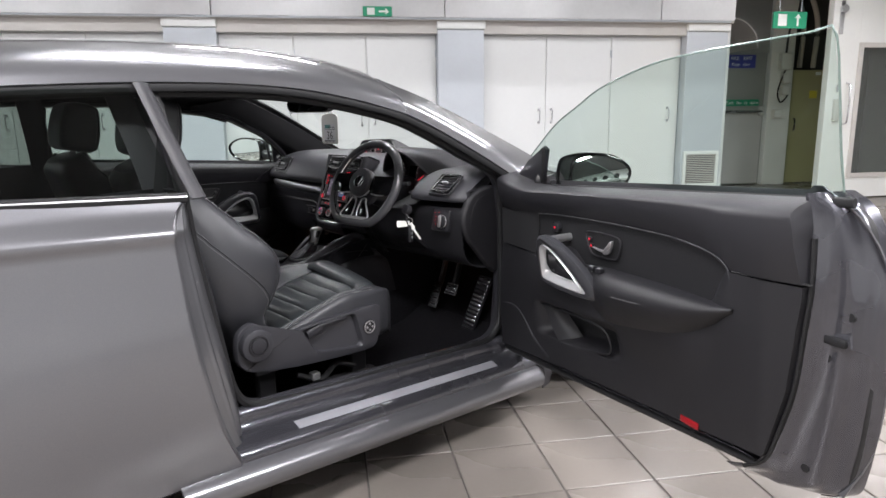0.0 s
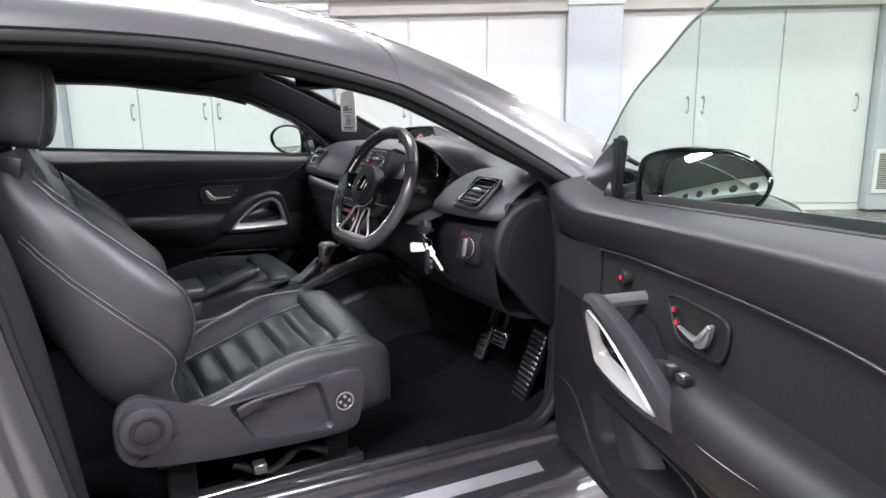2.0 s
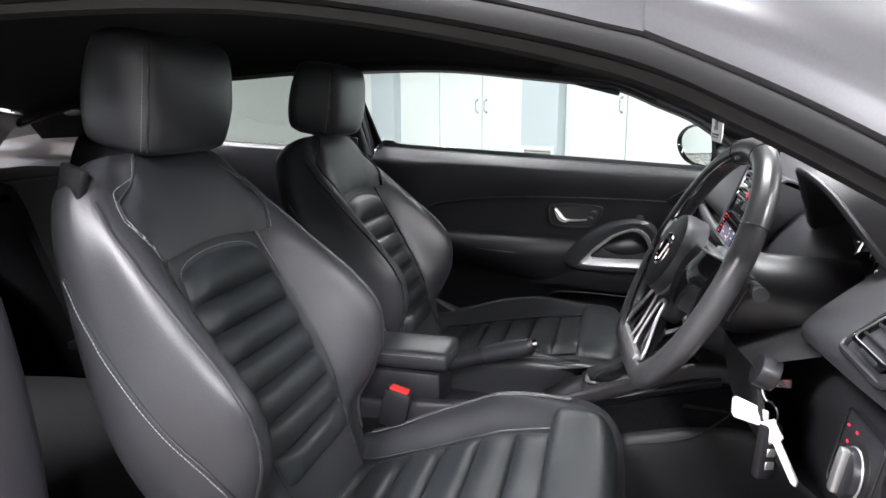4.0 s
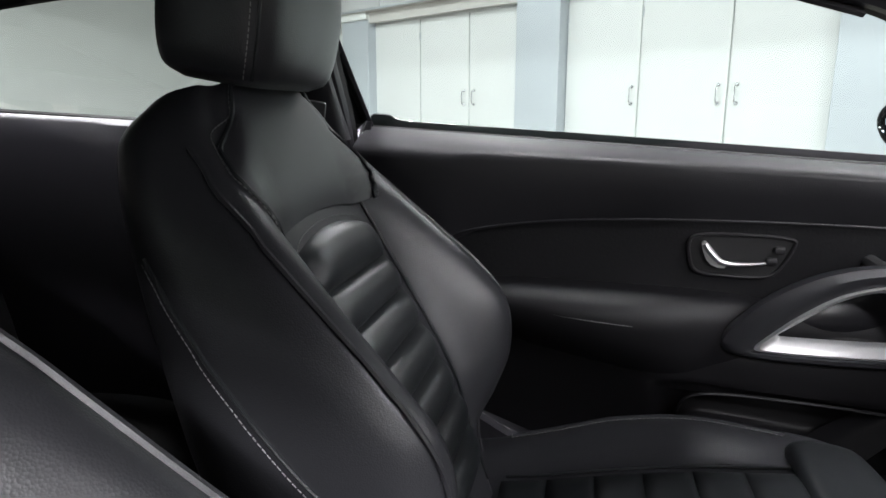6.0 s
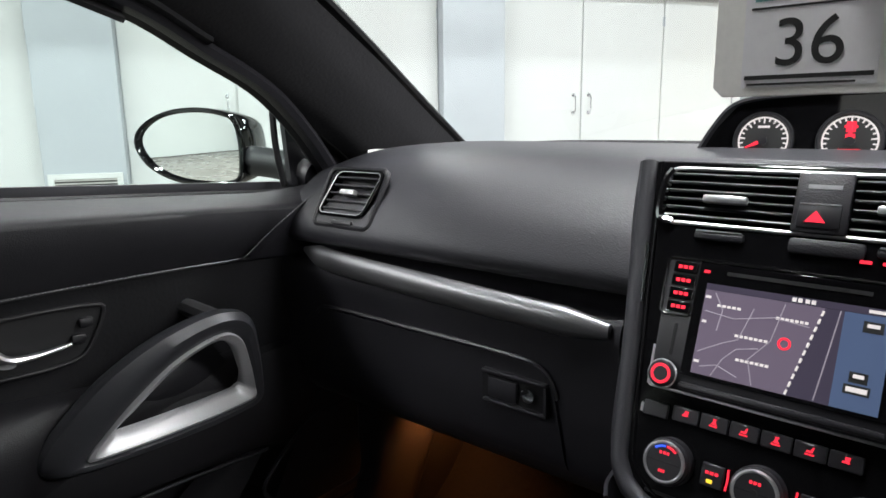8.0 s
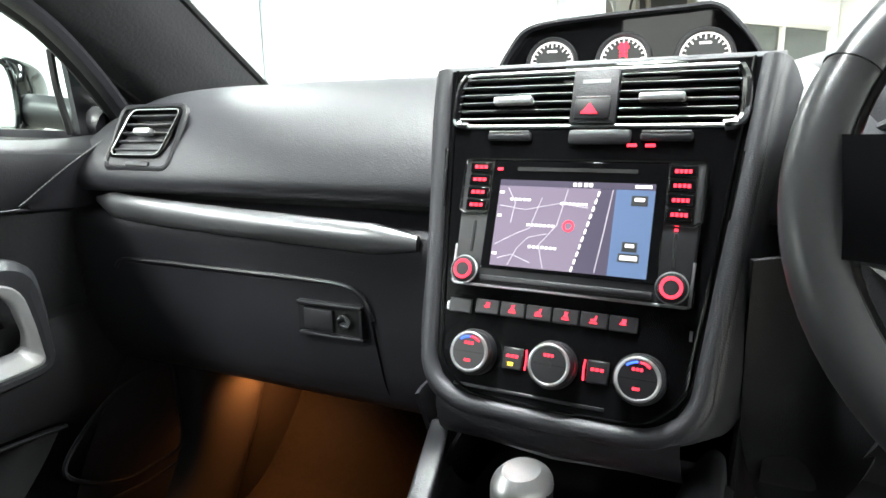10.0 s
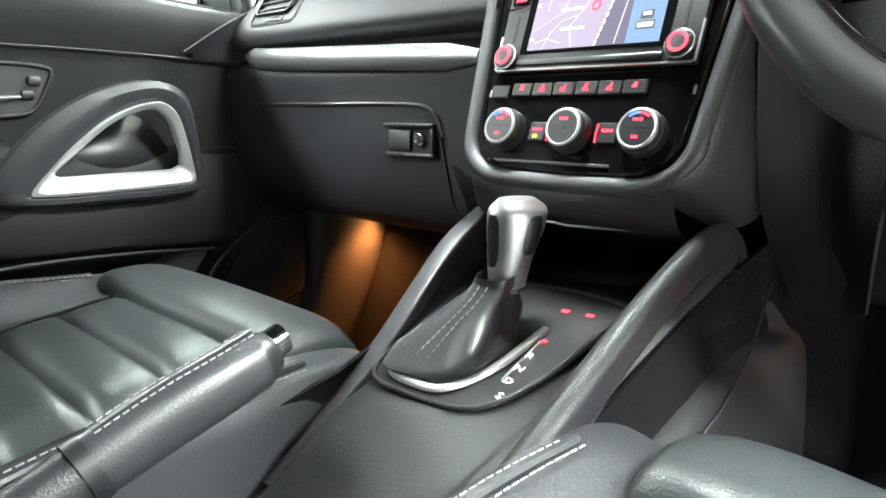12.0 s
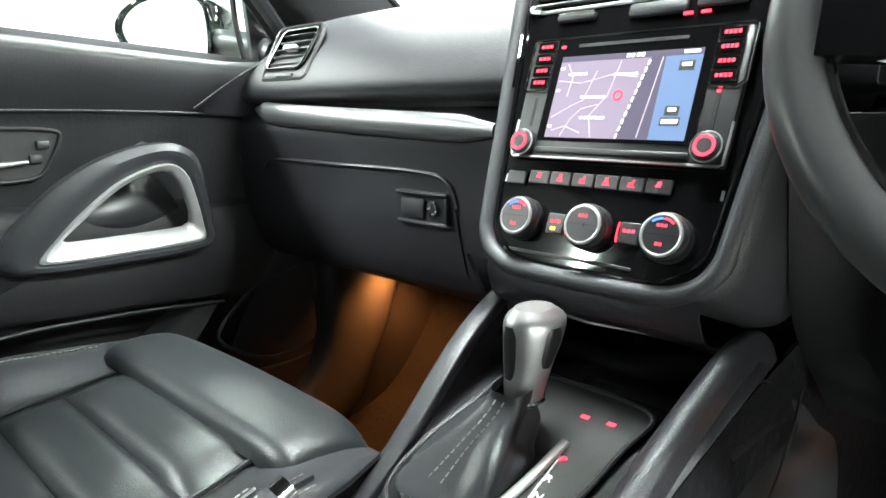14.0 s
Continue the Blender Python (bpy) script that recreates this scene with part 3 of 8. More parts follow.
TOPL = TOP[:6] + [(0.25, 0.688, 1.180), (0.37, 0.708, 1.134), (0.50, 0.738, 1.074), (0.64, 0.770, 1.006), (0.74, 0.795, 0.945)]
TOPS = [tuple(p) for p in cr(TOP, 90)]
TOPSL = [tuple(p) for p in cr(TOPL, 90)]
EDGEL = [(x, y + 0.030, z) for x, y, z in EDGE]
EDGES = [tuple(p) for p in cr(EDGE, 60)]
EDGESL = [tuple(p) for p in cr(EDGEL, 60)]
CROWN = [(-1.75, 0, 1.16), (-1.45, 0, 1.255), (-1.0, 0, 1.340), (-0.6, 0, 1.372), (-0.2, 0, 1.384), (0.10, 0, 1.368), (0.33, 0, 1.332)]
CROWNS = [tuple(p) for p in cr(CROWN, 60)]


def roof_row(x, low=0.0, inset=0.0):
    yr, zr = along(TOPS, x)
    zc = along([(p[0], p[1], p[2]) for p in CROWNS], x)[1]
    half = [(yr - inset, zr + inset * 0.3), (yr - 0.030, zr + 0.045), (0.52, zr + 0.62 * (zc - zr)), (0.36, zr + 0.86 * (zc - zr)), (0.0, zc)]
    pts = [(x, -y, z - low) for y, z in half] + [(x, y, z - low) for y, z in half[-2::-1]]
    return pts


part("roof", loft([roof_row(x) for x in (-1.75, -1.45, -1.1, -0.75, -0.4, -0.1, 0.12, 0.28)], 41, 40), PAINT, car, "grey metallic roof skin", solid=-0.008)
part("headlining", loft([roof_row(x, 0.035, 0.05) for x in (-1.7, -1.3, -0.8, -0.3, 0.05, 0.27)], 31, 24), LINING, car, "dark grey cloth headlining", solid=-0.006)
for s in (-1, 1):
    top, tops, edge, edges = (TOP, TOPS, EDGE, EDGES) if s < 0 else (TOPL, TOPSL, EDGEL, EDGESL)
    rows = []
    for x in (0.28, 0.38, 0.48, 0.58, 0.68, 0.74):
        yt, zt = along(tops, x)
        k = (x - 0.28) / 0.46
        xe = 0.28 + (x - 0.28) * 1.50
        ye, ze = along(edges, xe)
        rows.append([(x, s * yt, zt), (x + 0.05 * k, s * (yt - 0.030 + 0.012 * k), zt + 0.045 - 0.010 * k), (xe, s * ye, ze)])
    part("a_pillar", loft(rows, 14, 30), PAINT, car, "grey metallic windscreen pillar", solid=-0.01)
    part("windscreen_seal", sweep(mirrored(edge, s), 0.009, 0.007, 50, 8), RUBBER, car)
    # gutter strips over the doors
    part("gutter_strip", sweep([(p[0], s * (p[1] - 0.028), p[2] + 0.036) for p in top], 0.004, 0.004, 90, 6), RUBBER, car)
    part("roof_seal", sweep([(p[0], s * (p[1] - 0.006), p[2] - 0.010) for p in top], 0.011, 0.013, 90, 8), RUBBER, car)
    # inner frame band between seal and headlining
    part("frame_trim", loft([[(p[0], s * (p[1] - 0.012), p[2] - 0.012), (p[0], s * (p[1] - 0.035), p[2] - 0.022), (p[0], s * (p[1] - 0.075), p[2] - 0.014)] for p in top[2:8]], 8, 60), FABRIC, car, solid=0.006)
    # inner windscreen pillar trim
    rows = []
    for x in (0.10, 0.24, 0.35, 0.50, 0.62, 0.70):
        yt, zt = along(tops, x)
        xe = max(0.28, 0.28 + (x - 0.28) * 1.50)
        ye, ze = along(edges, xe)
        rows.append([(x, s * (yt - 0.030), zt - 0.02), (x - 0.01, s * (yt - 0.075), zt + 0.005), (x + 0.5 * (xe - x) - 0.01, s * (0.5 * (yt + ye) - 0.055), 0.5 * (zt + ze) - 0.012), (xe - 0.005, s * (ye - 0.02), ze - 0.022)])
    part("pillar_trim", loft(rows, 14, 36), LINING, car, "dark cloth inner pillar trim", solid=0.004)

# windscreen
rows = []
for p in EDGE:
    b = 0.05 + 0.20 * (p[0] - 0.28)
    rows.append([(p[0], -p[1], p[2]), (p[0] + 0.75 * b, -p[1] * 0.5, p[2] + 0.010), (p[0] + b, 0, p[2] + 0.014), (p[0] + 0.75 * b, p[1] * 0.5, p[2] + 0.010), (p[0], p[1] + 0.03, p[2])])
ws = part("windscreen", loft(rows, 24, 20), CLEAR, car, "clear laminated windscreen")
ws.visible_shadow = False
part("windscreen_header", loft([[(0.30, y, along(CROWNS, 0.30)[1] - 0.06 * abs(y) / 0.53 - 0.004) for y in (-0.53, -0.3, 0, 0.3, 0.53)], [(0.30, y, along(CROWNS, 0.30)[1] - 0.06 * abs(y) / 0.53 - 0.045) for y in (-0.53, -0.3, 0, 0.3, 0.53)], [(0.12, y, along(CROWNS, 0.30)[1] - 0.06 * abs(y) / 0.53 - 0.02) for y in (-0.53, -0.3, 0, 0.3, 0.53)]], 20, 10), LINING, car)

# bonnet, wings, nose, tail: closed hull round the cabin
part("bonnet", loft([[(1.06, y, 0.955 - 0.10 * abs(y) ** 2 + 0.0) for y in (-0.70, -0.4, 0, 0.4, 0.70)], [(1.35, y, 0.925 - 0.12 * abs(y) ** 2) for y in (-0.72, -0.4, 0, 0.4, 0.72)], [(1.75, y, 0.83 - 0.14 * abs(y) ** 2) for y in (-0.68, -0.4, 0, 0.4, 0.68)], [(2.02, y, 0.70 - 0.14 * abs(y) ** 2) for y in (-0.56, -0.3, 0, 0.3, 0.56)]], 20, 20), PAINT, car, solid=-0.006)
for s in (-1, 1):
    part("front_wing", loft([[(0.80, s * 0.80, 0.90), (0.80, s * 0.845, 0.80), (0.80, s * 0.868, 0.6), (0.80, s * 0.86, 0.30)], [(1.05, s * 0.72, 0.90), (1.05, s * 0.83, 0.85), (1.05, s * 0.885, 0.70), (1.05, s * 0.885, 0.62)], [(1.35, s * 0.73, 0.86), (1.35, s * 0.84, 0.80), (1.35, s * 0.90, 0.72), (1.35, s * 0.90, 0.66)], [(1.72, s * 0.68, 0.77), (1.72, s * 0.80, 0.70), (1.72, s * 0.86, 0.60), (1.72, s * 0.86, 0.45)], [(2.0, s * 0.58, 0.66), (2.02, s * 0.66, 0.58), (2.02, s * 0.70, 0.48), (2.02, s * 0.70, 0.30)]], 14, 30), PAINT, car, solid=-0.006)
    part("headlamp", loft([[(1.97, s * 0.40, 0.63), (2.02, s * 0.56, 0.64), (1.93, s * 0.73, 0.70)], [(1.99, s * 0.40, 0.56), (2.05, s * 0.56, 0.56), (1.95, s * 0.75, 0.60)]], 12, 6), CHROME, car, solid=0.02)
part("front_bumper", loft([[(2.0, y * 0.70, 0.60 + 0.02) for y in (-1, -0.6, 0, 0.6, 1)], [(2.12 - 0.14 * abs(y) ** 2, y * 0.72, 0.50) for y in (-1, -0.6, 0, 0.6, 1)], [(2.13 - 0.14 * abs(y) ** 2, y * 0.74, 0.32) for y in (-1, -0.6, 0, 0.6, 1)], [(2.05 - 0.14 * abs(y) ** 2, y * 0.74, 0.17) for y in (-1, -0.6, 0, 0.6, 1)]], 20, 14), PAINT, car, solid=-0.006)

# rear quarters
QZ = [(0.945, 0.803), (0.918, 0.818), (0.893, 0.838), (0.874, 0.852), (0.854, 0.846), (0.78, 0.858), (0.66, 0.880), (0.52, 0.892), (0.38, 0.886), (0.24, 0.856)]
QX = [-0.530, -0.553, -0.566, -0.572, -0.573, -0.571, -0.567, -0.548, -0.515, -0.455]
SX = [(0.20, -0.395), (0.41, -0.415), (0.57, -0.446), (0.73, -0.477), (0.87, -0.498), (0.97, -0.505)]
for s in (-1, 1):
    rows = []
    for k, (dx, dy) in enumerate(((0.0, 0.0), (-0.30, 0.006), (-0.62, 0.022), (-0.95, 0.028), (-1.25, 0.0), (-1.52, -0.10))):
        rows.append([(QX[i] + dx, s * (QZ[i][1] + dy * (1.0 if i > 1 else 0.5)), QZ[i][0] + 0.05 * (-dx) * (1 - i / 9)) for i in range(10)])
    part("quarter_panel", loft(rows, 40, 50), PAINT, car, "grey metallic rear quarter panel", solid=-0.008)
    # door-shut face: outer edge to seal
    rows = []
    for i in range(10):
        z, y = QZ[i]
        w = float(np.interp(z, [p[0] for p in SX], [p[1] for p in SX])) - QX[i]
        rows.append([(QX[i] + a * w, s * (y + (0.756 - y) * b), z) for a, b in ((0, 0), (0.10, 0.06), (0.17, 0.32), (0.42, 0.42), (0.55, 0.46), (0.62, 0.66), (0.80, 0.74), (1.0, 1.0))])
    part("shut_face", loft(rows, 40, 44), PAINT, car, "painted door-shut face", solid=-0.004)
    # belt strip and side glass
    part("belt_strip", sweep([(-0.515, s * 0.806, 0.955), (-0.9, s * 0.808, 0.972), (-1.3, s * 0.80, 0.992), (-1.6, s * 0.76, 1.01)], 0.008, 0.013, 30, 8), RUBBER, car, "black belt moulding")
    part("belt_bead", sweep([(-0.515, s * 0.812, 0.958), (-0.9, s * 0.814, 0.975), (-1.3, s * 0.806, 0.995), (-1.6, s * 0.765, 1.013)], 0.0022, 0.003, 30, 6), SATIN, car)
    sg = part("quarter_glass", loft([[(-0.52, s * 0.797, 0.965), (-0.9, s * 0.80, 0.985), (-1.3, s * 0.79, 1.005), (-1.55, s * 0.75, 1.02)], [(-0.555, s * 0.72, 1.10), (-0.9, s * 0.72, 1.10), (-1.3, s * 0.715, 1.08), (-1.57, s * 0.70, 1.06)], [(-0.575, s * 0.655, 1.222), (-0.9, s * 0.648, 1.205), (-1.3, s * 0.645, 1.16), (-1.6, s * 0.64, 1.09)]], 24, 12), TINTED, car, "tinted rear side glass")
    sg.visible_shadow = False
    part("c_pillar", loft([[(-1.52, s * 0.76, 1.02), (-1.75, s * 0.74, 1.02), (-2.0, s * 0.70, 0.98)], [(-1.55, s * 0.70, 1.08), (-1.70, s * 0.68, 1.06), (-1.85, s * 0.66, 1.03)], [(-1.50, s * 0.635, 1.14), (-1.62, s * 0.63, 1.11), (-1.76, s * 0.62, 1.06)]], 14, 12), PAINT, car, solid=-0.006)
    # window post of the rear side glass
    part("window_post", loft([[(-0.500, s * 0.800, 0.95), (-0.488, s * 0.806, 0.95), (-0.470, s * 0.800, 0.95), (-0.462, s * 0.775, 0.95)], [(-0.535, s * 0.722, 1.10), (-0.522, s * 0.728, 1.10), (-0.505, s * 0.722, 1.10), (-0.497, s * 0.70, 1.10)], [(-0.562, s * 0.652, 1.232), (-0.549, s * 0.658, 1.232), (-0.532, s * 0.652, 1.232), (-0.524, s * 0.63, 1.232)]], 12, 14), PLASTIC, car, "satin black window post", solid=-0.006)
    part("post_groove", sweep([(-0.484, s * 0.803, 0.952), (-0.519, s * 0.726, 1.10), (-0.546, s * 0.656, 1.228)], 0.004, 0.004, 16, 6), RUBBER, car)
    # inner post trim with belt guide and lower cover
    part("post_trim", loft([[(-0.395, s * 0.745, 0.26), (-0.378, s * 0.722, 0.26), (-0.380, s * 0.702, 0.26), (-0.43, s * 0.692, 0.26), (-0.62, s * 0.69, 0.26)], [(-0.432, s * 0.745, 0.55), (-0.414, s * 0.705, 0.55), (-0.416, s * 0.668, 0.55), (-0.46, s * 0.656, 0.55), (-0.63, s * 0.69, 0.55)], [(-0.460, s * 0.745, 0.73), (-0.440, s * 0.698, 0.73), (-0.440, s * 0.652, 0.73), (-0.49, s * 0.642, 0.73), (-0.65, s * 0.69, 0.73)], [(-0.495, s * 0.745, 0.925), (-0.480, s * 0.695, 0.92), (-0.480, s * 0.650, 0.91), (-0.53, s * 0.640, 0.91), (-0.67, s * 0.69, 0.93)], [(-0.505, s * 0.745, 0.965), (-0.52, s * 0.70, 0.968), (-0.54, s * 0.662, 0.968), (-0.58, s * 0.662, 0.968), (-0.68, s * 0.70, 0.968)]], 24, 26), PLASTIC, car, "dark grey plastic post cover", solid=0.004)
    part("upper_post_trim", loft([[(-0.492, s * 0.735, 0.955), (-0.478, s * 0.650, 0.955), (-0.56, s * 0.640, 0.955)], [(-0.510, s * 0.685, 1.06), (-0.490, s * 0.610, 1.06), (-0.575, s * 0.60, 1.06)], [(-0.530, s * 0.625, 1.20), (-0.513, s * 0.555, 1.20), (-0.60, s * 0.545, 1.20)], [(-0.536, s * 0.61, 1.228), (-0.518, s * 0.545, 1.228), (-0.60, s * 0.54, 1.228)]], 12, 18), PLASTIC, car, "grained upper post trim", solid=0.004)
    part("quarter_trim", loft([[(-1.28, s * 0.775, 1.00), (-1.45, s * 0.745, 1.01), (-1.75, s * 0.70, 1.00)], [(-1.325, s * 0.722, 1.07), (-1.48, s * 0.70, 1.07), (-1.75, s * 0.66, 1.05)], [(-1.335, s * 0.688, 1.13), (-1.48, s * 0.66, 1.12), (-1.72, s * 0.62, 1.08)], [(-1.31, s * 0.655, 1.175), (-1.42, s * 0.61, 1.16), (-1.62, s * 0.56, 1.12)]], 16, 16), LINING, car, "dark cloth trim behind the rear side glass", solid=0.004)
    part("cover_joint", sweep([(-0.460, s * 0.744, 0.735), (-0.440, s * 0.698, 0.733), (-0.440, s * 0.652, 0.731), (-0.488, s * 0.641, 0.729)], 0.0016, 0.0016, 16, 5), RUBBER, car)
    # rear inner side trim
    part("rear_side_trim", loft([[(-0.6, s * 0.70, 0.17), (-1.0, s * 0.66, 0.17), (-1.7, s * 0.60, 0.17)], [(-0.6, s * 0.70, 0.30), (-1.0, s * 0.66, 0.30), (-1.6, s * 0.60, 0.35)], [(-0.6, s * 0.69, 0.75), (-1.0, s * 0.67, 0.78), (-1.6, s * 0.62, 0.80)], [(-0.6, s * 0.72, 0.955), (-1.0, s * 0.73, 0.975), (-1.6, s * 0.70, 1.0)], [(-0.6, s * 0.775, 0.962), (-1.0, s * 0.785, 0.982), (-1.6, s * 0.745, 1.01)]], 16, 16), PLASTIC, car, solid=0.004)
    # sill, scuff plate, skirt
    def sz(x):
        return 0.243 - 0.052 * (x - 0.15)
    rows = []
    for x in (-0.52, -0.2, 0.15, 0.5, 0.84):
        z = sz(x)
        rows.append([(x, s * 0.700, z + 0.055), (x, s * 0.728, z + 0.072), (x, s * 0.752, z + 0.060), (x, s * 0.760, z + 0.030), (x, s * 0.775, z + 0.012), (x, s * 0.800, z + 0.004), (x, s * 0.838, z - 0.012), (x, s * 0.850, z - 0.035), (x, s * 0.842, z - 0.075)])
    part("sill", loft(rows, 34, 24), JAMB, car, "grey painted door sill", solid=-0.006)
    part("scuff_plate", loft([[(x, s * 0.798, sz(x) + 0.0115), (x, s * 0.813, sz(x) + 0.0070), (x, s * 0.830, sz(x) + 0.000)] for x in (-0.26, 0.15, 0.585)], 6, 8), SCUFF, car, "brushed steel scuff plate", solid=0.0025)
    for k, dy in enumerate((0.757, 0.768, 0.786, 0.834, 0.842)):
        part("sill_bead", sweep([(x, s * dy, sz(x) + (0.05, 0.026, 0.011, -0.008, -0.016)[k]) for x in (-0.38, 0.1, 0.70)], 0.0028, 0.0028, 20, 6), (RUBBER, JAMB, JAMB, RUBBER, RUBBER)[k], car)
    part("sill_slot", rbox(-0.03, 0.02, s * 0.785 - 0.006, s * 0.785 + 0.006, sz(0) + 0.004, sz(0) + 0.014, 0.003), RUBBER, car)
    rows = []
    for x in (-0.62, -0.2, 0.3, 0.78):
        z = sz(x) - 0.05
        rows.append([(x, s * 0.835, z + 0.012), (x, s * 0.872, z + 0.002), (x, s * 0.893, z - 0.022), (x, s * 0.885, z - 0.055), (x, s * 0.84, z - 0.075)])
    part("side_skirt", loft(rows, 16, 20), PAINT, car, "grey metallic side skirt", solid=-0.006)
    part("skirt_end", loft([[(0.78, s * 0.84, 0.175), (0.78, s * 0.89, 0.165), (0.78, s * 0.885, 0.09)], [(0.84, s * 0.84, 0.16), (0.845, s * 0.875, 0.15), (0.84, s * 0.87, 0.09)]], 8, 6), PLASTIC, car, solid=-0.006)
    # door aperture seal loop
    loop = [(-0.38, s * 0.742, 0.358), (-0.33, s * 0.742, 0.335), (-0.25, s * 0.742, 0.325), (0.2, s * 0.742, 0.303), (0.58, s * 0.742, 0.288), (0.665, s * 0.742, 0.320), (0.695, s * 0.742, 0.40), (0.692, s * 0.745, 0.62), (0.680, s * 0.75, 0.82), (0.645, s * 0.760, 0.925)]
    loop += [(p[0], s * (p[1] - 0.030), p[2] - 0.024) for p in (TOP if s < 0 else TOPL)[8:2:-1]]
    loop += [(-0.502, s * 0.625, 1.198), (-0.505, s * 0.69, 1.08), (-0.497, s * 0.735, 0.97), (-0.478, s * 0.742, 0.78), (-0.436, s * 0.742, 0.55), (-0.41, s * 0.742, 0.41)]
    part("door_seal", sweep(loop, 0.013, 0.014, 150, 8, closed=True, up=(0, 1, 0)), RUBBER, car, "black rubber door seal")
    part("seal_lip", sweep([(p[0], p[1] - s * 0.018, p[2]) for p in loop], 0.011, 0.016, 150, 8, closed=True, up=(0, 1, 0)), PLASTIC, car)
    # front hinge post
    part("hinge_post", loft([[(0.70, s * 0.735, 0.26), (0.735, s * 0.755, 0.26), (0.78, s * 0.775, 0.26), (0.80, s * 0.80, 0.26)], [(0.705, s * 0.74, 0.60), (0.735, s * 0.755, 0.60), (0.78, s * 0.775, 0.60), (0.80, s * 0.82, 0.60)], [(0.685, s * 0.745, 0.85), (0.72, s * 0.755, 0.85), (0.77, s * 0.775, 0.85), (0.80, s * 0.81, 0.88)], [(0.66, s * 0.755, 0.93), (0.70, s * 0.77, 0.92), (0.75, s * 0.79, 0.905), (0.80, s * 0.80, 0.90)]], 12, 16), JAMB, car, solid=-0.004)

# tail
part("tailgate", loft([[(-1.72, y * 0.62, 1.14 - 0.06 * y * y) for y in (-1, -0.5, 0, 0.5, 1)], [(-1.92 + 0.06 * abs(y), y * 0.66, 1.02) for y in (-1, -0.5, 0, 0.5, 1)], [(-2.06 + 0.06 * abs(y), y * 0.66, 0.86) for y in (-1, -0.5, 0, 0.5, 1)], [(-2.08 + 0.08 * abs(y), y * 0.68, 0.60) for y in (-1, -0.5, 0, 0.5, 1)], [(-2.10 + 0.1 * abs(y), y * 0.74, 0.35) for y in (-1, -0.5, 0, 0.5, 1)], [(-2.0 + 0.1 * abs(y), y * 0.74, 0.2) for y in (-1, -0.5, 0, 0.5, 1)]], 20, 24), PAINT, car, solid=0.008)
part("rear_window", loft([[(-1.735, y * 0.50, 1.150 - 0.05 * y * y) for y in (-1, 0, 1)], [(-1.955 + 0.04 * abs(y), y * 0.54, 1.025) for y in (-1, 0, 1)]], 12, 8), TINTED, car, solid=0.004)
for s in (-1, 1):
    part("tail_lamp", loft([[(-2.04, s * 0.45, 0.80), (-1.99, s * 0.64, 0.82)], [(-2.07, s * 0.45, 0.68), (-2.02, s * 0.66, 0.70)]], 8, 6), REDLENS, car, solid=0.03)


def wheel(x, y):
    s = -1 if y < 0 else 1
    m = axes((x, y, 0.317), (1, 0, 0), (0, 0, 1))
    prof = [(0.232, 0.10), (0.255, 0.112), (0.300, 0.108), (0.317, 0.085), (0.318, 0.0), (0.317, -0.085), (0.300, -0.108), (0.255, -0.112), (0.232, -0.10)]
    g = [[m @ Vector((r * math.cos(a), r * math.sin(a), c)) for r, c in prof] for a in np.linspace(0, 2 * math.pi, 48, endpoint=False)]
    w = part("wheel", from_grid(g, False, True), TYRE, car, "black tyre on an alloy wheel")
    g = [[m @ Vector((r * math.cos(a), r * math.sin(a), c)) for r, c in ((0.233, 0.1), (0.225, 0.08), (0.215, 0.0), (0.233, -0.1))] for a in np.linspace(0, 2 * math.pi, 40, endpoint=False)]
    part("rim", from_grid(g, False, True), SATIN, w)
    for k in range(10):
        a = k * math.pi / 5
        part("spoke", sweep([m @ Vector((0.04 * math.cos(a), 0.04 * math.sin(a), s * -0.06)), m @ Vector((0.14 * math.cos(a), 0.14 * math.sin(a), s * -0.075)), m @ Vector((0.222 * math.cos(a), 0.222 * math.sin(a), s * -0.07))], 0.012, 0.016, 8, 6), SATIN, w)
    part("hub", disc(0.06, 0.05, m @ pose(0, 0, -0.09 if s > 0 else 0.04), 24, 0.006), SATIN, w)


for x in (1.289, -1.289):
    for y in (-0.78, 0.78):
        wheel(x, y)

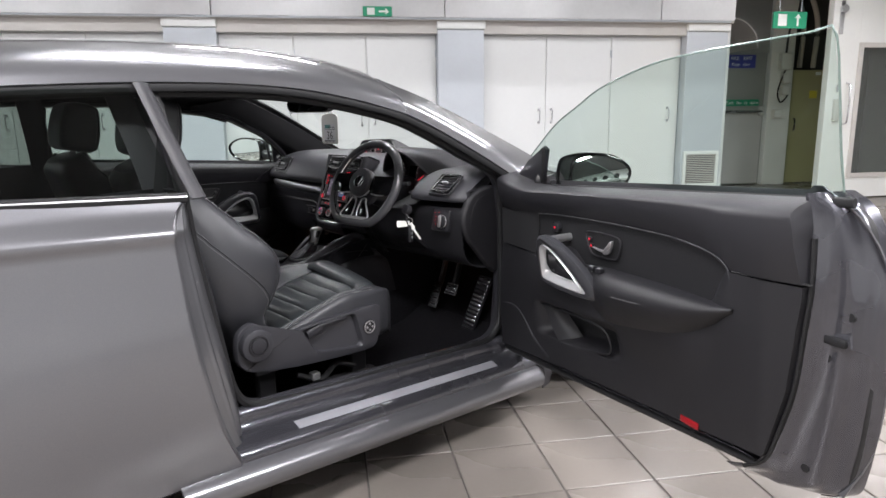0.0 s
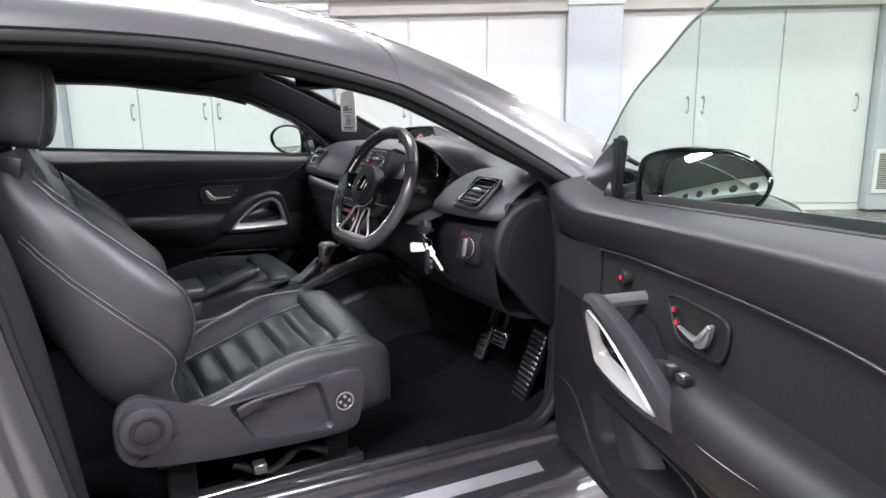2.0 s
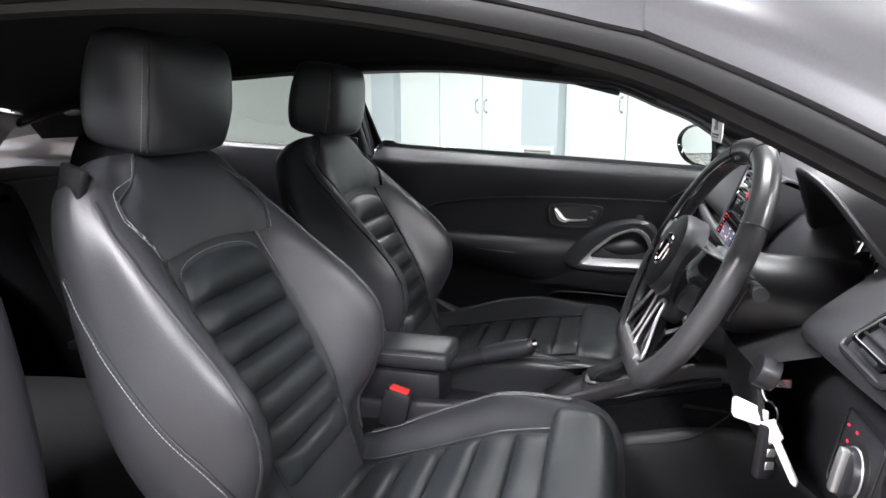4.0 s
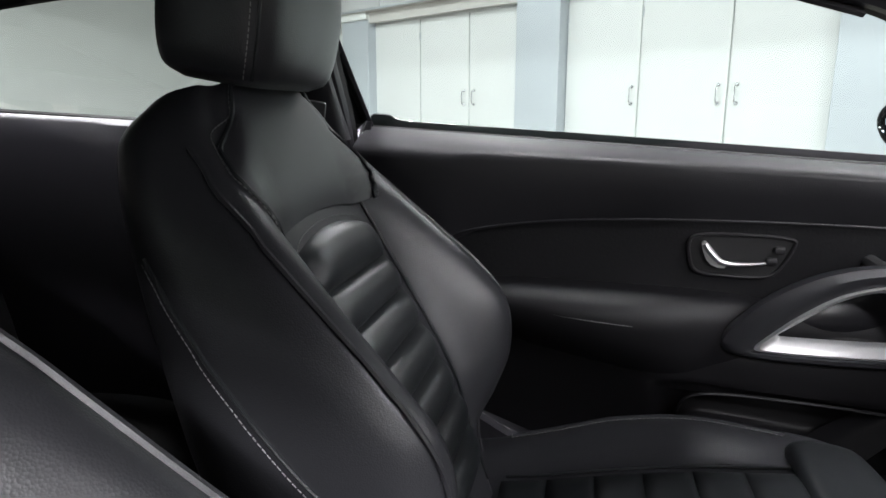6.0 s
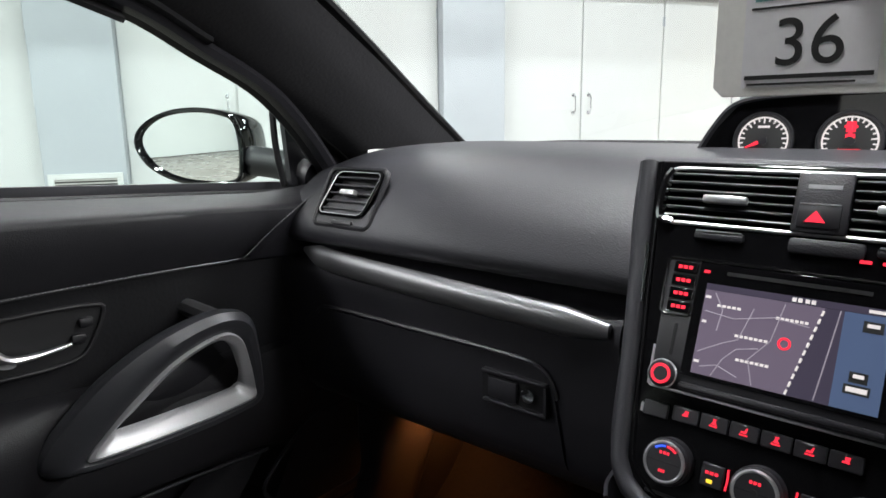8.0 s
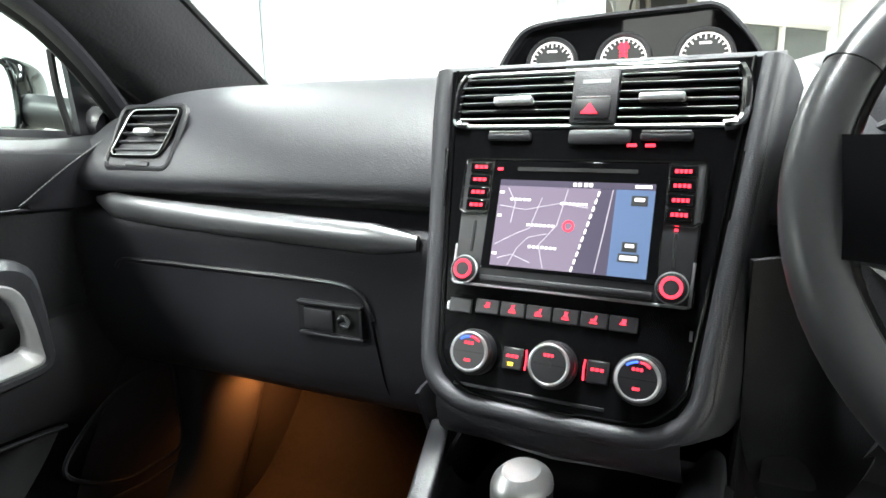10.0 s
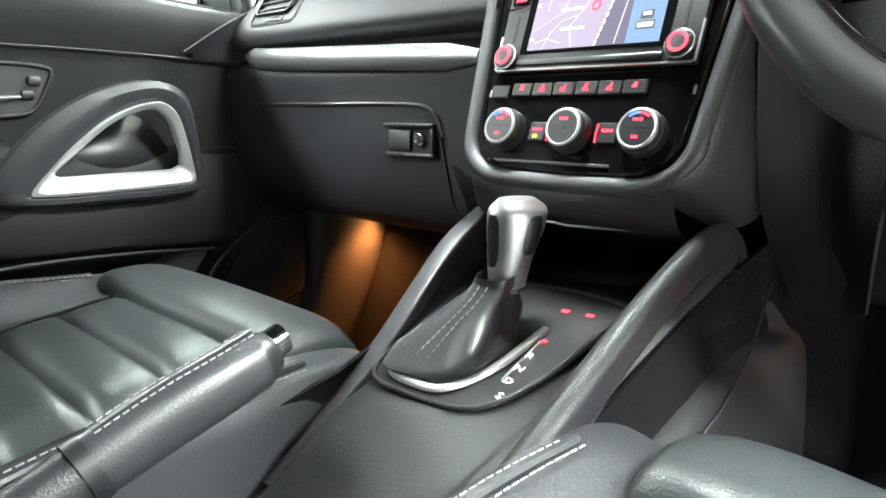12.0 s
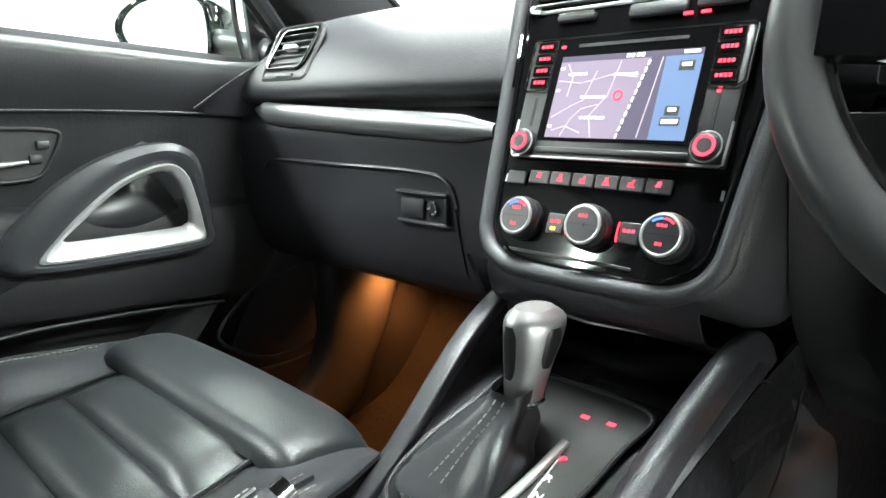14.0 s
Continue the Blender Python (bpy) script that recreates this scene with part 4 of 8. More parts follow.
# cabin floor, bulkhead, tunnel
part("floor_pan", join(rbox(-1.7, 0.95, -0.73, 0.73, 0.15, 0.20, 0.01), rbox(0.93, 0.97, -0.74, 0.74, 0.20, 0.93, 0.01)), CARPET, car, "dark carpeted cabin floor", smooth=False)
for s in (-1, 1):
    part("toe_board", loft([[(0.66, s * 0.12, 0.215), (0.66, s * 0.70, 0.215)], [(0.80, s * 0.12, 0.28), (0.80, s * 0.70, 0.28)], [(0.90, s * 0.12, 0.45), (0.90, s * 0.70, 0.45)], [(0.92, s * 0.12, 0.62), (0.92, s * 0.70, 0.62)]], 8, 16), CARPET, car, solid=0.006)
    # kick panel with speaker-like cover seen beside the footwell
    if s < 0:
        part("kick_panel", loft([[(0.665, s * 0.712, 0.24), (0.72, s * 0.705, 0.24), (0.90, s * 0.67, 0.26)], [(0.688, s * 0.71, 0.45), (0.75, s * 0.70, 0.45), (0.90, s * 0.66, 0.45)], [(0.692, s * 0.712, 0.60), (0.76, s * 0.70, 0.60), (0.90, s * 0.66, 0.62)]], 16, 14), PLASTIC, car, solid=0.004)
    else:
        part("kick_panel", loft([[(0.40, 0.705, 0.24), (0.62, 0.700, 0.24), (0.90, 0.66, 0.26)], [(0.46, 0.705, 0.45), (0.64, 0.695, 0.45), (0.90, 0.64, 0.45)], [(0.56, 0.705, 0.60), (0.66, 0.695, 0.60), (0.90, 0.64, 0.62)]], 16, 14), PLASTIC, car, solid=0.004)
    part("tunnel_side", loft([[(-0.45, s * 0.105, 0.50), (0.2, s * 0.105, 0.54), (0.46, s * 0.125, 0.62), (0.93, s * 0.14, 0.66)], [(-0.45, s * 0.13, 0.36), (0.2, s * 0.135, 0.38), (0.46, s * 0.145, 0.42), (0.93, s * 0.17, 0.45)], [(-0.45, s * 0.15, 0.2), (0.2, s * 0.155, 0.2), (0.46, s * 0.165, 0.2), (0.93, s * 0.20, 0.2)]], 20, 12), CARPET, car, solid=0.004)
part("footwell_trim", loft([[(0.618, 0.675, 0.575), (0.632, 0.648, 0.575), (0.715, 0.642, 0.570), (0.785, 0.636, 0.565), (0.808, 0.655, 0.56)], [(0.618, 0.675, 0.46), (0.634, 0.650, 0.46), (0.700, 0.640, 0.45), (0.752, 0.640, 0.44), (0.772, 0.660, 0.44)], [(0.585, 0.678, 0.37), (0.605, 0.654, 0.365), (0.66, 0.640, 0.36), (0.703, 0.640, 0.35), (0.720, 0.660, 0.35)], [(0.50, 0.680, 0.295), (0.53, 0.655, 0.29), (0.60, 0.640, 0.28), (0.655, 0.642, 0.27), (0.672, 0.662, 0.27)], [(0.40, 0.680, 0.25), (0.43, 0.655, 0.245), (0.52, 0.645, 0.235), (0.60, 0.648, 0.225), (0.62, 0.666, 0.225)]], 24, 28), PLASTIC, car, "smooth side trim lit by the footwell lamp", solid=0.004)
part("kick_frame", sweep([(0.43, 0.690, 0.475), (0.47, 0.690, 0.520), (0.52, 0.688, 0.552), (0.57, 0.682, 0.566), (0.608, 0.674, 0.568), (0.612, 0.672, 0.50), (0.610, 0.672, 0.430), (0.57, 0.684, 0.414), (0.52, 0.690, 0.412), (0.46, 0.690, 0.44)], 0.0035, 0.0035, 60, 6, closed=True, up=(0, 1, 0)), PLASTIC, car)
part("kick_seam", sweep([(0.60, 0.676, 0.400), (0.55, 0.686, 0.392), (0.47, 0.692, 0.395)], 0.003, 0.003, 20, 6), PLASTIC2, car)
part("footwell_lamp", disc(0.012, 0.008, pose(0.738, 0.627, 0.552), 16), LAMP_GLOW, car, "small warm footwell lamp lens")

# rear bench; the dark cloth colour stands in for shade behind the front seats
for s in (-1, 1):
    part("rear_seat_back", loft([[(-1.12, s * (0.35 + d), 0.50 + 0.0) for d in (-0.24, 0, 0.24)], [(-1.20, s * (0.35 + d), 0.72) for d in (-0.25, 0, 0.25)], [(-1.32, s * (0.35 + d), 0.87) for d in (-0.20, 0, 0.20)], [(-1.40, s * (0.35 + d), 0.85) for d in (-0.20, 0, 0.20)]], 14, 18), FABRIC, car, "rear seat back, coloured dark for the shade there", solid=-0.03)
    part("rear_seat_base", loft([[(-0.72, s * (0.35 + d), 0.19) for d in (-0.22, 0, 0.22)], [(-0.72, s * (0.35 + d), 0.46) for d in (-0.22, 0, 0.22)], [(-1.15, s * (0.35 + d), 0.46) for d in (-0.24, 0, 0.24)]], 12, 16), FABRIC, car, solid=-0.02)
part("seat_bulkhead", rbox(-1.47, -1.43, -0.66, 0.66, 0.17, 0.885, 0.01), FABRIC, car, "dark panel behind the rear seats")
part("parcel_shelf", rbox(-1.72, -1.38, -0.60, 0.60, 0.88, 0.91, 0.01), FABRIC, car)


# ---- doors ----
def zt(u):
    return 0.896 + 0.062 * u


def zb(u):
    return 0.262 + 0.095 * u


def back_in(z):
    """Rear edge of the trim panel at height z."""
    return float(np.interp(z, (0.34, 0.375, 0.42, 0.574, 0.784, 0.92, 0.985), (1.10, 1.185, 1.212, 1.252, 1.270, 1.264, 1.25)))


def back_out(z):
    """Rear edge of the outer skin at height z."""
    return float(np.interp(z, (0.34, 0.36, 0.385, 0.515, 0.70, 0.80, 0.912, 0.965, 0.995), (1.27, 1.33, 1.358, 1.373, 1.378, 1.374, 1.350, 1.305, 1.25)))


LINE1 = [(0.16, 0.815), (0.28, 0.826), (0.45, 0.834), (0.66, 0.836), (0.836, 0.832), (0.96, 0.822), (1.06, 0.805), (1.10, 0.785), (1.112, 0.76)]


def line1(u):
    c = np.array(LINE1)
    return float(np.interp(u, c[:, 0], c[:, 1])) if u < 1.10 else 0.775 + 0.03 * (u - 1.10)


def car_door(s, m, label, driver):
    """A door in its own pose: u runs back from the hinge, n towards the cabin, z up. s: -1 the right side of the car."""
    def P(u, n, z):
        return (-u, -s * n, z)

    def patch(name, u0, u1, lo, hi, depth, material, parent, lab="", nu=40, nw=16):
        g = []
        for j in range(nw):
            w = j / (nw - 1)
            row = []
            for i in range(nu):
                u = u0 + (u1 - u0) * i / (nu - 1)
                z = lo(u) + (hi(u) - lo(u)) * w
                if u1 > 1.2:
                    u = u0 + (back_in(z) - u0) * i / (nu - 1)
                if i == 0:
                    row.append(P(u - 0.002, -0.01, z))
                row.append(P(u, depth(u, w), z))
            row.append(P((back_in(z) if u1 > 1.2 else u1) + 0.003, -0.01, z))
            g.append(row)
        return part(name, from_grid(g), material, parent, lab, solid=0)

    rise = 0.028 if driver else 0.0
    shift = 0.030 if driver else 0.0
    seam_line = [(u, z + rise * min(1.0, u) ** 2) for u, z in LINE1]

    def seam_at(u):
        return line1(u) + rise * min(1.0, u) ** 2

    # outer skin with the folded rear edge
    rows = []
    for u, b in ((-0.01, 0), (0.4, 0.004), (0.9, 0.006), (1.20, 0.004), (1.345, 0.0), (1.385, -0.01)):
        z0, z1 = zb(u) - 0.02, zt(u) + 0.015
        rows.append([P(u, -0.075 - b + 0.03, z0), P(u, -0.085 - b, z0 + 0.10), P(u, -0.088 - b, 0.55 * z0 + 0.45 * z1), P(u, -0.07 - b, z1 - 0.16), P(u, -0.035 - b, z1 - 0.06), P(u, -0.022 - b, z1)])
    for row, cut in ((rows[-2], 0.03), (rows[-1], 0.0)):
        for i, p in enumerate(row):
            row[i] = (-min(-p[0], back_out(p[2]) - cut), p[1], p[2])
    door = part("driver_door" if driver else "passenger_door", loft(rows, 20, 36), PAINT, car, label, solid=-0.003)
    door.matrix_basis = m
    # inner shell and shut face at the rear edge
    rows = []
    for z in (0.345, 0.36, 0.38, 0.42, 0.50, 0.60, 0.70, 0.80, 0.88, 0.935, 0.965, 0.985):
        a, b = back_in(z), back_out(z)
        w = b - a
        rows.append([P(a - 0.008, 0.022, z), P(a + 0.06 * w, 0.020, z), P(a + 0.22 * w, 0.004, z), P(a + 0.40 * w, -0.004, z), P(a + 0.62 * w, -0.010, z), P(a + 0.74 * w, -0.030, z), P(a + 0.86 * w, -0.040, z), P(b - 0.010, -0.056, z), P(b - 0.002, -0.080, z)])
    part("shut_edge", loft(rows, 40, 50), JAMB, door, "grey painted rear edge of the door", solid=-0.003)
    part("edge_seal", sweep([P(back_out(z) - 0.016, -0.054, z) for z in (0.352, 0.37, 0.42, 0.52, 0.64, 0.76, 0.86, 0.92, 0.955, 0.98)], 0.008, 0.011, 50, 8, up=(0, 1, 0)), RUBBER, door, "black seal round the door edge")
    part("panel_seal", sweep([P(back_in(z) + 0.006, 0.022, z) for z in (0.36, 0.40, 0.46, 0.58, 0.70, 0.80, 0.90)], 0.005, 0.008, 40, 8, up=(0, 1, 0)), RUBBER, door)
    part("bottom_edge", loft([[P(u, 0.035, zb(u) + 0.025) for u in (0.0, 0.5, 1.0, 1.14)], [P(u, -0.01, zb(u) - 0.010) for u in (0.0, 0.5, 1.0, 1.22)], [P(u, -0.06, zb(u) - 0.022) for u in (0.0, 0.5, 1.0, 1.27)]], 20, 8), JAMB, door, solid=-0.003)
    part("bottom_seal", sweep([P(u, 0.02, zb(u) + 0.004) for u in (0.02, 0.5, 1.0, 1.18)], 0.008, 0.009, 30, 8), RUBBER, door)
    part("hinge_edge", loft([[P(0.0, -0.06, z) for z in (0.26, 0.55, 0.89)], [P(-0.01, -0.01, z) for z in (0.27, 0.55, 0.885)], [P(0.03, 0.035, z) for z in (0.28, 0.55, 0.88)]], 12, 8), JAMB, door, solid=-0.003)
    lt = part("latch", plate([(1.262, 0.690), (1.290, 0.715), (1.345, 0.722), (1.350, 0.694), (1.300, 0.672)], 0.006, axes(P(0, 0.0 if s > 0 else -0.008, 0), (-1, 0, 0), (0, 0, 1)), 0.002) if s > 0 else plate([(1.262, 0.690), (1.300, 0.672), (1.350, 0.694), (1.345, 0.722), (1.290, 0.715)], 0.006, axes(P(0, 0.0 if s > 0 else -0.008, 0), (-1, 0, 0), (0, 0, 1)), 0.002), JAMB, door, "steel door latch")
    part("latch_mouth", rbox(-0.024, 0.024, -0.008, 0.008, -0.009, 0.009, 0.004, 2, Matrix.Translation(P(1.318, -0.004, 0.702))), RUBBER, lt, "dark latch opening")
    for u, n, z in ((1.316, -0.006, 0.752), (1.338, -0.010, 0.755), (1.305, -0.004, 0.664), (1.282, -0.004, 0.414)):
        part("screw", disc(0.009, 0.006, axes(P(u, n, z), (1, 0, 0), (0, 0, 1)) @ pose(0, 0, -0.003), 12), RUBBER, door)
    # lower trim panel with pocket and bulge
    def low_depth(u, w):
        n = 0.040 + 0.012 * math.sin(math.pi * min(1, w))
        arm = math.exp(-(((u - 0.66) / 0.42) ** 4)) * math.exp(-(((w - 0.80) / 0.30) ** 2))
        n += 0.040 * arm
        if u > 1.06:
            n += 0.021 * min(1, (u - 1.06) / 0.05) * w ** 3
        elif w > 0.97:
            n -= 0.012
        pocket = 1 / (1 + math.exp(-(u - 0.33) / 0.012)) * 1 / (1 + math.exp((u - 0.70) / 0.016)) * math.exp(-(((w - (0.43 + 0.10 * (u - 0.5))) / 0.140) ** 8))
        n -= 0.085 * pocket
        if u > 1.20:
            n -= (u - 1.20) * 0.25
        return n
    patch("lower_panel", 0.03, 1.285, lambda u: zb(u) + 0.028, lambda u: 0.70 if u < 1.05 else 0.70 + (0.075 + rise) * min(1, (u - 1.05) / 0.06), low_depth, DOOR_AND_SHADE, door, "dark grained lower door panel", 90, 44)
    def panel_z(u, w):
        return zb(u) + 0.028 + (0.70 - zb(u) - 0.028) * w
    # black sheet over the pocket's floor: the recess's shade as colour
    g = []
    for w in np.linspace(-0.128, 0.128, 16):
        g.append([P(u, low_depth(u, 0.43 + 0.10 * (u - 0.5) + w) + 0.0025, panel_z(u, 0.43 + 0.10 * (u - 0.5) + w)) for u in np.linspace(0.345, 0.685, 30)])
    part("pocket_liner", from_grid(g), RUBBER, door, "black sheet standing in for shade in the map pocket")
    part("pocket_rim", sweep([P(0.33, 0.054, 0.525), P(0.50, 0.066, 0.543), P(0.665, 0.066, 0.545), P(0.70, 0.060, 0.518), P(0.69, 0.052, 0.472), P(0.55, 0.047, 0.440), P(0.40, 0.047, 0.418)], 0.003, 0.003, 40, 6), DOOR_AND_SHADE, door)
    part("pocket_fin", loft([[P(0.335, 0.052, 0.528), P(0.375, 0.050, 0.475), P(0.43, 0.046, 0.415)], [P(0.365, 0.046, 0.530), P(0.42, 0.030, 0.478), P(0.475, 0.022, 0.425)], [P(0.385, 0.012, 0.530), P(0.45, 0.000, 0.480), P(0.50, -0.010, 0.430)]], 14, 10), DOOR_AND_SHADE, door, "slanted rib in the map pocket", solid=0.003)
    part("panel_crease", sweep([P(0.03, 0.046, 0.455), P(0.12, 0.05, 0.47), P(0.19, 0.05, 0.455), P(0.27, 0.048, 0.39), P(0.36, 0.045, 0.345)], 0.005, 0.004, 30, 6), PLASTIC2, door)
    # insert between armrest and upper pad
    patch("insert", 0.05, 1.105, lambda u: 0.690, seam_at, lambda u, w: 0.052 + 0.006 * w, FABRIC, door, "dark cloth door insert", 50, 12)
    # upper pad
    def pad_depth(u, w):
        n = (0.060 + 0.030 * math.sin(math.pi * min(1, w * 1.05) * 0.62)) if w < 0.80 else 0.088 * math.cos((w - 0.80) / 0.20 * math.pi / 2) ** 0.7 + 0.002
        if u > 1.20:
            n -= (u - 1.20) * 0.22 * (1 - 0.4 * w)
        if u < 0.25:
            n -= 0.02 * (0.25 - u) / 0.25
        return max(n, 0.0)
    def pad_top(u):
        return zt(u) + 0.055 * max(0, (0.30 - u) / 0.30) ** 1.6
    patch("upper_pad", 0.04, 1.285, seam_at, pad_top, pad_depth, PADSKIN, door, "soft grained upper door pad", 80, 26)
    front = [p for p in seam_line if p[0] > (0.30 if driver else 0.0)]
    if driver:
        front = [(0.318, 0.828)] + front
        part("front_seam", sweep([P(0.318, 0.064, 0.830), P(0.312, 0.058, 0.78), P(0.300, 0.056, 0.72), P(0.29, 0.056, 0.66)], 0.0022, 0.0022, 20, 6), RUBBER, door)
    part("insert_piping", sweep([P(u, 0.066, z) for u, z in front], 0.0022, 0.0022, 60, 6), PLASTIC2, door)
    part("pad_stitching", stitches([P(u, 0.0672, z + 0.001) for u, z in front], 0.006, (0, 1, 0), 0.0007), THREAD, door)
    crease = [] if driver else [(0.375, 0.836), (0.304, 0.880), (0.224, 0.921), (0.15, 0.942), (0.10, 0.950)]
    if crease:
        part("corner_trim", loft([[P(u, 0.094 - 0.03 * (0.375 - u), z) for u, z in crease], [P(u - 0.02, 0.080, 0.5 * z + 0.42) for u, z in crease], [P(u - 0.03 - 0.1 * (0.375 - u), 0.070, 0.830 - 0.06 * (0.375 - u)) for u, z in crease]], 20, 12), PLASTIC, door, "dark corner trim at the front of the door")
    if crease:
        part("corner_stitching", stitches([P(u, 0.0965 - 0.03 * (0.375 - u), z + 0.003) for u, z in crease], 0.006, (0, 1, 0), 0.0009), THREAD, door)
    part("pad_seam", sweep([P(1.112, 0.06, 0.775 + rise), P(1.16, 0.058, 0.777 + rise), P(1.22, 0.05, 0.779 + rise), P(1.285, 0.034, 0.781 + rise)], 0.0025, 0.0025, 20, 6), RUBBER, door)
    # armrest
    rows = []
    for u, h, d, z in ((0.36, 0.040, 0.026, 0.660), (0.50, 0.040, 0.030, 0.662), (0.65, 0.045, 0.052, 0.674), (0.76, 0.044, 0.080, 0.680), (0.95, 0.034, 0.072, 0.692), (1.06, 0.018, 0.050, 0.706), (1.13, 0.004, 0.024, 0.722)):
        rows.append([P(u, 0.05, z + h), P(u, 0.05 + 0.7 * d, z + h * 0.8), P(u, 0.05 + d, z + 0.1 * h), P(u, 0.05 + 0.88 * d, z - 0.9 * h), P(u, 0.05 + 0.50 * d, z - 2.0 * h), P(u, 0.045, z - 3.0 * h)])
    ar = part("armrest", loft(rows, 22, 40), DOOR_AND_SHADE, door, "black padded armrest")
    part("armrest_stitching", stitches([P(u, 0.05 + 0.98 * d, z - 0.15 * h) for u, h, d, z in ((0.70, 0.045, 0.066, 0.677), (0.80, 0.044, 0.083, 0.682), (0.95, 0.034, 0.072, 0.692), (1.06, 0.018, 0.050, 0.706))], 0.006, (0, 1, 0), 0.0009), THREAD, ar)
    def F(u, n, z):
        return P(u + shift, n, z)

    # triangular grab handle
    def tn(u):
        return 0.122 + 0.010 * math.sin((u - 0.37) / 0.28 * math.pi)
    hide = [(0.650, 0.655), (0.628, 0.695), (0.585, 0.742), (0.525, 0.778), (0.455, 0.792), (0.408, 0.776), (0.384, 0.725), (0.368, 0.668), (0.364, 0.642), (0.385, 0.627), (0.50, 0.626), (0.632, 0.632)]
    silver = [(0.606, 0.650), (0.590, 0.672), (0.555, 0.711), (0.508, 0.748), (0.452, 0.765), (0.422, 0.750), (0.402, 0.710), (0.387, 0.668), (0.382, 0.648), (0.396, 0.643), (0.50, 0.643), (0.598, 0.644)]
    opening = [(0.571, 0.668), (0.566, 0.674), (0.538, 0.703), (0.500, 0.734), (0.460, 0.748), (0.438, 0.738), (0.422, 0.708), (0.411, 0.678), (0.408, 0.670), (0.416, 0.667), (0.50, 0.667), (0.565, 0.667)]
    opening = [(a + 0.38 * (c - a), b + 0.38 * (d - b)) if b > 0.672 else (a, b) for (a, b), (c, d) in zip(opening, silver)]
    def loop(pts, n, k=72, ledge=0.0):
        """A closed loop round the handle, n metres out from the door; the lower bar slopes in by ledge."""
        return [Vector(F(q[0] + (0.018 if driver else 0.0), n + tn(q[0]) - 0.130 + 0.32 * (q[1] - 0.71) - ledge * min(1.0, max(0.0, (0.695 - q[1]) / 0.02)), q[1])) for q in cr([(u, z, 0) for u, z in pts], k, True)]
    def between(a, b, w):
        return [(p[0] + (q[0] - p[0]) * w, p[1] + (q[1] - p[1]) * w) for p, q in zip(a, b)]
    gh = part("grab_handle", from_grid([loop(hide, 0.112), loop(between(hide, silver, -0.06), 0.122), loop(hide, 0.134), loop(between(hide, silver, 0.35), 0.143), loop(between(hide, silver, 0.75), 0.143), loop(silver, 0.137), loop(silver, 0.112)], True, True), LEATHER, door, "black triangular grab handle with a silver inner rim")
    part("silver_rim", from_grid([loop(silver, 0.120), loop(silver, 0.141), loop(between(silver, opening, 0.18), 0.144), loop(between(silver, opening, 0.80), 0.140, 72, 0.006), loop(opening, 0.134, 72, 0.008), loop(opening, 0.126, 72, 0.008)], True, True), SILVER, gh, "satin silver rim")
    for u, z in ((0.44, 0.775), (0.62, 0.662), (0.385, 0.655)):
        part("handle_leg", sweep([F(u + (0.018 if driver else 0.0), 0.05, z + 0.004), F(u + (0.018 if driver else 0.0), tn(u) - 0.006 + 0.32 * (z - 0.71), z)], 0.012, 0.012, 6, 8, up=(1, 0, 0)), SATIN if z > 0.7 else PLASTIC, gh)
    part("handle_cup", loft([[F(0.60, 0.062, 0.66), F(0.49, 0.064, 0.65), F(0.39, 0.062, 0.655)], [F(0.585, 0.07, 0.70), F(0.49, 0.085, 0.69), F(0.40, 0.07, 0.695)], [F(0.50, 0.06, 0.745), F(0.46, 0.06, 0.75), F(0.43, 0.06, 0.74)]], 12, 10), PLASTIC2, gh)
    # inner release: bezel, cup, lever, lock buttons
    bz = [(0.548, 0.800), (0.556, 0.810), (0.62, 0.814), (0.690, 0.812), (0.704, 0.800), (0.700, 0.768), (0.688, 0.752), (0.64, 0.747), (0.590, 0.748), (0.570, 0.758)]
    rl = part("release_bezel", sweep([F(u, 0.0605, z) for u, z in bz], 0.0028, 0.0030, 50, 8, closed=True, up=(0, 1, 0)), DOOR_AND_SHADE, door)
    part("release_cup", plate([(u, z) for u, z in bz], 0.002, axes(F(0, 0.0585, 0), (-1, 0, 0), (0, 0, 1))), RUBBER, rl)
    part("release_lever", sweep([F(0.590, 0.066, 0.771), F(0.625, 0.070, 0.769), F(0.655, 0.074, 0.772), F(0.672, 0.076, 0.786), F(0.682, 0.074, 0.800)], 0.0038, 0.0065, 26, 8, up=(0, 1, 0), taper=lambda q: 0.55 + 1.1 * q - 1.0 * max(0, q - 0.7) * 2), SATIN, rl, "satin silver release lever")
    part("release_tongue", plate([(0.648, 0.764), (0.660, 0.762), (0.676, 0.772), (0.686, 0.800), (0.680, 0.803), (0.666, 0.788)], 0.006, axes(F(0, 0.070, 0), (-1, 0, 0), (0, 0, 1)), 0.0, 30), SATIN, rl)
    for k in range(2):
        part("lock_button", rbox(-0.008, 0.008, -0.004, 0.004, -0.006, 0.006, 0.003, 2, Matrix.Translation(F(0.570 + 0.010 * k, 0.062, 0.792 - 0.018 * k))), PLASTIC2, rl)
        if driver:
            part("lock_mark", rbox(-0.0025, 0.0025, -0.001, 0.001, -0.003, 0.003, 0, 1, Matrix.Translation(F(0.570 + 0.010 * k, 0.0665, 0.792 - 0.018 * k))), RED_GLOW, rl)
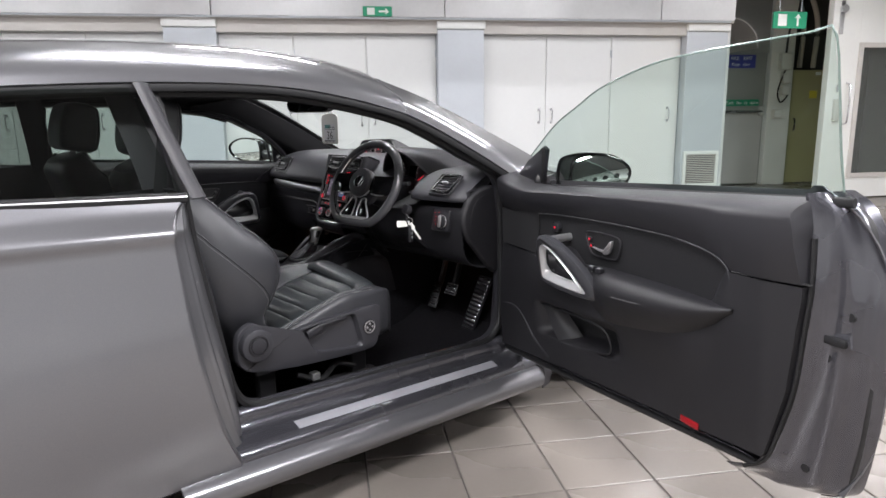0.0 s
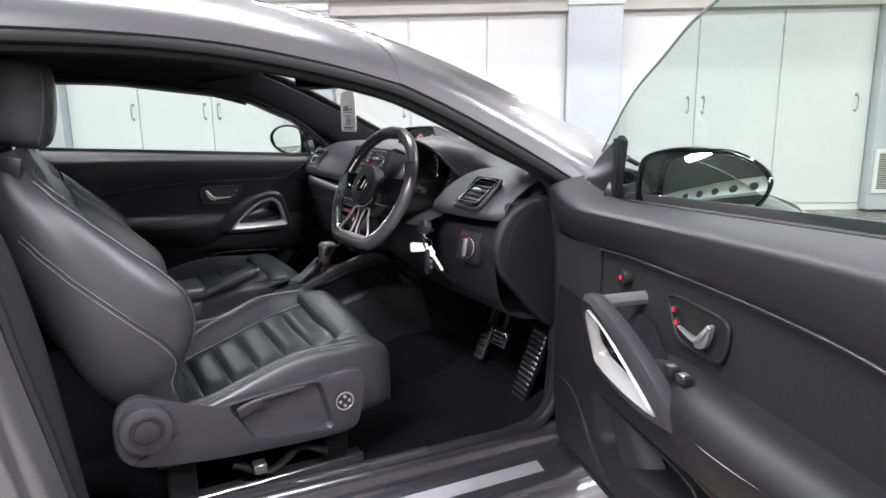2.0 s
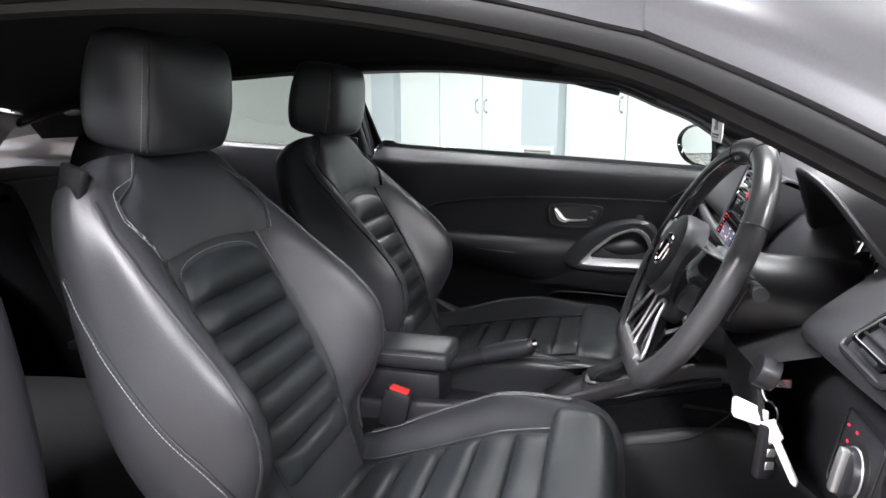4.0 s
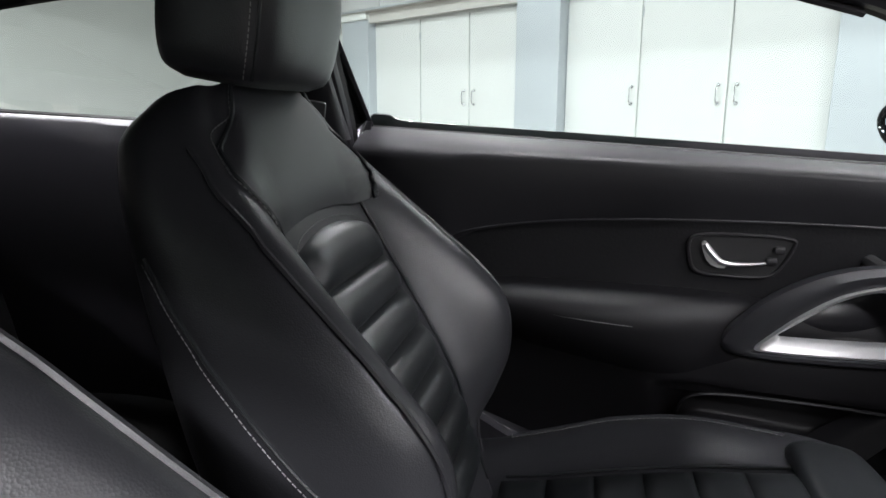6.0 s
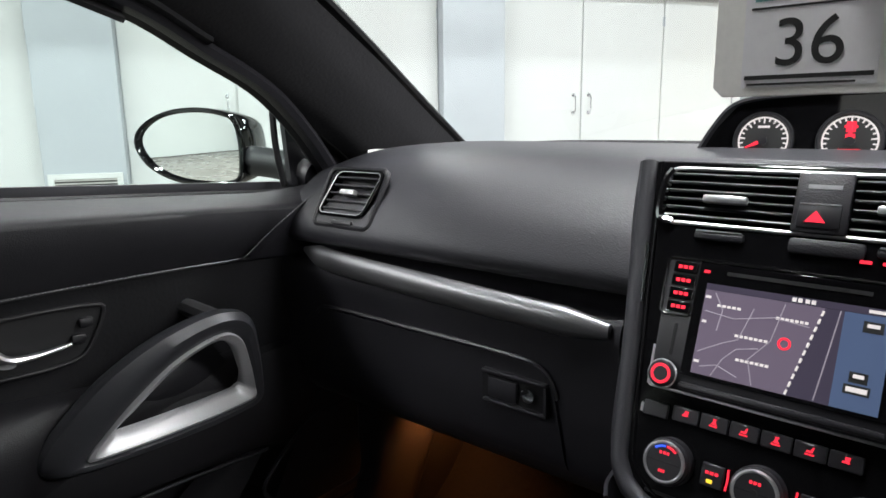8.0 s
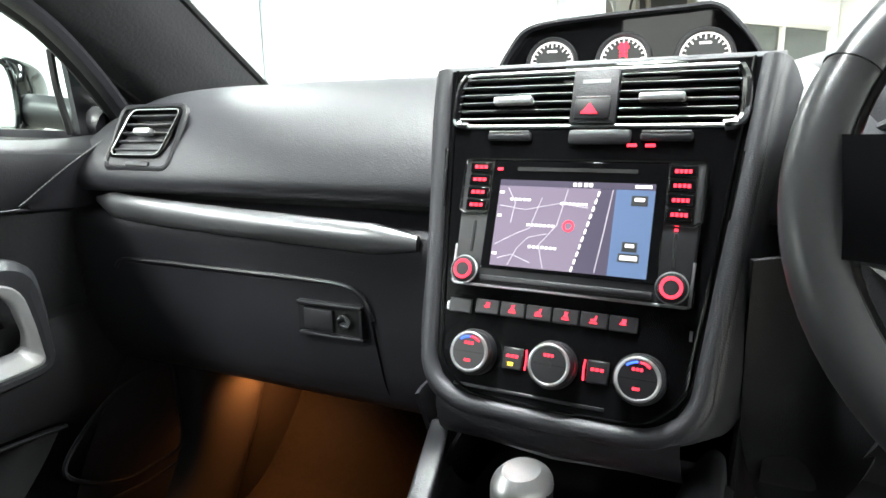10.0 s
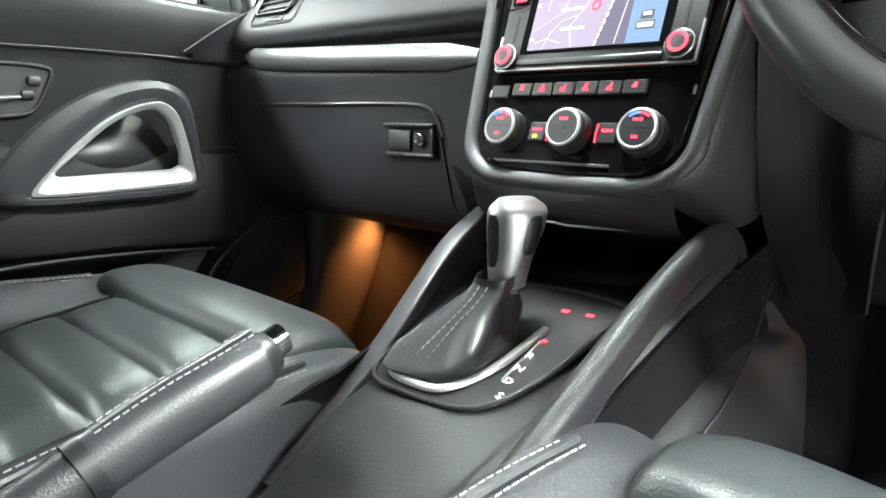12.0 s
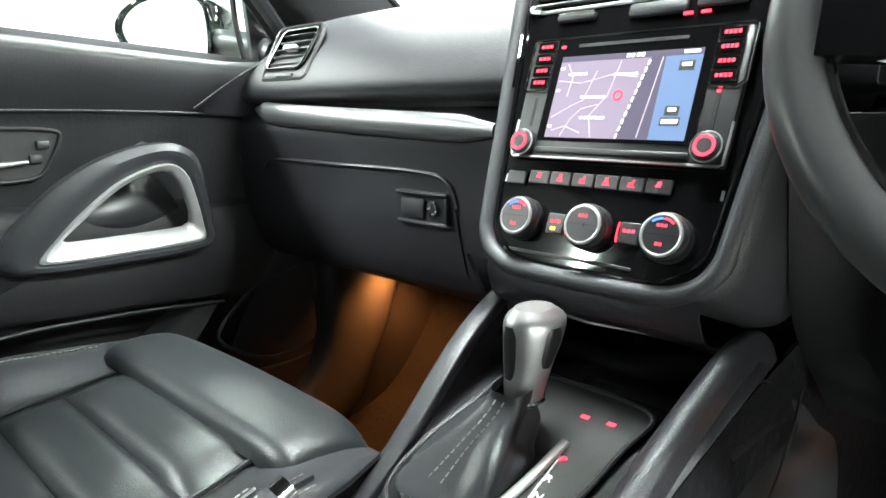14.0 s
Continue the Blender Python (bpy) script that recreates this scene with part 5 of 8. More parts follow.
    if driver:
        kn = part("mirror_switch", disc(0.016, 0.016, axes(F(0.40, 0.058, 0.80), (1, 0, 0), (0, 0, 1)) @ pose(0, 0, 0, 180 if s < 0 else 0), 20, 0.003), PLASTIC2, door, "round mirror adjuster knob")
        part("mirror_mark", disc(0.004, 0.002, axes(F(0.40, 0.0755, 0.80), (1, 0, 0), (0, 0, 1)), 12), RED_GLOW, kn)
        for k in range(2):
            part("window_switch", rbox(-0.012, 0.012, -0.008, 0.008, -0.006, 0.006, 0.002, 2, Matrix.Translation(F(0.63 + 0.034 * k, 0.096, 0.720))), PLASTIC2, door, "power window switch")
            part("switch_cap", rbox(-0.004, 0.007, -0.006, 0.006, 0.0055, 0.0075, 0.001, 1, Matrix.Translation(F(0.63 + 0.034 * k, 0.096, 0.720))), SATIN, door)
    part("door_lens", rbox(-0.030, 0.030, -0.003, 0.003, -0.009, 0.009, 0.002, 2, Matrix.Translation(P(1.00, 0.041, zb(1.00) + 0.042))), REDLENS, door, "red reflector near the door bottom")
    # glass with run strip
    gl = [(0.113, 1.005), (0.30, 1.112), (0.43, 1.165), (0.566, 1.209), (0.774, 1.249), (0.953, 1.264), (1.199, 1.272), (1.34, 1.276)]
    gl = [(u + (float(np.interp(u, (0.113, 0.30, 0.45, 0.80, 1.20), (0.035, 0.075, 0.10, 0.08, 0.0))) if driver else 0), z) for u, z in gl]
    def gp(u, z):
        return P(u, -0.02 + 0.45 * (z - 0.97), z)
    g = []
    top = cr([(u, 0, z) for u, z in gl], 30)
    for q in np.linspace(0, 1, 10):
        g.append([gp(p[0] - (1 - q) * 0.045 * (i / 29), zt(p[0]) - 0.01 + q * (p[2] - zt(p[0]) + 0.01)) for i, p in enumerate(top)])
    gw = part("door_glass", from_grid(g), DOORGLASS, door, "pale green door glass, wound up")
    gw.visible_shadow = False
    part("glass_edge", sweep([gp(p[0], p[2]) for p in top] + [gp(1.328, 1.18), gp(1.305, 1.06), gp(1.296, 0.99)], 0.0022, 0.0022, 70, 6), GLASSEDGE, door)
    part("belt_weatherstrip", sweep([P(u, -0.010, zt(u) - 0.006) for u in (0.20, 0.6, 1.0, 1.32)], 0.006, 0.010, 30, 8), RUBBER, door)
    # mirror sail and door mirror
    part("mirror_sail", plate([(0.04, 0.915), (0.235, 0.918), (0.255, 1.03), (0.235, 1.04), (0.13, 0.985)] if driver else [(0.04, 0.90), (0.205, 0.918), (0.215, 1.03), (0.205, 1.055), (0.13, 1.02), (0.03, 0.975)], 0.012, axes(P(0, -0.012, 0), (-1, 0, 0), (0, 0, 1)), 0.002), PLASTIC2, door, "black mirror sail trim")
    part("sail_edge", sweep([P(0.232, 0.004, 0.92), P(0.246, 0.008, 0.98), P(0.252, 0.012, 1.035)], 0.005, 0.006, 12, 6, up=(0, 1, 0)), RUBBER, door)
    # housing: outline (outboard b, up c), deep along the car
    base = (0.335, -0.118, 0.948) if driver else (0.235, -0.210, 0.978)
    size = 1.10 if driver else 1.0
    ca, sa = (math.cos(radians(38)), math.sin(radians(38))) if driver else (math.cos(radians(24)), math.sin(radians(24)))
    def MR(du, b, z):
        return P(base[0] + du * ca + b * sa, base[1] - b * ca + du * sa, base[2] + z)
    sec = [(-0.095, -0.045), (-0.092, 0.040), (-0.06, 0.060), (0.0, 0.066), (0.06, 0.058), (0.105, 0.034), (0.118, 0.006), (0.095, -0.030), (0.045, -0.055), (-0.02, -0.064), (-0.07, -0.062)]
    sec = [(b * size, z * size) for b, z in sec]
    rows = []
    for du, k in ((-0.105, 0.25), (-0.095, 0.55), (-0.06, 0.85), (0.0, 1.0), (0.035, 1.0), (0.040, 0.96), (0.030, 0.90)):
        rows.append([MR(du, b * k, z * k) for b, z in sec])
    mr = part("door_mirror", loft(rows, 40, 24, True, True), GLOSS, door, "gloss black door mirror housing")
    gk, g0 = (0.76, 0.024) if driver else (0.93, 0.0)
    GM = axes(MR(0.050 if driver else 0.033, 0.004, 0.0), P(sa, -ca, 0.0), P(-0.31 * ca if driver else 0.03, -0.31 * sa if driver else 0, 1.0))
    bow, out_c = (0.70, 1) if driver else (2.0, -1)
    face = cr([(b * gk, z * (0.885 if driver else 0.93), 0) for b, z in sec], 56, True)
    glass = []
    for k in (1.0, 0.86, 0.72, 0.58, 0.44, 0.30, 0.16, 0.04):
        glass.append([GM @ Vector((g0 + p[0] * k, p[1] * k, out_c * (0.004 - ((p[0] * k) ** 2 + (p[1] * k) ** 2) / (2 * bow)))) for p in face])
    part("mirror_glass", from_grid([[GM @ Vector((g0 + p[0], p[1], -0.012 * out_c)) for p in face]] + glass, True, False, True), MIRROR, mr, "slightly bowed mirror glass")
    part("mirror_rim", sweep([MR((0.050 - 0.31 * z) if driver else 0.039, b * gk * 1.04 + g0, z * (0.93 if driver else 0.965)) for b, z in sec], 0.0042, 0.0042, 44, 6, closed=True, up=(1, 0, 0)), GLOSS, mr)
    part("mirror_arm", sweep([P(0.19, 0.0, 0.925), P(0.215, -0.03, base[2] - 0.035), P(0.25, -0.055, base[2] - 0.02)] if driver else [P(0.17, 0.0, 0.930), P(0.185, -0.06, base[2] - 0.03), P(0.215, -0.135, base[2] - 0.02)], 0.022, 0.026, 10, 10), PLASTIC2, mr)
    part("outer_handle", sweep([P(1.05, -0.088, 0.80), P(1.10, -0.12, 0.805), P(1.20, -0.12, 0.812), P(1.25, -0.088, 0.815)], 0.014, 0.010, 20, 8), PAINT, door)
    return door


car_door(-1, pose(0.691, -0.789, 0, 0, 0, 70), "open driver door with dark inner trim and raised glass", True)
car_door(1, pose(0.785, 0.765, 0), "closed passenger door with dark inner trim", False)
part("door_check", join(rbox(0.70, 0.735, -0.80, -0.75, 0.615, 0.635, 0.004), rbox(0.70, 0.725, -0.765, -0.75, 0.59, 0.66, 0.004)), BRUSHED, car, "steel door check strap")


# ---- seats ----
def seat(s, label):
    """A front seat; s: -1 the driver's, on the right of the car. Local x ahead, y to the outer side, z up from the cabin floor's datum."""
    cy = 0.348
    def Q(x, y, z):
        return (x, s * (cy + y), z)
    up, fw = np.array((-0.385, 0, 0.923)), np.array((0.923, 0, 0.385))
    o = np.array((-0.205 if s < 0 else -0.235, 0, 0.50))
    def B(v, y, d):
        p = o + v * up + d * fw
        return Q(p[0], y, p[2])
    # backrest: ring sections up the back
    secs = [(-0.06, 0.200, 0.000, 0.10), (0.03, 0.216, 0.016, 0.11), (0.07, 0.232, 0.058, 0.115), (0.12, 0.248, 0.102, 0.12), (0.19, 0.260, 0.122, 0.12), (0.26, 0.257, 0.102, 0.12), (0.34, 0.246, 0.068, 0.115), (0.41, 0.234, 0.038, 0.11), (0.47, 0.222, 0.012, 0.105), (0.52, 0.204, -0.006, 0.10), (0.556, 0.180, -0.010, 0.095), (0.580, 0.140, -0.016, 0.075)]
    def lumbar(v):
        """Depth of the seat's centre at height v."""
        return float(np.interp(v, (-0.06, 0.12, 0.20, 0.30, 0.45, 0.58), (0.024, 0.030, 0.024, 0.013, 0.0, 0.0)))
    rows = []
    for v, a, b, t in secs:
        f = float(np.interp(v, (0.28, 0.42, 0.56), (1.0, 0.93, 0.82)))
        c0 = lumbar(v)
        half = [(0.0, c0), (0.46 * a, c0), (0.56 * a, c0 + 0.12 * max(0, b - c0)), (0.78 * a * f, c0 + 0.90 * (b - c0)), (0.90 * a * f, b), (0.985 * a * f, 0.72 * b - 0.004), (a * (0.3 + 0.7 * f), 0.1 * b - 0.010 - 0.04 * (1 - f)), (0.98 * a, -0.5 * t), (0.86 * a, -t), (0.5 * a, -t - 0.025), (0.0, -t - 0.03)]
        rows.append([B(v, y, d) for y, d in half] + [B(v, -y, d) for y, d in half[-2:0:-1]])
    back = loft(rows, 72, 64, True, True)
    bmesh.ops.recalc_face_normals(back, faces=back.faces)
    skin = BVHTree.FromBMesh(back)

    def on_skin(points, off=0.0015):
        """Points laid on the backrest's skin."""
        out = []
        for p in points:
            loc, nor, i, dist = skin.find_nearest(Vector(p))
            out.append(tuple(loc + nor * off))
        return out
    st = part("driver_seat" if s < 0 else "passenger_seat", back, LEATHER, car, label)
    # bolster seams
    def bolster(v, k):
        c = np.array(secs)
        a, b = np.interp(v, c[:, 0], c[:, 1]), np.interp(v, c[:, 0], c[:, 2])
        return k * a, b
    for sg in (-1, 1):
        ridge, inner, flank = [], [], []
        for v in np.linspace(-0.02, 0.52, 12):
            a, b = bolster(v, 1.0)
            ridge.append(B(v, sg * 0.925 * a, 0.975 * b + 0.002))
            inner.append(B(v, sg * 0.53 * a, lumbar(v) + 0.004))
        for v, d in ((0.44, -0.085), (0.36, -0.055), (0.28, -0.022), (0.20, 0.010), (0.13, 0.036), (0.08, 0.044), (0.04, 0.036), (0.0, 0.015)):
            a, b = bolster(v, 1.0)
            flank.append(B(v, sg * (a + 0.01), d))
        dense = [tuple(p) for p in cr(flank, 40)]
        ridge, inner, flank = on_skin([tuple(p) for p in cr(ridge, 40)]), on_skin([tuple(p) for p in cr(inner, 40)], 0.0008), on_skin(dense, 0.0008)
        twin = on_skin([(p[0] - 0.006, p[1], p[2] - 0.006) for p in flank], 0.0006)
        part("bolster_stitching", stitches(ridge, 0.0065, (0, 1, 0), 0.0010), THREAD, st)
        part("bolster_piping", sweep(ridge, 0.0030, 0.0030, 60, 6), LEATHER, st)
        part("flank_seam", sweep(flank, 0.0022, 0.0022, 50, 6), LEATHER2, st)
        part("flank_stitching", stitches(twin, 0.0065, (0, 1, 0), 0.0010), THREAD, st)
        part("panel_piping", sweep(inner, 0.0028, 0.0028, 50, 6), LEATHER2, st)
    # ribbed back panel, arched at its top
    nb = 7
    for k in range(nb):
        v0, v1 = 0.02 + k * 0.052, 0.02 + (k + 1) * 0.052
        g = []
        for j in range(9):
            w = j / 8
            v = v0 + (v1 - v0) * w
            a, b = bolster(v, 0.50)
            a = min(a, 0.118) * (1.0 - 0.10 * max(0, k - 5) * (1 - 0.0) * w)
            arch = 0.016 * (1 if k == nb - 1 else 0.0)
            g.append([B(v + arch * (1 - (y / a) ** 2) * w, y, lumbar(v) + 0.019 * math.sin(math.pi * w) ** 0.42 * (1 - (y / a) ** 8)) for y in np.linspace(-a, a, 15)])
        part("back_rib", from_grid(g), LEATHER2, st)
    part("rib_arch_stitching", stitches([B(0.30, -0.122, 0.006), B(0.36, -0.118, 0.006), B(0.395, -0.09, 0.005), B(0.408, 0.0, 0.004), B(0.395, 0.09, 0.005), B(0.36, 0.118, 0.006), B(0.30, 0.122, 0.006)], 0.0065, (1, 0, 0.4), 0.0009), THREAD, st)
    # upper plain panel: flared to the shoulders, laid on the skin
    UPV = ((0.412, 0.112), (0.430, 0.124), (0.465, 0.152), (0.495, 0.164), (0.525, 0.154), (0.552, 0.122), (0.570, 0.070))
    g, outline = [], []
    for v in np.linspace(0.412, 0.570, 16):
        a = float(np.interp(v, [q[0] for q in UPV], [q[1] for q in UPV]))
        w = (v - 0.412) / 0.158
        g.append([on_skin([B(v + 0.012 * (1 - (y / a) ** 2) * (1 - w), y, 0.06)], 0.0010 + 0.0085 * math.sin(math.pi * min(0.97, w + 0.03)) ** 0.5 * (1 - (y / a) ** 6))[0] for y in np.linspace(-a, a, 19)])
        outline.append((v, a))
    part("upper_back_panel", from_grid(g), LEATHER, st, "smooth leather upper back panel")
    rim = on_skin([B(v, -a - 0.003, 0.06) for v, a in outline] + [B(v, a + 0.003, 0.06) for v, a in outline[::-1]], 0.0022)
    part("upper_piping", sweep(rim, 0.0026, 0.0026, 90, 6), LEATHER2, st)
    part("upper_stitching", stitches(on_skin([B(v, -a - 0.009, 0.06) for v, a in outline] + [B(v, a + 0.009, 0.06) for v, a in outline[::-1]], 0.0015), 0.0065, (1, 0, 0.4), 0.0009), THREAD, st)
    # shoulder tab and seat-back release
    part("shoulder_tab", rbox(-0.028, 0.028, -0.022, 0.022, -0.006, 0.008, 0.004, 2, axes(on_skin([B(0.570, 0.185, -0.030)], -0.002)[0], (0.85, s * 0.30, -0.15), (-0.36, s * -0.25, 0.90))), PLASTIC2, st, "plastic seat-tilt lever")
    # headrest
    hu, hf = np.array((0.17, 0, 0.985)), np.array((0.985, 0, -0.17))
    h0 = o + np.array((-0.238, 0, 0.538))
    def H(v, y, d):
        p = h0 + v * hu + d * hf
        return Q(p[0], y, p[2])
    hz = [(-0.004, 0.086, 0.044), (0.010, 0.104, 0.063), (0.055, 0.112, 0.070), (0.110, 0.112, 0.067), (0.155, 0.106, 0.057), (0.169, 0.090, 0.040), (0.174, 0.062, 0.020)]
    rows = []
    for v, a, t in hz:
        half = [(0.0, t), (0.58 * a, t * 0.97), (0.88 * a, t * 0.84), (a, 0.35 * t), (0.99 * a, -0.50 * t), (0.88 * a, -0.92 * t), (0.5 * a, -t), (0.0, -t)]
        rows.append([H(v, y, d) for y, d in half] + [H(v, -y, d) for y, d in half[-2:0:-1]])
    hr = part("headrest", loft(rows, 44, 30, True, True), LEATHER, st, "black leather headrest")
    for sg in (-1, 1):
        part("headrest_piping", sweep([H(0.004, sg * 0.0935, 0.0480), H(0.055, sg * 0.1030, 0.0545), H(0.110, sg * 0.1030, 0.0520), H(0.152, sg * 0.0975, 0.0445), H(0.166, sg * 0.084, 0.033)], 0.0020, 0.0020, 30, 6), LEATHER2, hr)
        part("headrest_stitching", stitches([H(0.004, sg * 0.0985, 0.041), H(0.055, sg * 0.1078, 0.0470), H(0.110, sg * 0.1078, 0.0450), H(0.152, sg * 0.1020, 0.038)], 0.006, (0, 1, 0), 0.0009), THREAD, hr)
        part("headrest_post", sweep([B(0.54, sg * 0.055, -0.035), H(0.012, sg * 0.055, 0.0)], 0.006, 0.006, 4, 8, up=(1, 0, 0)), CHROME, st)
    # cushion: ring sections from the back to the front roll
    cs = [(-0.26, 0.235, 0.018, 0.470), (-0.15, 0.248, 0.030, 0.480), (-0.02, 0.254, 0.042, 0.506), (0.08, 0.254, 0.037, 0.524), (0.16, 0.248, 0.020, 0.534), (0.22, 0.238, 0.006, 0.544), (0.268, 0.224, 0.0, 0.538), (0.298, 0.204, 0.0, 0.508), (0.308, 0.190, 0.0, 0.450)]
    def inner_lift(x):
        """How far the inboard bolster stands above the outboard one."""
        return float(np.interp(x, (-0.26, -0.16, 0.0, 0.14, 0.22), (-0.020, -0.014, 0.002, 0.022, 0.028))) if s < 0 else 0.0
    if s < 0:
        cs = [(x, a, b, z + float(np.interp(x, (-0.26, -0.15, -0.02, 0.08, 0.22), (-0.030, -0.032, -0.022, -0.008, -0.006)))) for x, a, b, z in cs]
    if s > 0:
        cs = [(x + 0.02 * max(0, x) / 0.3, a, b, z - 0.004) for x, a, b, z in cs]
    rows = []
    for x, a, b, z in cs:
        half = [(0.0, z), (0.55 * a, z), (0.64 * a, z + 0.12 * b), (0.80 * a, z + 0.90 * b), (0.92 * a, z + b), (0.99 * a, z + 0.62 * b), (a, z - 0.02), (0.99 * a, z - 0.09), (0.90 * a, 0.36), (0.0, 0.35)]
        rows.append([Q(x, y, zz) for y, zz in half] + [Q(x, -y, zz + (inner_lift(x) * y / 0.235 if zz > 0.4 else 0)) for y, zz in half[-2:0:-1]])
    cu = part("cushion", loft(rows, 64, 40, True, True), LEATHER, st, "black leather seat cushion with ribbed centre")
    c = np.array(cs)
    def top_at(x):
        return [float(np.interp(x, c[:, 0], c[:, i])) for i in (1, 2, 3)]
    r0, r1, ri, ro = (0.184, 0.280, 0.586, 0.546) if s < 0 else (0.203, 0.304, 0.558, 0.561)
    edges = np.linspace(r0 - 0.389, r0 + 0.004, 7)
    for k in range(6):
        g = []
        for w in (0, 0.02, 0.05, 0.10, 0.18, 0.30, 0.42, 0.50, 0.58, 0.70, 0.82, 0.90, 0.95, 0.98, 1):
            x = edges[k] + (edges[k + 1] - edges[k]) * w
            a, b, z = top_at(x)
            a = 0.56 * a
            g.append([Q(x, y, z + inner_lift(x) * max(0, -y) / 0.235 + 0.001 + 0.014 * (1 - abs(2 * w - 1) ** 5) * (1 - (y / a) ** 8)) for y in np.linspace(-a, a, 15)])
        part("cushion_rib", from_grid(g), LEATHER2, cu)
    # front roll across the whole cushion
    rows = []
    for y in (-0.194, -0.192, -0.186, -0.15, -0.08, 0.0, 0.08, 0.15, 0.180, 0.189, 0.194):
        zt = ri + (ro - ri) * (y + 0.19) / 0.38
        q = max(0.0, (abs(y) - 0.172) / 0.020) ** 2
        bow = 0.012 * (1 - (y / 0.19) ** 2)
        rows.append([Q(r0 + dx * (r1 + bow - r0) * (1 - 0.12 * q) + 0.05 * q * (r1 - r0), y * (0.92 if y < 0 else 0.80) if s < 0 else y, zt - dz - 0.018 * q) for dx, dz in ((0.0, 0.020), (0.025, 0.009), (0.10, 0.002), (0.30, 0.0), (0.55, 0.001), (0.78, 0.007), (0.92, 0.022), (1.0, 0.048), (1.0, 0.090), (0.95, 0.13))])
    part("front_roll", loft(rows, 40, 30), LEATHER2, cu, solid=-0.004)
    for sg in (-1, 1):
        pts = [Q(x, sg * 0.915 * top_at(x)[0], top_at(x)[2] + 1.0 * top_at(x)[1] + 0.002 + (inner_lift(x) if sg < 0 else 0)) for x in np.linspace(-0.18, 0.21, 9)]
        part("cushion_piping", sweep(pts, 0.0030, 0.0030, 50, 6), LEATHER, cu)
        part("cushion_stitching", stitches([(p[0], p[1] - s * sg * 0.008, p[2] + 0.001) for p in pts], 0.0065, (0, 0, 1), 0.0010), THREAD, cu)
        part("cushion_stitching", stitches([(p[0], p[1] + s * sg * 0.008, p[2] - 0.002) for p in pts], 0.0065, (0, 0, 1), 0.0010), THREAD, cu)
        part("inner_seam", sweep([Q(x, sg * 0.60 * top_at(x)[0], top_at(x)[2] + 0.004 + (0.6 * inner_lift(x) if sg < 0 else 0)) for x in np.linspace(-0.18, r0, 9)], 0.0025, 0.0025, 40, 6), LEATHER2, cu)
    part("front_seam", stitches([Q(0.252, y, 0.512 - 0.10 * y * y) for y in (-0.20, -0.1, 0, 0.1, 0.20)], 0.0065, (0, 0, 1), 0.0010), THREAD, cu)
    # side cover with recliner wheel, height lever, lumbar pad
    out = [(-0.335, 0.475), (-0.322, 0.515), (-0.285, 0.535), (-0.245, 0.518), (-0.19, 0.488), (-0.15, 0.474), (-0.10, 0.484), (0.0, 0.493), (0.10, 0.498), (0.175, 0.499), (0.203, 0.488), (0.208, 0.455), (0.198, 0.395), (0.176, 0.352), (0.10, 0.345), (-0.06, 0.352), (-0.155, 0.360), (-0.25, 0.374), (-0.305, 0.388), (-0.332, 0.42)]
    dish = [(-0.103, 0.476), (-0.02, 0.483), (0.078, 0.488), (0.096, 0.476), (0.112, 0.420), (0.121, 0.378), (0.106, 0.367), (0.02, 0.375), (-0.055, 0.387), (-0.070, 0.400), (-0.088, 0.432), (-0.108, 0.468)]
    rim_d = cr([(a, b, 0) for a, b in dish], 96, True)
    def reach(q):
        """The dish's edge in the direction q from its middle."""
        best = min(rim_d, key=lambda p: abs((math.atan2(p[1] - 0.43, p[0]) - q + math.pi) % (2 * math.pi) - math.pi))
        return math.hypot(best[0], best[1] - 0.43)
    edge = [(p[0], p[1]) for p in cr([(a, b, 0) for a, b in out], 120, True)]
    inner = []
    for a, b in edge:
        q = math.atan2(b - 0.43, a)
        inner.append((reach(q) * math.cos(q), 0.43 + reach(q) * math.sin(q)))
    def cover_loop(pts, d, k=1.0, mid=(0.0, 0.43)):
        return [Q(mid[0] + (a - mid[0]) * k, 0.252 + d, mid[1] + (b - mid[1]) * k) for a, b in pts]
    # cover and recliner wheel take the lighter SOFT colour to stand for side light
    vc = part("side_cover", from_grid([cover_loop(edge, -0.004), cover_loop(edge, 0.012), cover_loop(edge, 0.017, 0.988), cover_loop([(0.85 * a + 0.15 * c, 0.85 * b + 0.15 * d) for (a, b), (c, d) in zip(edge, inner)], 0.019), cover_loop(inner, 0.020, 1.07), cover_loop(inner, 0.0205, 1.02), cover_loop(inner, 0.017, 0.985), cover_loop(inner, 0.004, 0.94), cover_loop(inner, 0.003, 0.80), cover_loop(inner, 0.003, 0.3)], True, False, True), SOFT, st, "dark plastic seat side cover, coloured lighter for side light")
    part("cover_groove", sweep([Q(-0.306, 0.2715, 0.394), Q(-0.242, 0.272, 0.428), Q(-0.19, 0.2715, 0.452), Q(-0.150, 0.270, 0.470)], 0.0016, 0.0016, 24, 6), RUBBER, vc)
    def face_at(x, z, d):
        """A pose on the cover facing outwards."""
        return axes(Q(x, 0.252 + d, z), (1 if s < 0 else -1, 0, 0), (0, 0, 1))
    wh = part("recliner_wheel", disc(0.052, 0.026, face_at(-0.276, 0.470, 0.018), 40, 0.008), SOFT, vc, "round recliner wheel")
    part("recliner_ring", ring(0.030, 0.0035, face_at(-0.276, 0.470, 0.045), 30, 6), PLASTIC2, wh)
    part("recliner_cap", disc(0.024, 0.006, face_at(-0.276, 0.470, 0.043), 30, 0.003), PLASTIC, wh)
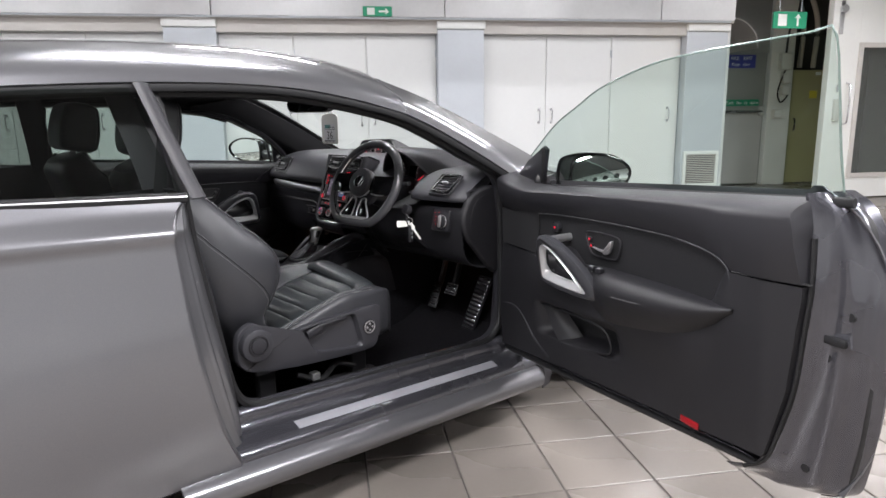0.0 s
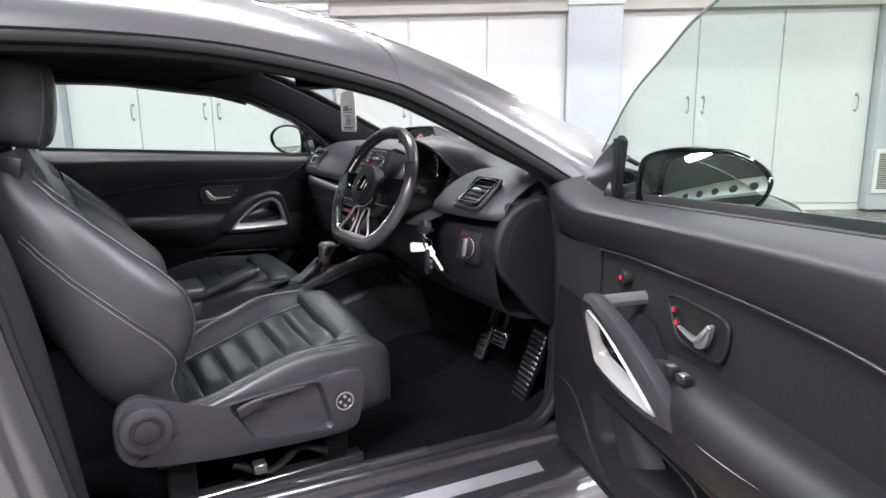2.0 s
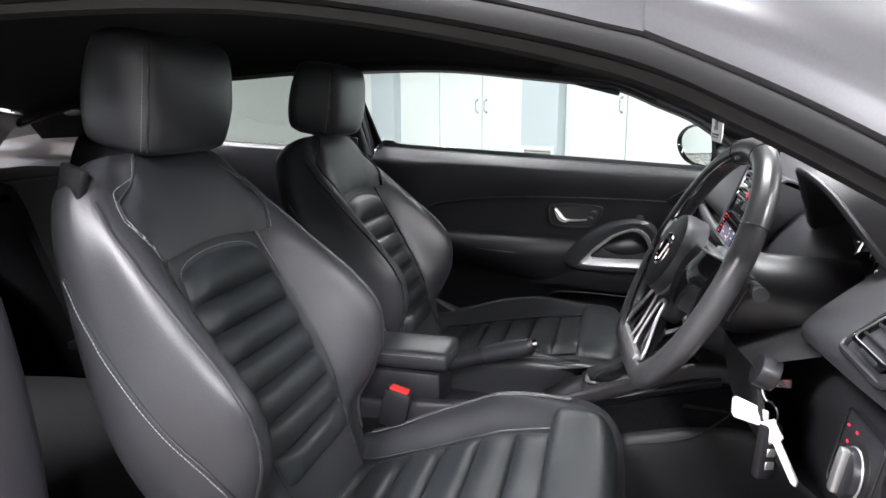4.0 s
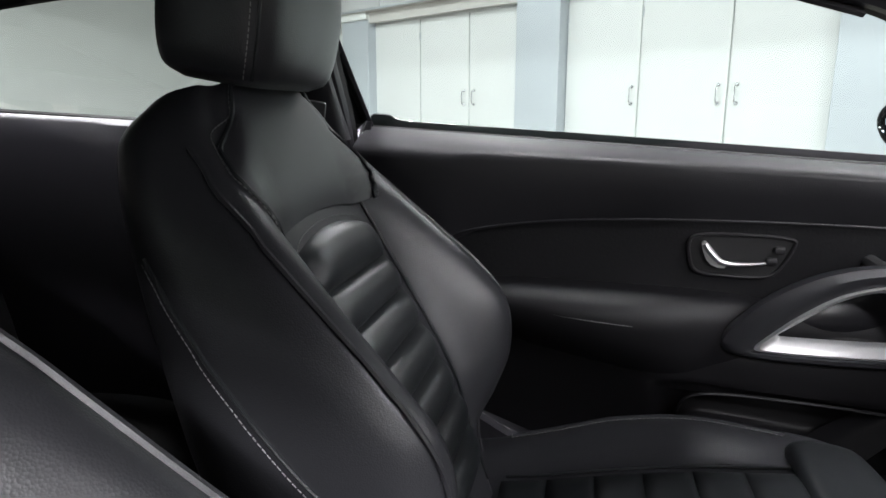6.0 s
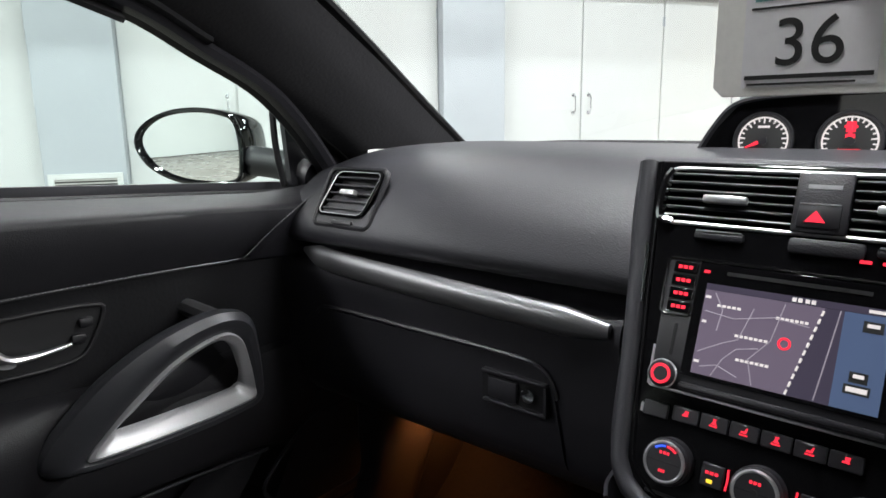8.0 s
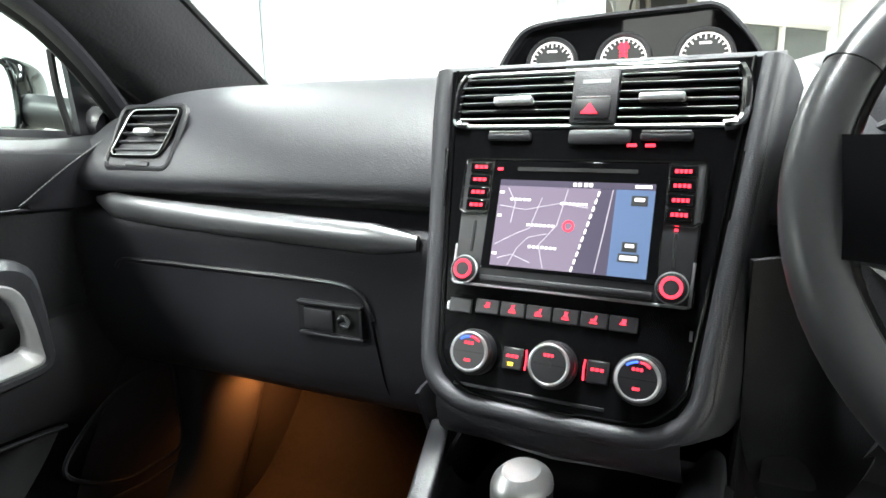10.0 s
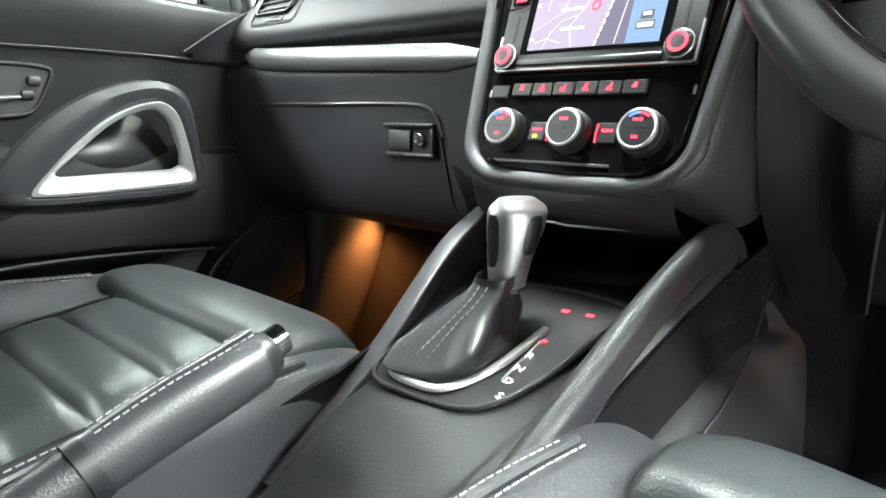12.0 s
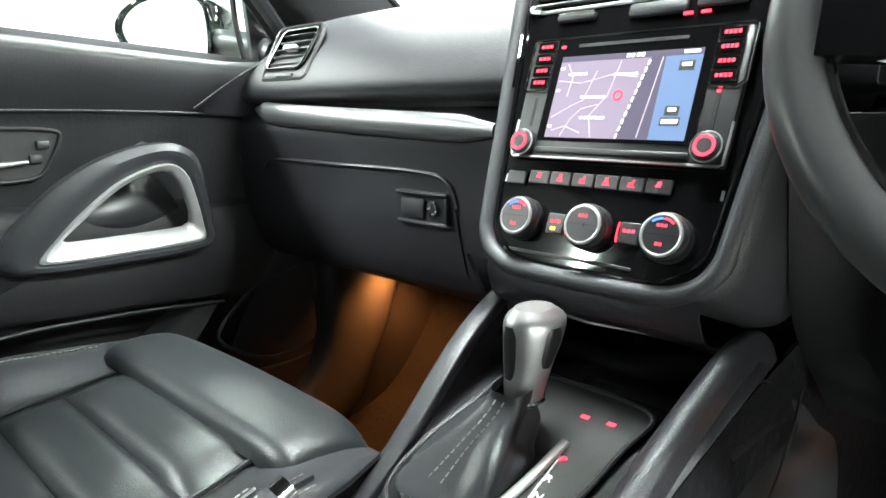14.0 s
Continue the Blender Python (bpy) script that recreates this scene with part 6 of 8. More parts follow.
    hl = part("height_lever", loft([[Q(x, 0.2565, z), Q(x, 0.272, z + 0.002), Q(x + 0.004, 0.2755, z - 0.010), Q(x + 0.008, 0.272, z - t), Q(x + 0.008, 0.2565, z - t)] for x, z, t in ((-0.096, 0.462, 0.024), (-0.085, 0.468, 0.027), (-0.065, 0.474, 0.026), (-0.042, 0.479, 0.022))], 20, 14, False, True), PLASTIC, vc, "seat height lever")
    part("lever_blade", sweep([Q(-0.046, 0.268, 0.473), Q(0.0, 0.272, 0.478), Q(0.060, 0.268, 0.481)], 0.0035, 0.0065, 20, 8), PLASTIC, hl)
    lp = part("lumbar_pad", disc(0.024, 0.008, face_at(0.150, 0.428, 0.018), 30, 0.003), PLASTIC2, vc, "round lumbar control pad")
    part("lumbar_ring", ring(0.021, 0.002, face_at(0.150, 0.428, 0.026), 28, 6), SATIN, lp)
    for a in range(4):
        part("lumbar_mark", disc(0.004, 0.0015, face_at(0.150 + 0.011 * math.cos(a * math.pi / 2), 0.428 + 0.011 * math.sin(a * math.pi / 2), 0.026), 10), SATIN, lp)
    # rails and levers under the cushion
    for sg in (-0.19, 0.19):
        rb = rbox(-0.30, 0.22, sg - 0.02, sg + 0.02, 0.205, 0.245, 0.004, 1, Matrix.Translation((0, s * cy, 0)))
        part("seat_rail", rb, BRUSHED, st, "steel seat rail")
        part("seat_leg", rbox(-0.24, -0.18, sg - 0.016, sg + 0.016, 0.245, 0.40, 0.004, 1, Matrix.Translation((0, s * cy, 0))), RUBBER, st)
        part("seat_leg", rbox(0.12, 0.18, sg - 0.016, sg + 0.016, 0.245, 0.40, 0.004, 1, Matrix.Translation((0, s * cy, 0))), RUBBER, st)
    part("loom", sweep([Q(-0.10, 0.20, 0.30), Q(-0.02, 0.22, 0.27), Q(0.06, 0.20, 0.30), Q(0.12, 0.22, 0.28)], 0.010, 0.010, 24, 8), RUBBER, st)
    part("loom_clip", rbox(-0.06, -0.03, 0.205, 0.235, 0.275, 0.30, 0.003, 1, Matrix.Translation((0, s * cy, 0)) if s > 0 else Matrix.Diagonal((1, -1, 1, 1)) @ Matrix.Translation((0, cy, 0))), SATIN, st)
    return st


seat(-1, "black leather driver's sports seat with ribbed centre and pale stitching")
seat(1, "black leather passenger's sports seat with ribbed centre and pale stitching")

# ---- dashboard ----
YS = (0.735, 0.62, 0.45, 0.30, 0.17, 0.0, -0.17, -0.35, -0.50, -0.62, -0.72)
rows = []
for y in YS:
    e = max(0, abs(y) - 0.60)
    k = min(1.0, max(0.0, (-0.16 - y) / 0.08))
    rows.append([(1.10 - 0.5 * y * y, y, 0.945), (0.90, y, 0.975 - 0.2 * e), (0.72, y, 0.981 - 0.2 * e), (0.62 + 0.06 * k, y, 0.974 - 0.25 * e - 0.03 * k), (0.565 + 0.055 * k, y, 0.950 - 0.3 * e - 0.04 * k), (0.528 + 0.045 * k, y, 0.915 - 0.2 * e - 0.02 * k), (0.507 + 0.040 * k, y, 0.880 - 0.01 * k), (0.503 + 0.040 * k, y, 0.862 - 0.02 * k), (0.512 + 0.036 * k, y, 0.852 - 0.02 * k), (0.545 + 0.01 * k, y, 0.848 - 0.01 * k)])
dash = part("dashboard", loft(rows, 50, 60), SOFT, car, "dark soft-grained dashboard", solid=-0.004)
part("dash_gap", sweep([(0.90, 0.70, 0.966), (0.84, 0.45, 0.982), (0.82, 0.2, 0.985), (0.82, -0.15, 0.985), (0.84, -0.45, 0.98), (0.90, -0.68, 0.965)], 0.004, 0.003, 40, 6), RUBBER, dash)
part("demister_grille", rbox(0.93, 1.0, -0.45, 0.45, 0.962, 0.972, 0.003), PLASTIC2, dash)
for y0, y1, nm in ((0.735, 0.165, "passenger"), (-0.15, -0.72, "driver")):
    ys = np.linspace(y0, y1, 7)
    k = 0.024 if nm == "driver" else 0.0
    rows = [[(0.545 + k, y, 0.848 - 0.6 * k), (0.548 + k, y, 0.835 - 0.6 * k), (0.535 + k, y, 0.826 - 0.5 * k), (0.512 + k, y, 0.818 - 0.5 * k), (0.505 + 0.6 * k, y, 0.804), (0.507, y, 0.775), (0.510, y, 0.74), (0.515, y, 0.69), (0.530, y, 0.63), (0.565, y, 0.595), (0.66, y, 0.575), (0.92, y, 0.575)] for y in ys]
    # driver's half gets the darker plastic: shade under the dash put into colour
    part("lower_dash", loft(rows, 50, 14), DOOR_AND_SHADE if nm == "driver" else PLASTIC, dash, "dark plastic lower dashboard", solid=0.004)
part("trim_strip", sweep([(0.512, 0.665, 0.836), (0.503, 0.60, 0.829), (0.498, 0.45, 0.822), (0.498, 0.30, 0.816), (0.500, 0.175, 0.811)], 0.0105, 0.0165, 40, 14, taper=lambda q: min(1, 0.25 + 6 * q, 0.5 + 5 * (1 - q))), STRIP, dash, "satin silver trim strip")
# glove box lid and catch
gb = part("glove_box_lid", loft([[(0.5035, y, 0.757) for y in (0.625, 0.43, 0.262)], [(0.506, y, 0.735) for y in (0.622, 0.43, 0.243)], [(0.511, y, 0.69) for y in (0.60, 0.42, 0.235)], [(0.523, y, 0.64) for y in (0.55, 0.40, 0.232)], [(0.545, y, 0.608) for y in (0.50, 0.38, 0.232)]], 16, 20), PLASTIC, dash, "glove box lid", solid=0.003)
part("lid_edge", sweep([(0.502, 0.632, 0.748), (0.501, 0.61, 0.760), (0.501, 0.45, 0.761), (0.501, 0.28, 0.759), (0.502, 0.248, 0.748), (0.505, 0.236, 0.72)], 0.003, 0.003, 40, 6), PLASTIC2, gb)
ct = part("catch_bezel", join(rbox(0.496, 0.507, 0.245, 0.332, 0.732, 0.737, 0.002), rbox(0.498, 0.510, 0.245, 0.332, 0.695, 0.700, 0.002), rbox(0.497, 0.508, 0.245, 0.249, 0.70, 0.732, 0.001)), PLASTIC2, gb, "glove box catch")
part("catch_recess", rbox(0.5035, 0.5065, 0.249, 0.335, 0.699, 0.733, 0), RUBBER, ct)
part("catch_lock", disc(0.009, 0.006, axes((0.5035, 0.270, 0.717), (0, -1, 0), (0, 0, 1)), 18, 0.002), CHROME, ct)
part("catch_paddle", rbox(0.499, 0.504, 0.285, 0.325, 0.703, 0.728, 0.003), PLASTIC, ct)


def air_vent(m, w, h, slats, parent, label, skew=0.0):
    """Vent in a pose whose first axis runs along it and second up; c points out to the cabin."""
    sk = skew / h
    def sh(p, k=1.0, c=0.0):
        return (p[0] * k + sk * p[1], p[1] * k, c)
    ro = round_rect(-w / 2 + 0.01, w / 2 - 0.01, -h / 2, h / 2, 0.010)
    v = part("air_vent", sweep_m([sh(p, 1.0, 0.002) for p in ro], 0.0026, m, 8), GLOSS, parent, label)
    part("vent_line", sweep_m([sh(p, 0.955, 0.0035) for p in ro], 0.0009, m, 5), SATIN, v)
    part("vent_core", plate([sh(p)[:2] for p in ro], 0.002, m @ pose(0, 0, -0.012)), RUBBER, v)
    part("vent_wall", sweep_m([sh(p, 0.97, -0.005) for p in ro], 0.003, m, 6, True, 0.008), GLOSS, v)
    for k in range(slats):
        y = -h / 2 + h * (k + 0.8) / (slats + 0.6)
        part("slat", rbox(-w / 2 + 0.013 + sk * y, w / 2 - 0.013 + sk * y, y - 0.0015, y + 0.0015, -0.012, 0.002, 0.001, 1, m), PLASTIC2, v)
    part("vent_tab", rbox(-0.014, 0.014, -0.004, 0.004, -0.002, 0.010, 0.002, 2, m @ pose(0, 0.0, 0)), SATIN, v, "silver vent thumb tab")
    return v


for s, c in ((1, (0.535, 0.572, 0.922)), (-1, (0.541, -0.618, 0.897))):
    m = axes((c[0] - 0.012, c[1], c[2]), (0.0, -1, 0.0), (0.42 if s > 0 else 0.95, 0, 0.9))
    v = air_vent(m, 0.110 if s > 0 else 0.112, 0.064 if s > 0 else 0.080, 5, dash, "side air vent in a dark bezel", 0.020 if s > 0 else 0.014)
    part("vent_wheel", rbox(-0.020, 0.020, -0.046, -0.039, -0.006, 0.004, 0.002, 2, m), PLASTIC2, v)
    part("vent_bezel", sweep_m([(p[0] + (0.10 if s > 0 else 0.05) * p[1], p[1], 0) for p in (round_rect(-0.056, 0.056, -0.047, 0.036, 0.011) if s > 0 else round_rect(-0.056, 0.056, -0.054, 0.044, 0.012))], 0.004, m @ pose(0, 0, -0.001), 8), PLASTIC2, v)

# ---- centre stack ----
SLOPE = Vector((0.35, 0, 0.937))
ST = axes((0.4374, 0.0125, 0.7342), (-0.037, -1, 0), SLOPE)


def slab(a0, a1, b0, b1, c0, c1, r=0.001, seg=1):
    """A rounded block in the fascia's own axes: a to the driver, b up the slope, c out to the cabin."""
    return rbox(a0, a1, b0, b1, c0, c1, r, seg, ST)


def bead(points, c, tube, closed=False, k=6, ry=None):
    return sweep_m([(a, b, c) for a, b in points], tube, ST, k, closed, ry)


# housing behind the fascia
rows = []
for b, w in ((-0.052, 0.085), (-0.040, 0.112), (0.0, 0.127), (0.08, 0.134), (0.15, 0.142), (0.21, 0.150), (0.258, 0.153)):
    rows.append([ST @ Vector(p) for p in ((-w - 0.016, b, -0.11), (-w - 0.006, b, -0.03), (-w, b, 0.001), (-w + 0.008, b, 0.009), (-w + 0.016, b, 0.003), (0, b, 0.0), (w - 0.016, b, 0.003), (w - 0.008, b, 0.009), (w, b, 0.001), (w + 0.006, b, -0.03), (w + 0.016, b, -0.11))])
stack = part("dash_tower", loft(rows, 60, 40), SOFT, car, "dark centre console tower with a gloss fascia", solid=-0.003)
part("tower_cap", loft([[ST @ Vector((a, 0.258, 0.002)) for a in (-0.151, -0.08, 0, 0.08, 0.151)], [ST @ Vector((a, 0.264, -0.006)) for a in (-0.152, -0.08, 0, 0.08, 0.152)], [ST @ Vector((a, 0.262, -0.06)) for a in (-0.155, -0.08, 0, 0.08, 0.155)]], 20, 10), SOFT, stack, solid=-0.003)
part("stack_chin", loft([[ST @ Vector((a, -0.040 - 0.014 * (1 - (a / 0.11) ** 2), 0.006)) for a in (-0.104, -0.06, 0, 0.06, 0.104)], [ST @ Vector((a, -0.056 - 0.016 * (1 - (a / 0.11) ** 2), 0.0)) for a in (-0.104, -0.06, 0, 0.06, 0.104)], [ST @ Vector((a, -0.078, -0.028)) for a in (-0.106, -0.06, 0, 0.06, 0.106)], [ST @ Vector((a, -0.078, -0.14)) for a in (-0.108, -0.06, 0, 0.06, 0.108)]], 20, 14), PLASTIC, stack, solid=0.003)
# silver bead drawn as the thin highlight along the chin's lower edge
part("chin_edge", bead([(-0.09, -0.077), (0.0, -0.083), (0.09, -0.077)], -0.022, 0.0014), SATIN, stack)
half = [(0.136, 0.258), (0.129, 0.18), (0.119, 0.08), (0.1115, 0.0), (0.1085, -0.013), (0.100, -0.028), (0.086, -0.038), (0.070, -0.043), (0.035, -0.0445)]
fas = [(-a, b) for a, b in half] + [(0.0, -0.045)] + half[::-1]
fs = part("fascia", plate(fas, 0.004, ST @ pose(0, 0, 0.004), 0.0012), GLOSS, stack, "gloss black fascia", smooth=False)
part("fascia_rim", sweep_m([tuple(p) for p in cr([(a * 1.055, b - (0.006 if b < 0 else 0), 0.006) for a, b in fas], 90)], 0.0085, ST, 12, False), SOFT, stack, "soft grained rim round the fascia")
part("fascia_lip", sweep_m([tuple(p) for p in cr([(a * (0.955 if b > 0 else 0.94), b + (0.004 if b < -0.02 else 0), 0.0085) for a, b in fas], 90)], 0.0016, ST, 8, False), GLOSS, fs)
for k in (-1, 1):
    part("fascia_blade", bead([(k * 0.124, 0.125), (k * 0.129, 0.180)], 0.0095, 0.002), CHROME, fs)
    part("fascia_clip", slab(k * 0.104 - 0.0012, k * 0.104 + 0.0012, 0.030, 0.038, 0.008, 0.0092, 0.0004), SATIN, fs)

# centre vents: silver surround, slats, hazard switch
vs = part("vent_surround", sweep_m(round_rect(-0.1235, 0.1265, 0.202, 0.2525, 0.012, 0.008), 0.0020, ST, 8), SATIN, stack, "silver surround of the centre vents")
for k, a in ((-1, -0.1235), (1, 0.1265)):
    part("surround_bracket", sweep_m([tuple(p) for p in cr([(a - k * 0.014, 0.2020, 0.0095), (a - k * 0.003, 0.2045, 0.0095), (a, 0.214, 0.0095), (a - k * 0.001, 0.240, 0.0095), (a - k * 0.006, 0.2505, 0.0095)], 24)], 0.0042, ST, 8, False), CHROME, vs, "bright curved end of the surround")
part("vent_backing", plate([(-0.122, 0.2025), (0.125, 0.2025), (0.125, 0.252), (-0.122, 0.252)], 0.003, ST @ pose(0, 0, 0.002)), RUBBER, vs)
for a0, a1 in ((-0.118, -0.013), (0.029, 0.121)):
    for j in range(6):
        b = 0.2085 + j * 0.0076
        part("slat", slab(a0, a1, b - 0.0013, b + 0.0013, 0.002, 0.0115, 0.0008), PLASTIC2, vs)
        part("slat_edge", bead([(a0, b), (a1, b)], 0.0114, 0.0006, False, 5), METALBOX if j == 0 else PLASTIC, vs)
    mid = -0.066 if a0 < 0 else 0.064
    part("vent_tab", slab(mid - 0.0185, mid + 0.0185, 0.2205, 0.2275, 0.010, 0.0185, 0.002, 2), SATIN, vs, "grey vent thumb tab")
hz = part("hazard_panel", slab(-0.0125, 0.0275, 0.2025, 0.2525, 0.002, 0.013, 0.002, 2), PLASTIC, vs, "hazard switch panel")
part("hazard_button", slab(-0.0085, 0.0225, 0.2065, 0.2255, 0.012, 0.0145, 0.002, 2), PLASTIC2, hz)
part("button_edge", bead([(-0.0075, 0.2258), (0.0215, 0.2258)], 0.0146, 0.0006), SATIN, hz)
part("hazard_triangle", plate([(-0.0025, 0.2110), (0.0125, 0.2110), (0.005, 0.2205)], 0.0006, ST @ pose(0, 0, 0.0146)), RED_GLOW, hz, "lit red warning triangle", smooth=False)
part("airbag_label", slab(-0.004, 0.020, 0.2385, 0.2420, 0.0130, 0.0134, 0), GREYINK, hz)
part("airbag_lamp_cover", slab(-0.012, 0.042, 0.1855, 0.1985, 0.006, 0.0125, 0.004, 2), PLASTIC, fs, "grey indicator cover under the hazard switch")
for a in (-0.067, 0.070):
    wl = part("vent_wheel", slab(a - 0.021, a + 0.021, 0.1885, 0.1965, 0.006, 0.0125, 0.003, 2), PLASTIC, fs)
    part("wheel_edge", bead([(a - 0.019, 0.1960), (a + 0.019, 0.1960)], 0.0125, 0.0007), SATIN, wl)
for a in (0.043, 0.058):
    part("indicator", slab(a - 0.004, a + 0.004, 0.1835, 0.1860, 0.009, 0.0096, 0), RED_GLOW, fs)

# radio
rad = part("radio", plate([(-0.1000, 0.0560), (-0.1010, 0.0545), (0.1005, 0.0545), (0.1015, 0.0560), (0.1040, 0.1675), (0.1020, 0.1695), (-0.1015, 0.1695), (-0.1035, 0.1675)], 0.0085, ST @ pose(0, 0, 0.006), 0.0015), PLASTIC2, stack, "touch-screen radio with map display")
part("radio_rim", bead([(-0.1035, 0.1215), (-0.1035, 0.1675), (-0.1005, 0.1692), (0.1010, 0.1692), (0.1040, 0.1675), (0.1040, 0.1215)], 0.0146, 0.0013), CHROME, rad)
part("radio_base_rim", bead([(-0.1015, 0.090), (-0.1005, 0.0560), (-0.098, 0.0548), (0.098, 0.0548), (0.1012, 0.0560), (0.1022, 0.090)], 0.0146, 0.0012), SATIN, rad)
for k in (-1, 1):
    part("key_frame", bead([(k * 0.1030, 0.1215), (k * 0.0985, 0.1180), (k * 0.0780, 0.1190), (k * 0.0765, 0.1215)], 0.0148, 0.0014), CHROME, rad, "chrome frame round the side keys")
part("radio_glass", slab(-0.0755, 0.0760, 0.0700, 0.1680, 0.0142, 0.0156), GLOSS, rad)
scr = part("screen", plate([(-0.0665, 0.0735), (0.0065, 0.0735), (0.0235, 0.1450), (-0.0665, 0.1450)], 0.0005, ST @ pose(0, 0, 0.0155)), SCREEN_MAP, rad, "lit map on the screen", smooth=False)
part("screen_side", plate([(0.0065, 0.0735), (0.0365, 0.0735), (0.0365, 0.1450), (0.0235, 0.1450)], 0.0005, ST @ pose(0, 0, 0.0155)), SCREEN_DARK, rad, smooth=False)
part("screen_blue", slab(0.0365, 0.0675, 0.0735, 0.1450, 0.0155, 0.0160, 0), SCREEN_BLUE, rad, "blue side panel of the screen", smooth=False)
part("screen_bar", slab(-0.0665, 0.0675, 0.1452, 0.1505, 0.0155, 0.0160, 0), SCREEN_DARK, rad, smooth=False)
roads = [((-0.064, 0.092), (-0.045, 0.103), (-0.034, 0.108), (-0.026, 0.135)), ((-0.050, 0.0745), (-0.043, 0.090), (-0.034, 0.100), (-0.018, 0.104)), ((-0.064, 0.127), (-0.040, 0.124), (-0.010, 0.131), (0.015, 0.128)), ((-0.018, 0.0745), (-0.024, 0.094), (-0.010, 0.112), (-0.004, 0.143)), ((-0.060, 0.080), (-0.047, 0.084), (-0.030, 0.078)), ((-0.058, 0.143), (-0.050, 0.130), (-0.052, 0.112)), ((0.026, 0.0745), (0.030, 0.108), (0.034, 0.1445))]
for r in roads:
    part("map_road", bead(r, 0.0162, 0.0005, False, 4), SCREEN_ROAD, scr)
for j in range(11):
    q0, q1 = j / 11, (j + 0.62) / 11
    part("map_dash", bead([(0.0065 + 0.017 * q, 0.0740 + 0.0710 * q) for q in (q0, q1)], 0.0162, 0.0009, False, 4), WHITE_GLOW, scr)
for a, b, w in ((-0.045, 0.133, 0.010), (0.003, 0.131, 0.012), (-0.024, 0.111, 0.013), (-0.020, 0.092, 0.013), (-0.0625, 0.139, 0.003), (-0.0625, 0.118, 0.0025), (-0.0625, 0.084, 0.003)):
    n = int(w * 2 / 0.0034)
    for j in range(n):
        x = a - w + j * 2 * w / n
        part("map_label", slab(x, x + 2 * w / n * 0.72, b - 0.0011, b + 0.0011, 0.0161, 0.0164, 0), WHITE_GLOW, scr, smooth=False)
part("map_marker", ring(0.0040, 0.0010, ST @ pose(0.000, 0.112, 0.0163), 20, 5), RED_GLOW, scr)
for a, b, w, h, mt in ((0.056, 0.136, 0.0065, 0.0042, INK), (0.056, 0.137, 0.0040, 0.0014, WHITE_GLOW), (0.052, 0.098, 0.006, 0.004, INK), (0.052, 0.099, 0.0035, 0.0014, WHITE_GLOW), (0.052, 0.089, 0.0085, 0.0035, INK), (0.052, 0.089, 0.0068, 0.0018, WHITE_GLOW), (0.058, 0.1478, 0.0065, 0.0012, WHITE_GLOW)):
    part("screen_icon", slab(a - w, a + w, b - h, b + h, 0.0161, 0.0163 if mt is INK else 0.0166, 0), mt, rad, smooth=False)
for x in (0.000, 0.0042, 0.0094, 0.0136):
    part("clock_digit", slab(x, x + 0.0030, 0.1462, 0.1494, 0.0161, 0.0164, 0), WHITE_GLOW, rad, smooth=False)
part("status_lamp", slab(-0.071, -0.066, 0.1590, 0.1615, 0.0156, 0.0160, 0), RED_GLOW, rad, smooth=False)
for k, b in ((-1, 0.0668), (1, 0.0682)):
    kn = part("radio_knob", disc(0.0118, 0.0095, ST @ pose(k * 0.0880, b, 0.0145), 30, 0.0025), PLASTIC2, rad, "radio knob with a lit red ring")
    part("knob_ring", ring(0.0074, 0.0014, ST @ pose(k * 0.0880, b, 0.0238), 24, 6), RED_GLOW, kn)
    part("knob_rim", ring(0.0116, 0.0012, ST @ pose(k * 0.0880, b, 0.0205), 28, 6), SATIN, kn)
    part("knob_cap", disc(0.0060, 0.001, ST @ pose(k * 0.0880, b, 0.0236), 20), PLASTIC, kn)
    for j in range(4):
        b0 = 0.1212 + j * 0.0117
        kb = part("radio_key", slab(k * 0.0870 - 0.0105, k * 0.0870 + 0.0105, b0, b0 + 0.0102, 0.0144, 0.0168), GLOSS, rad)
        for q in range(4 if k > 0 else 3):
            x = k * 0.0870 - 0.0062 + q * (0.0034 if k > 0 else 0.0045)
            part("key_legend", slab(x, x + (0.0025 if k > 0 else 0.0034), b0 + 0.0036, b0 + 0.0066, 0.0168, 0.0170, 0), RED_GLOW, kb, smooth=False)
    part("card_slot", slab(k * 0.0865 - 0.0016, k * 0.0865 + 0.0016, 0.084, 0.112, 0.0144, 0.0152, 0.0006), RUBBER, rad)
part("slot_lamp", slab(0.0845, 0.0875, 0.1135, 0.1155, 0.0144, 0.0152, 0), RED_GLOW, rad, smooth=False)
part("disc_slot", slab(-0.052, 0.052, 0.1590, 0.1622, 0.0154, 0.0160, 0), RUBBER, rad)
part("radio_lip", slab(-0.074, 0.074, 0.0580, 0.0640, 0.0144, 0.0185, 0.002, 2), PLASTIC2, rad)

# climate keys and knobs
GLYPHS = [[(-0.003, -0.003), (0.002, -0.003), (0.0035, 0.003), (0.002, 0.003), (0.0005, -0.001), (-0.003, -0.001)],
          [(-0.004, -0.003), (0.004, -0.003), (0.004, -0.0015), (-0.004, -0.0015)],
          [(-0.0035, -0.003), (0.0035, -0.003), (0.001, 0.0), (0.003, 0.003), (-0.001, 0.003), (-0.001, -0.001)]]
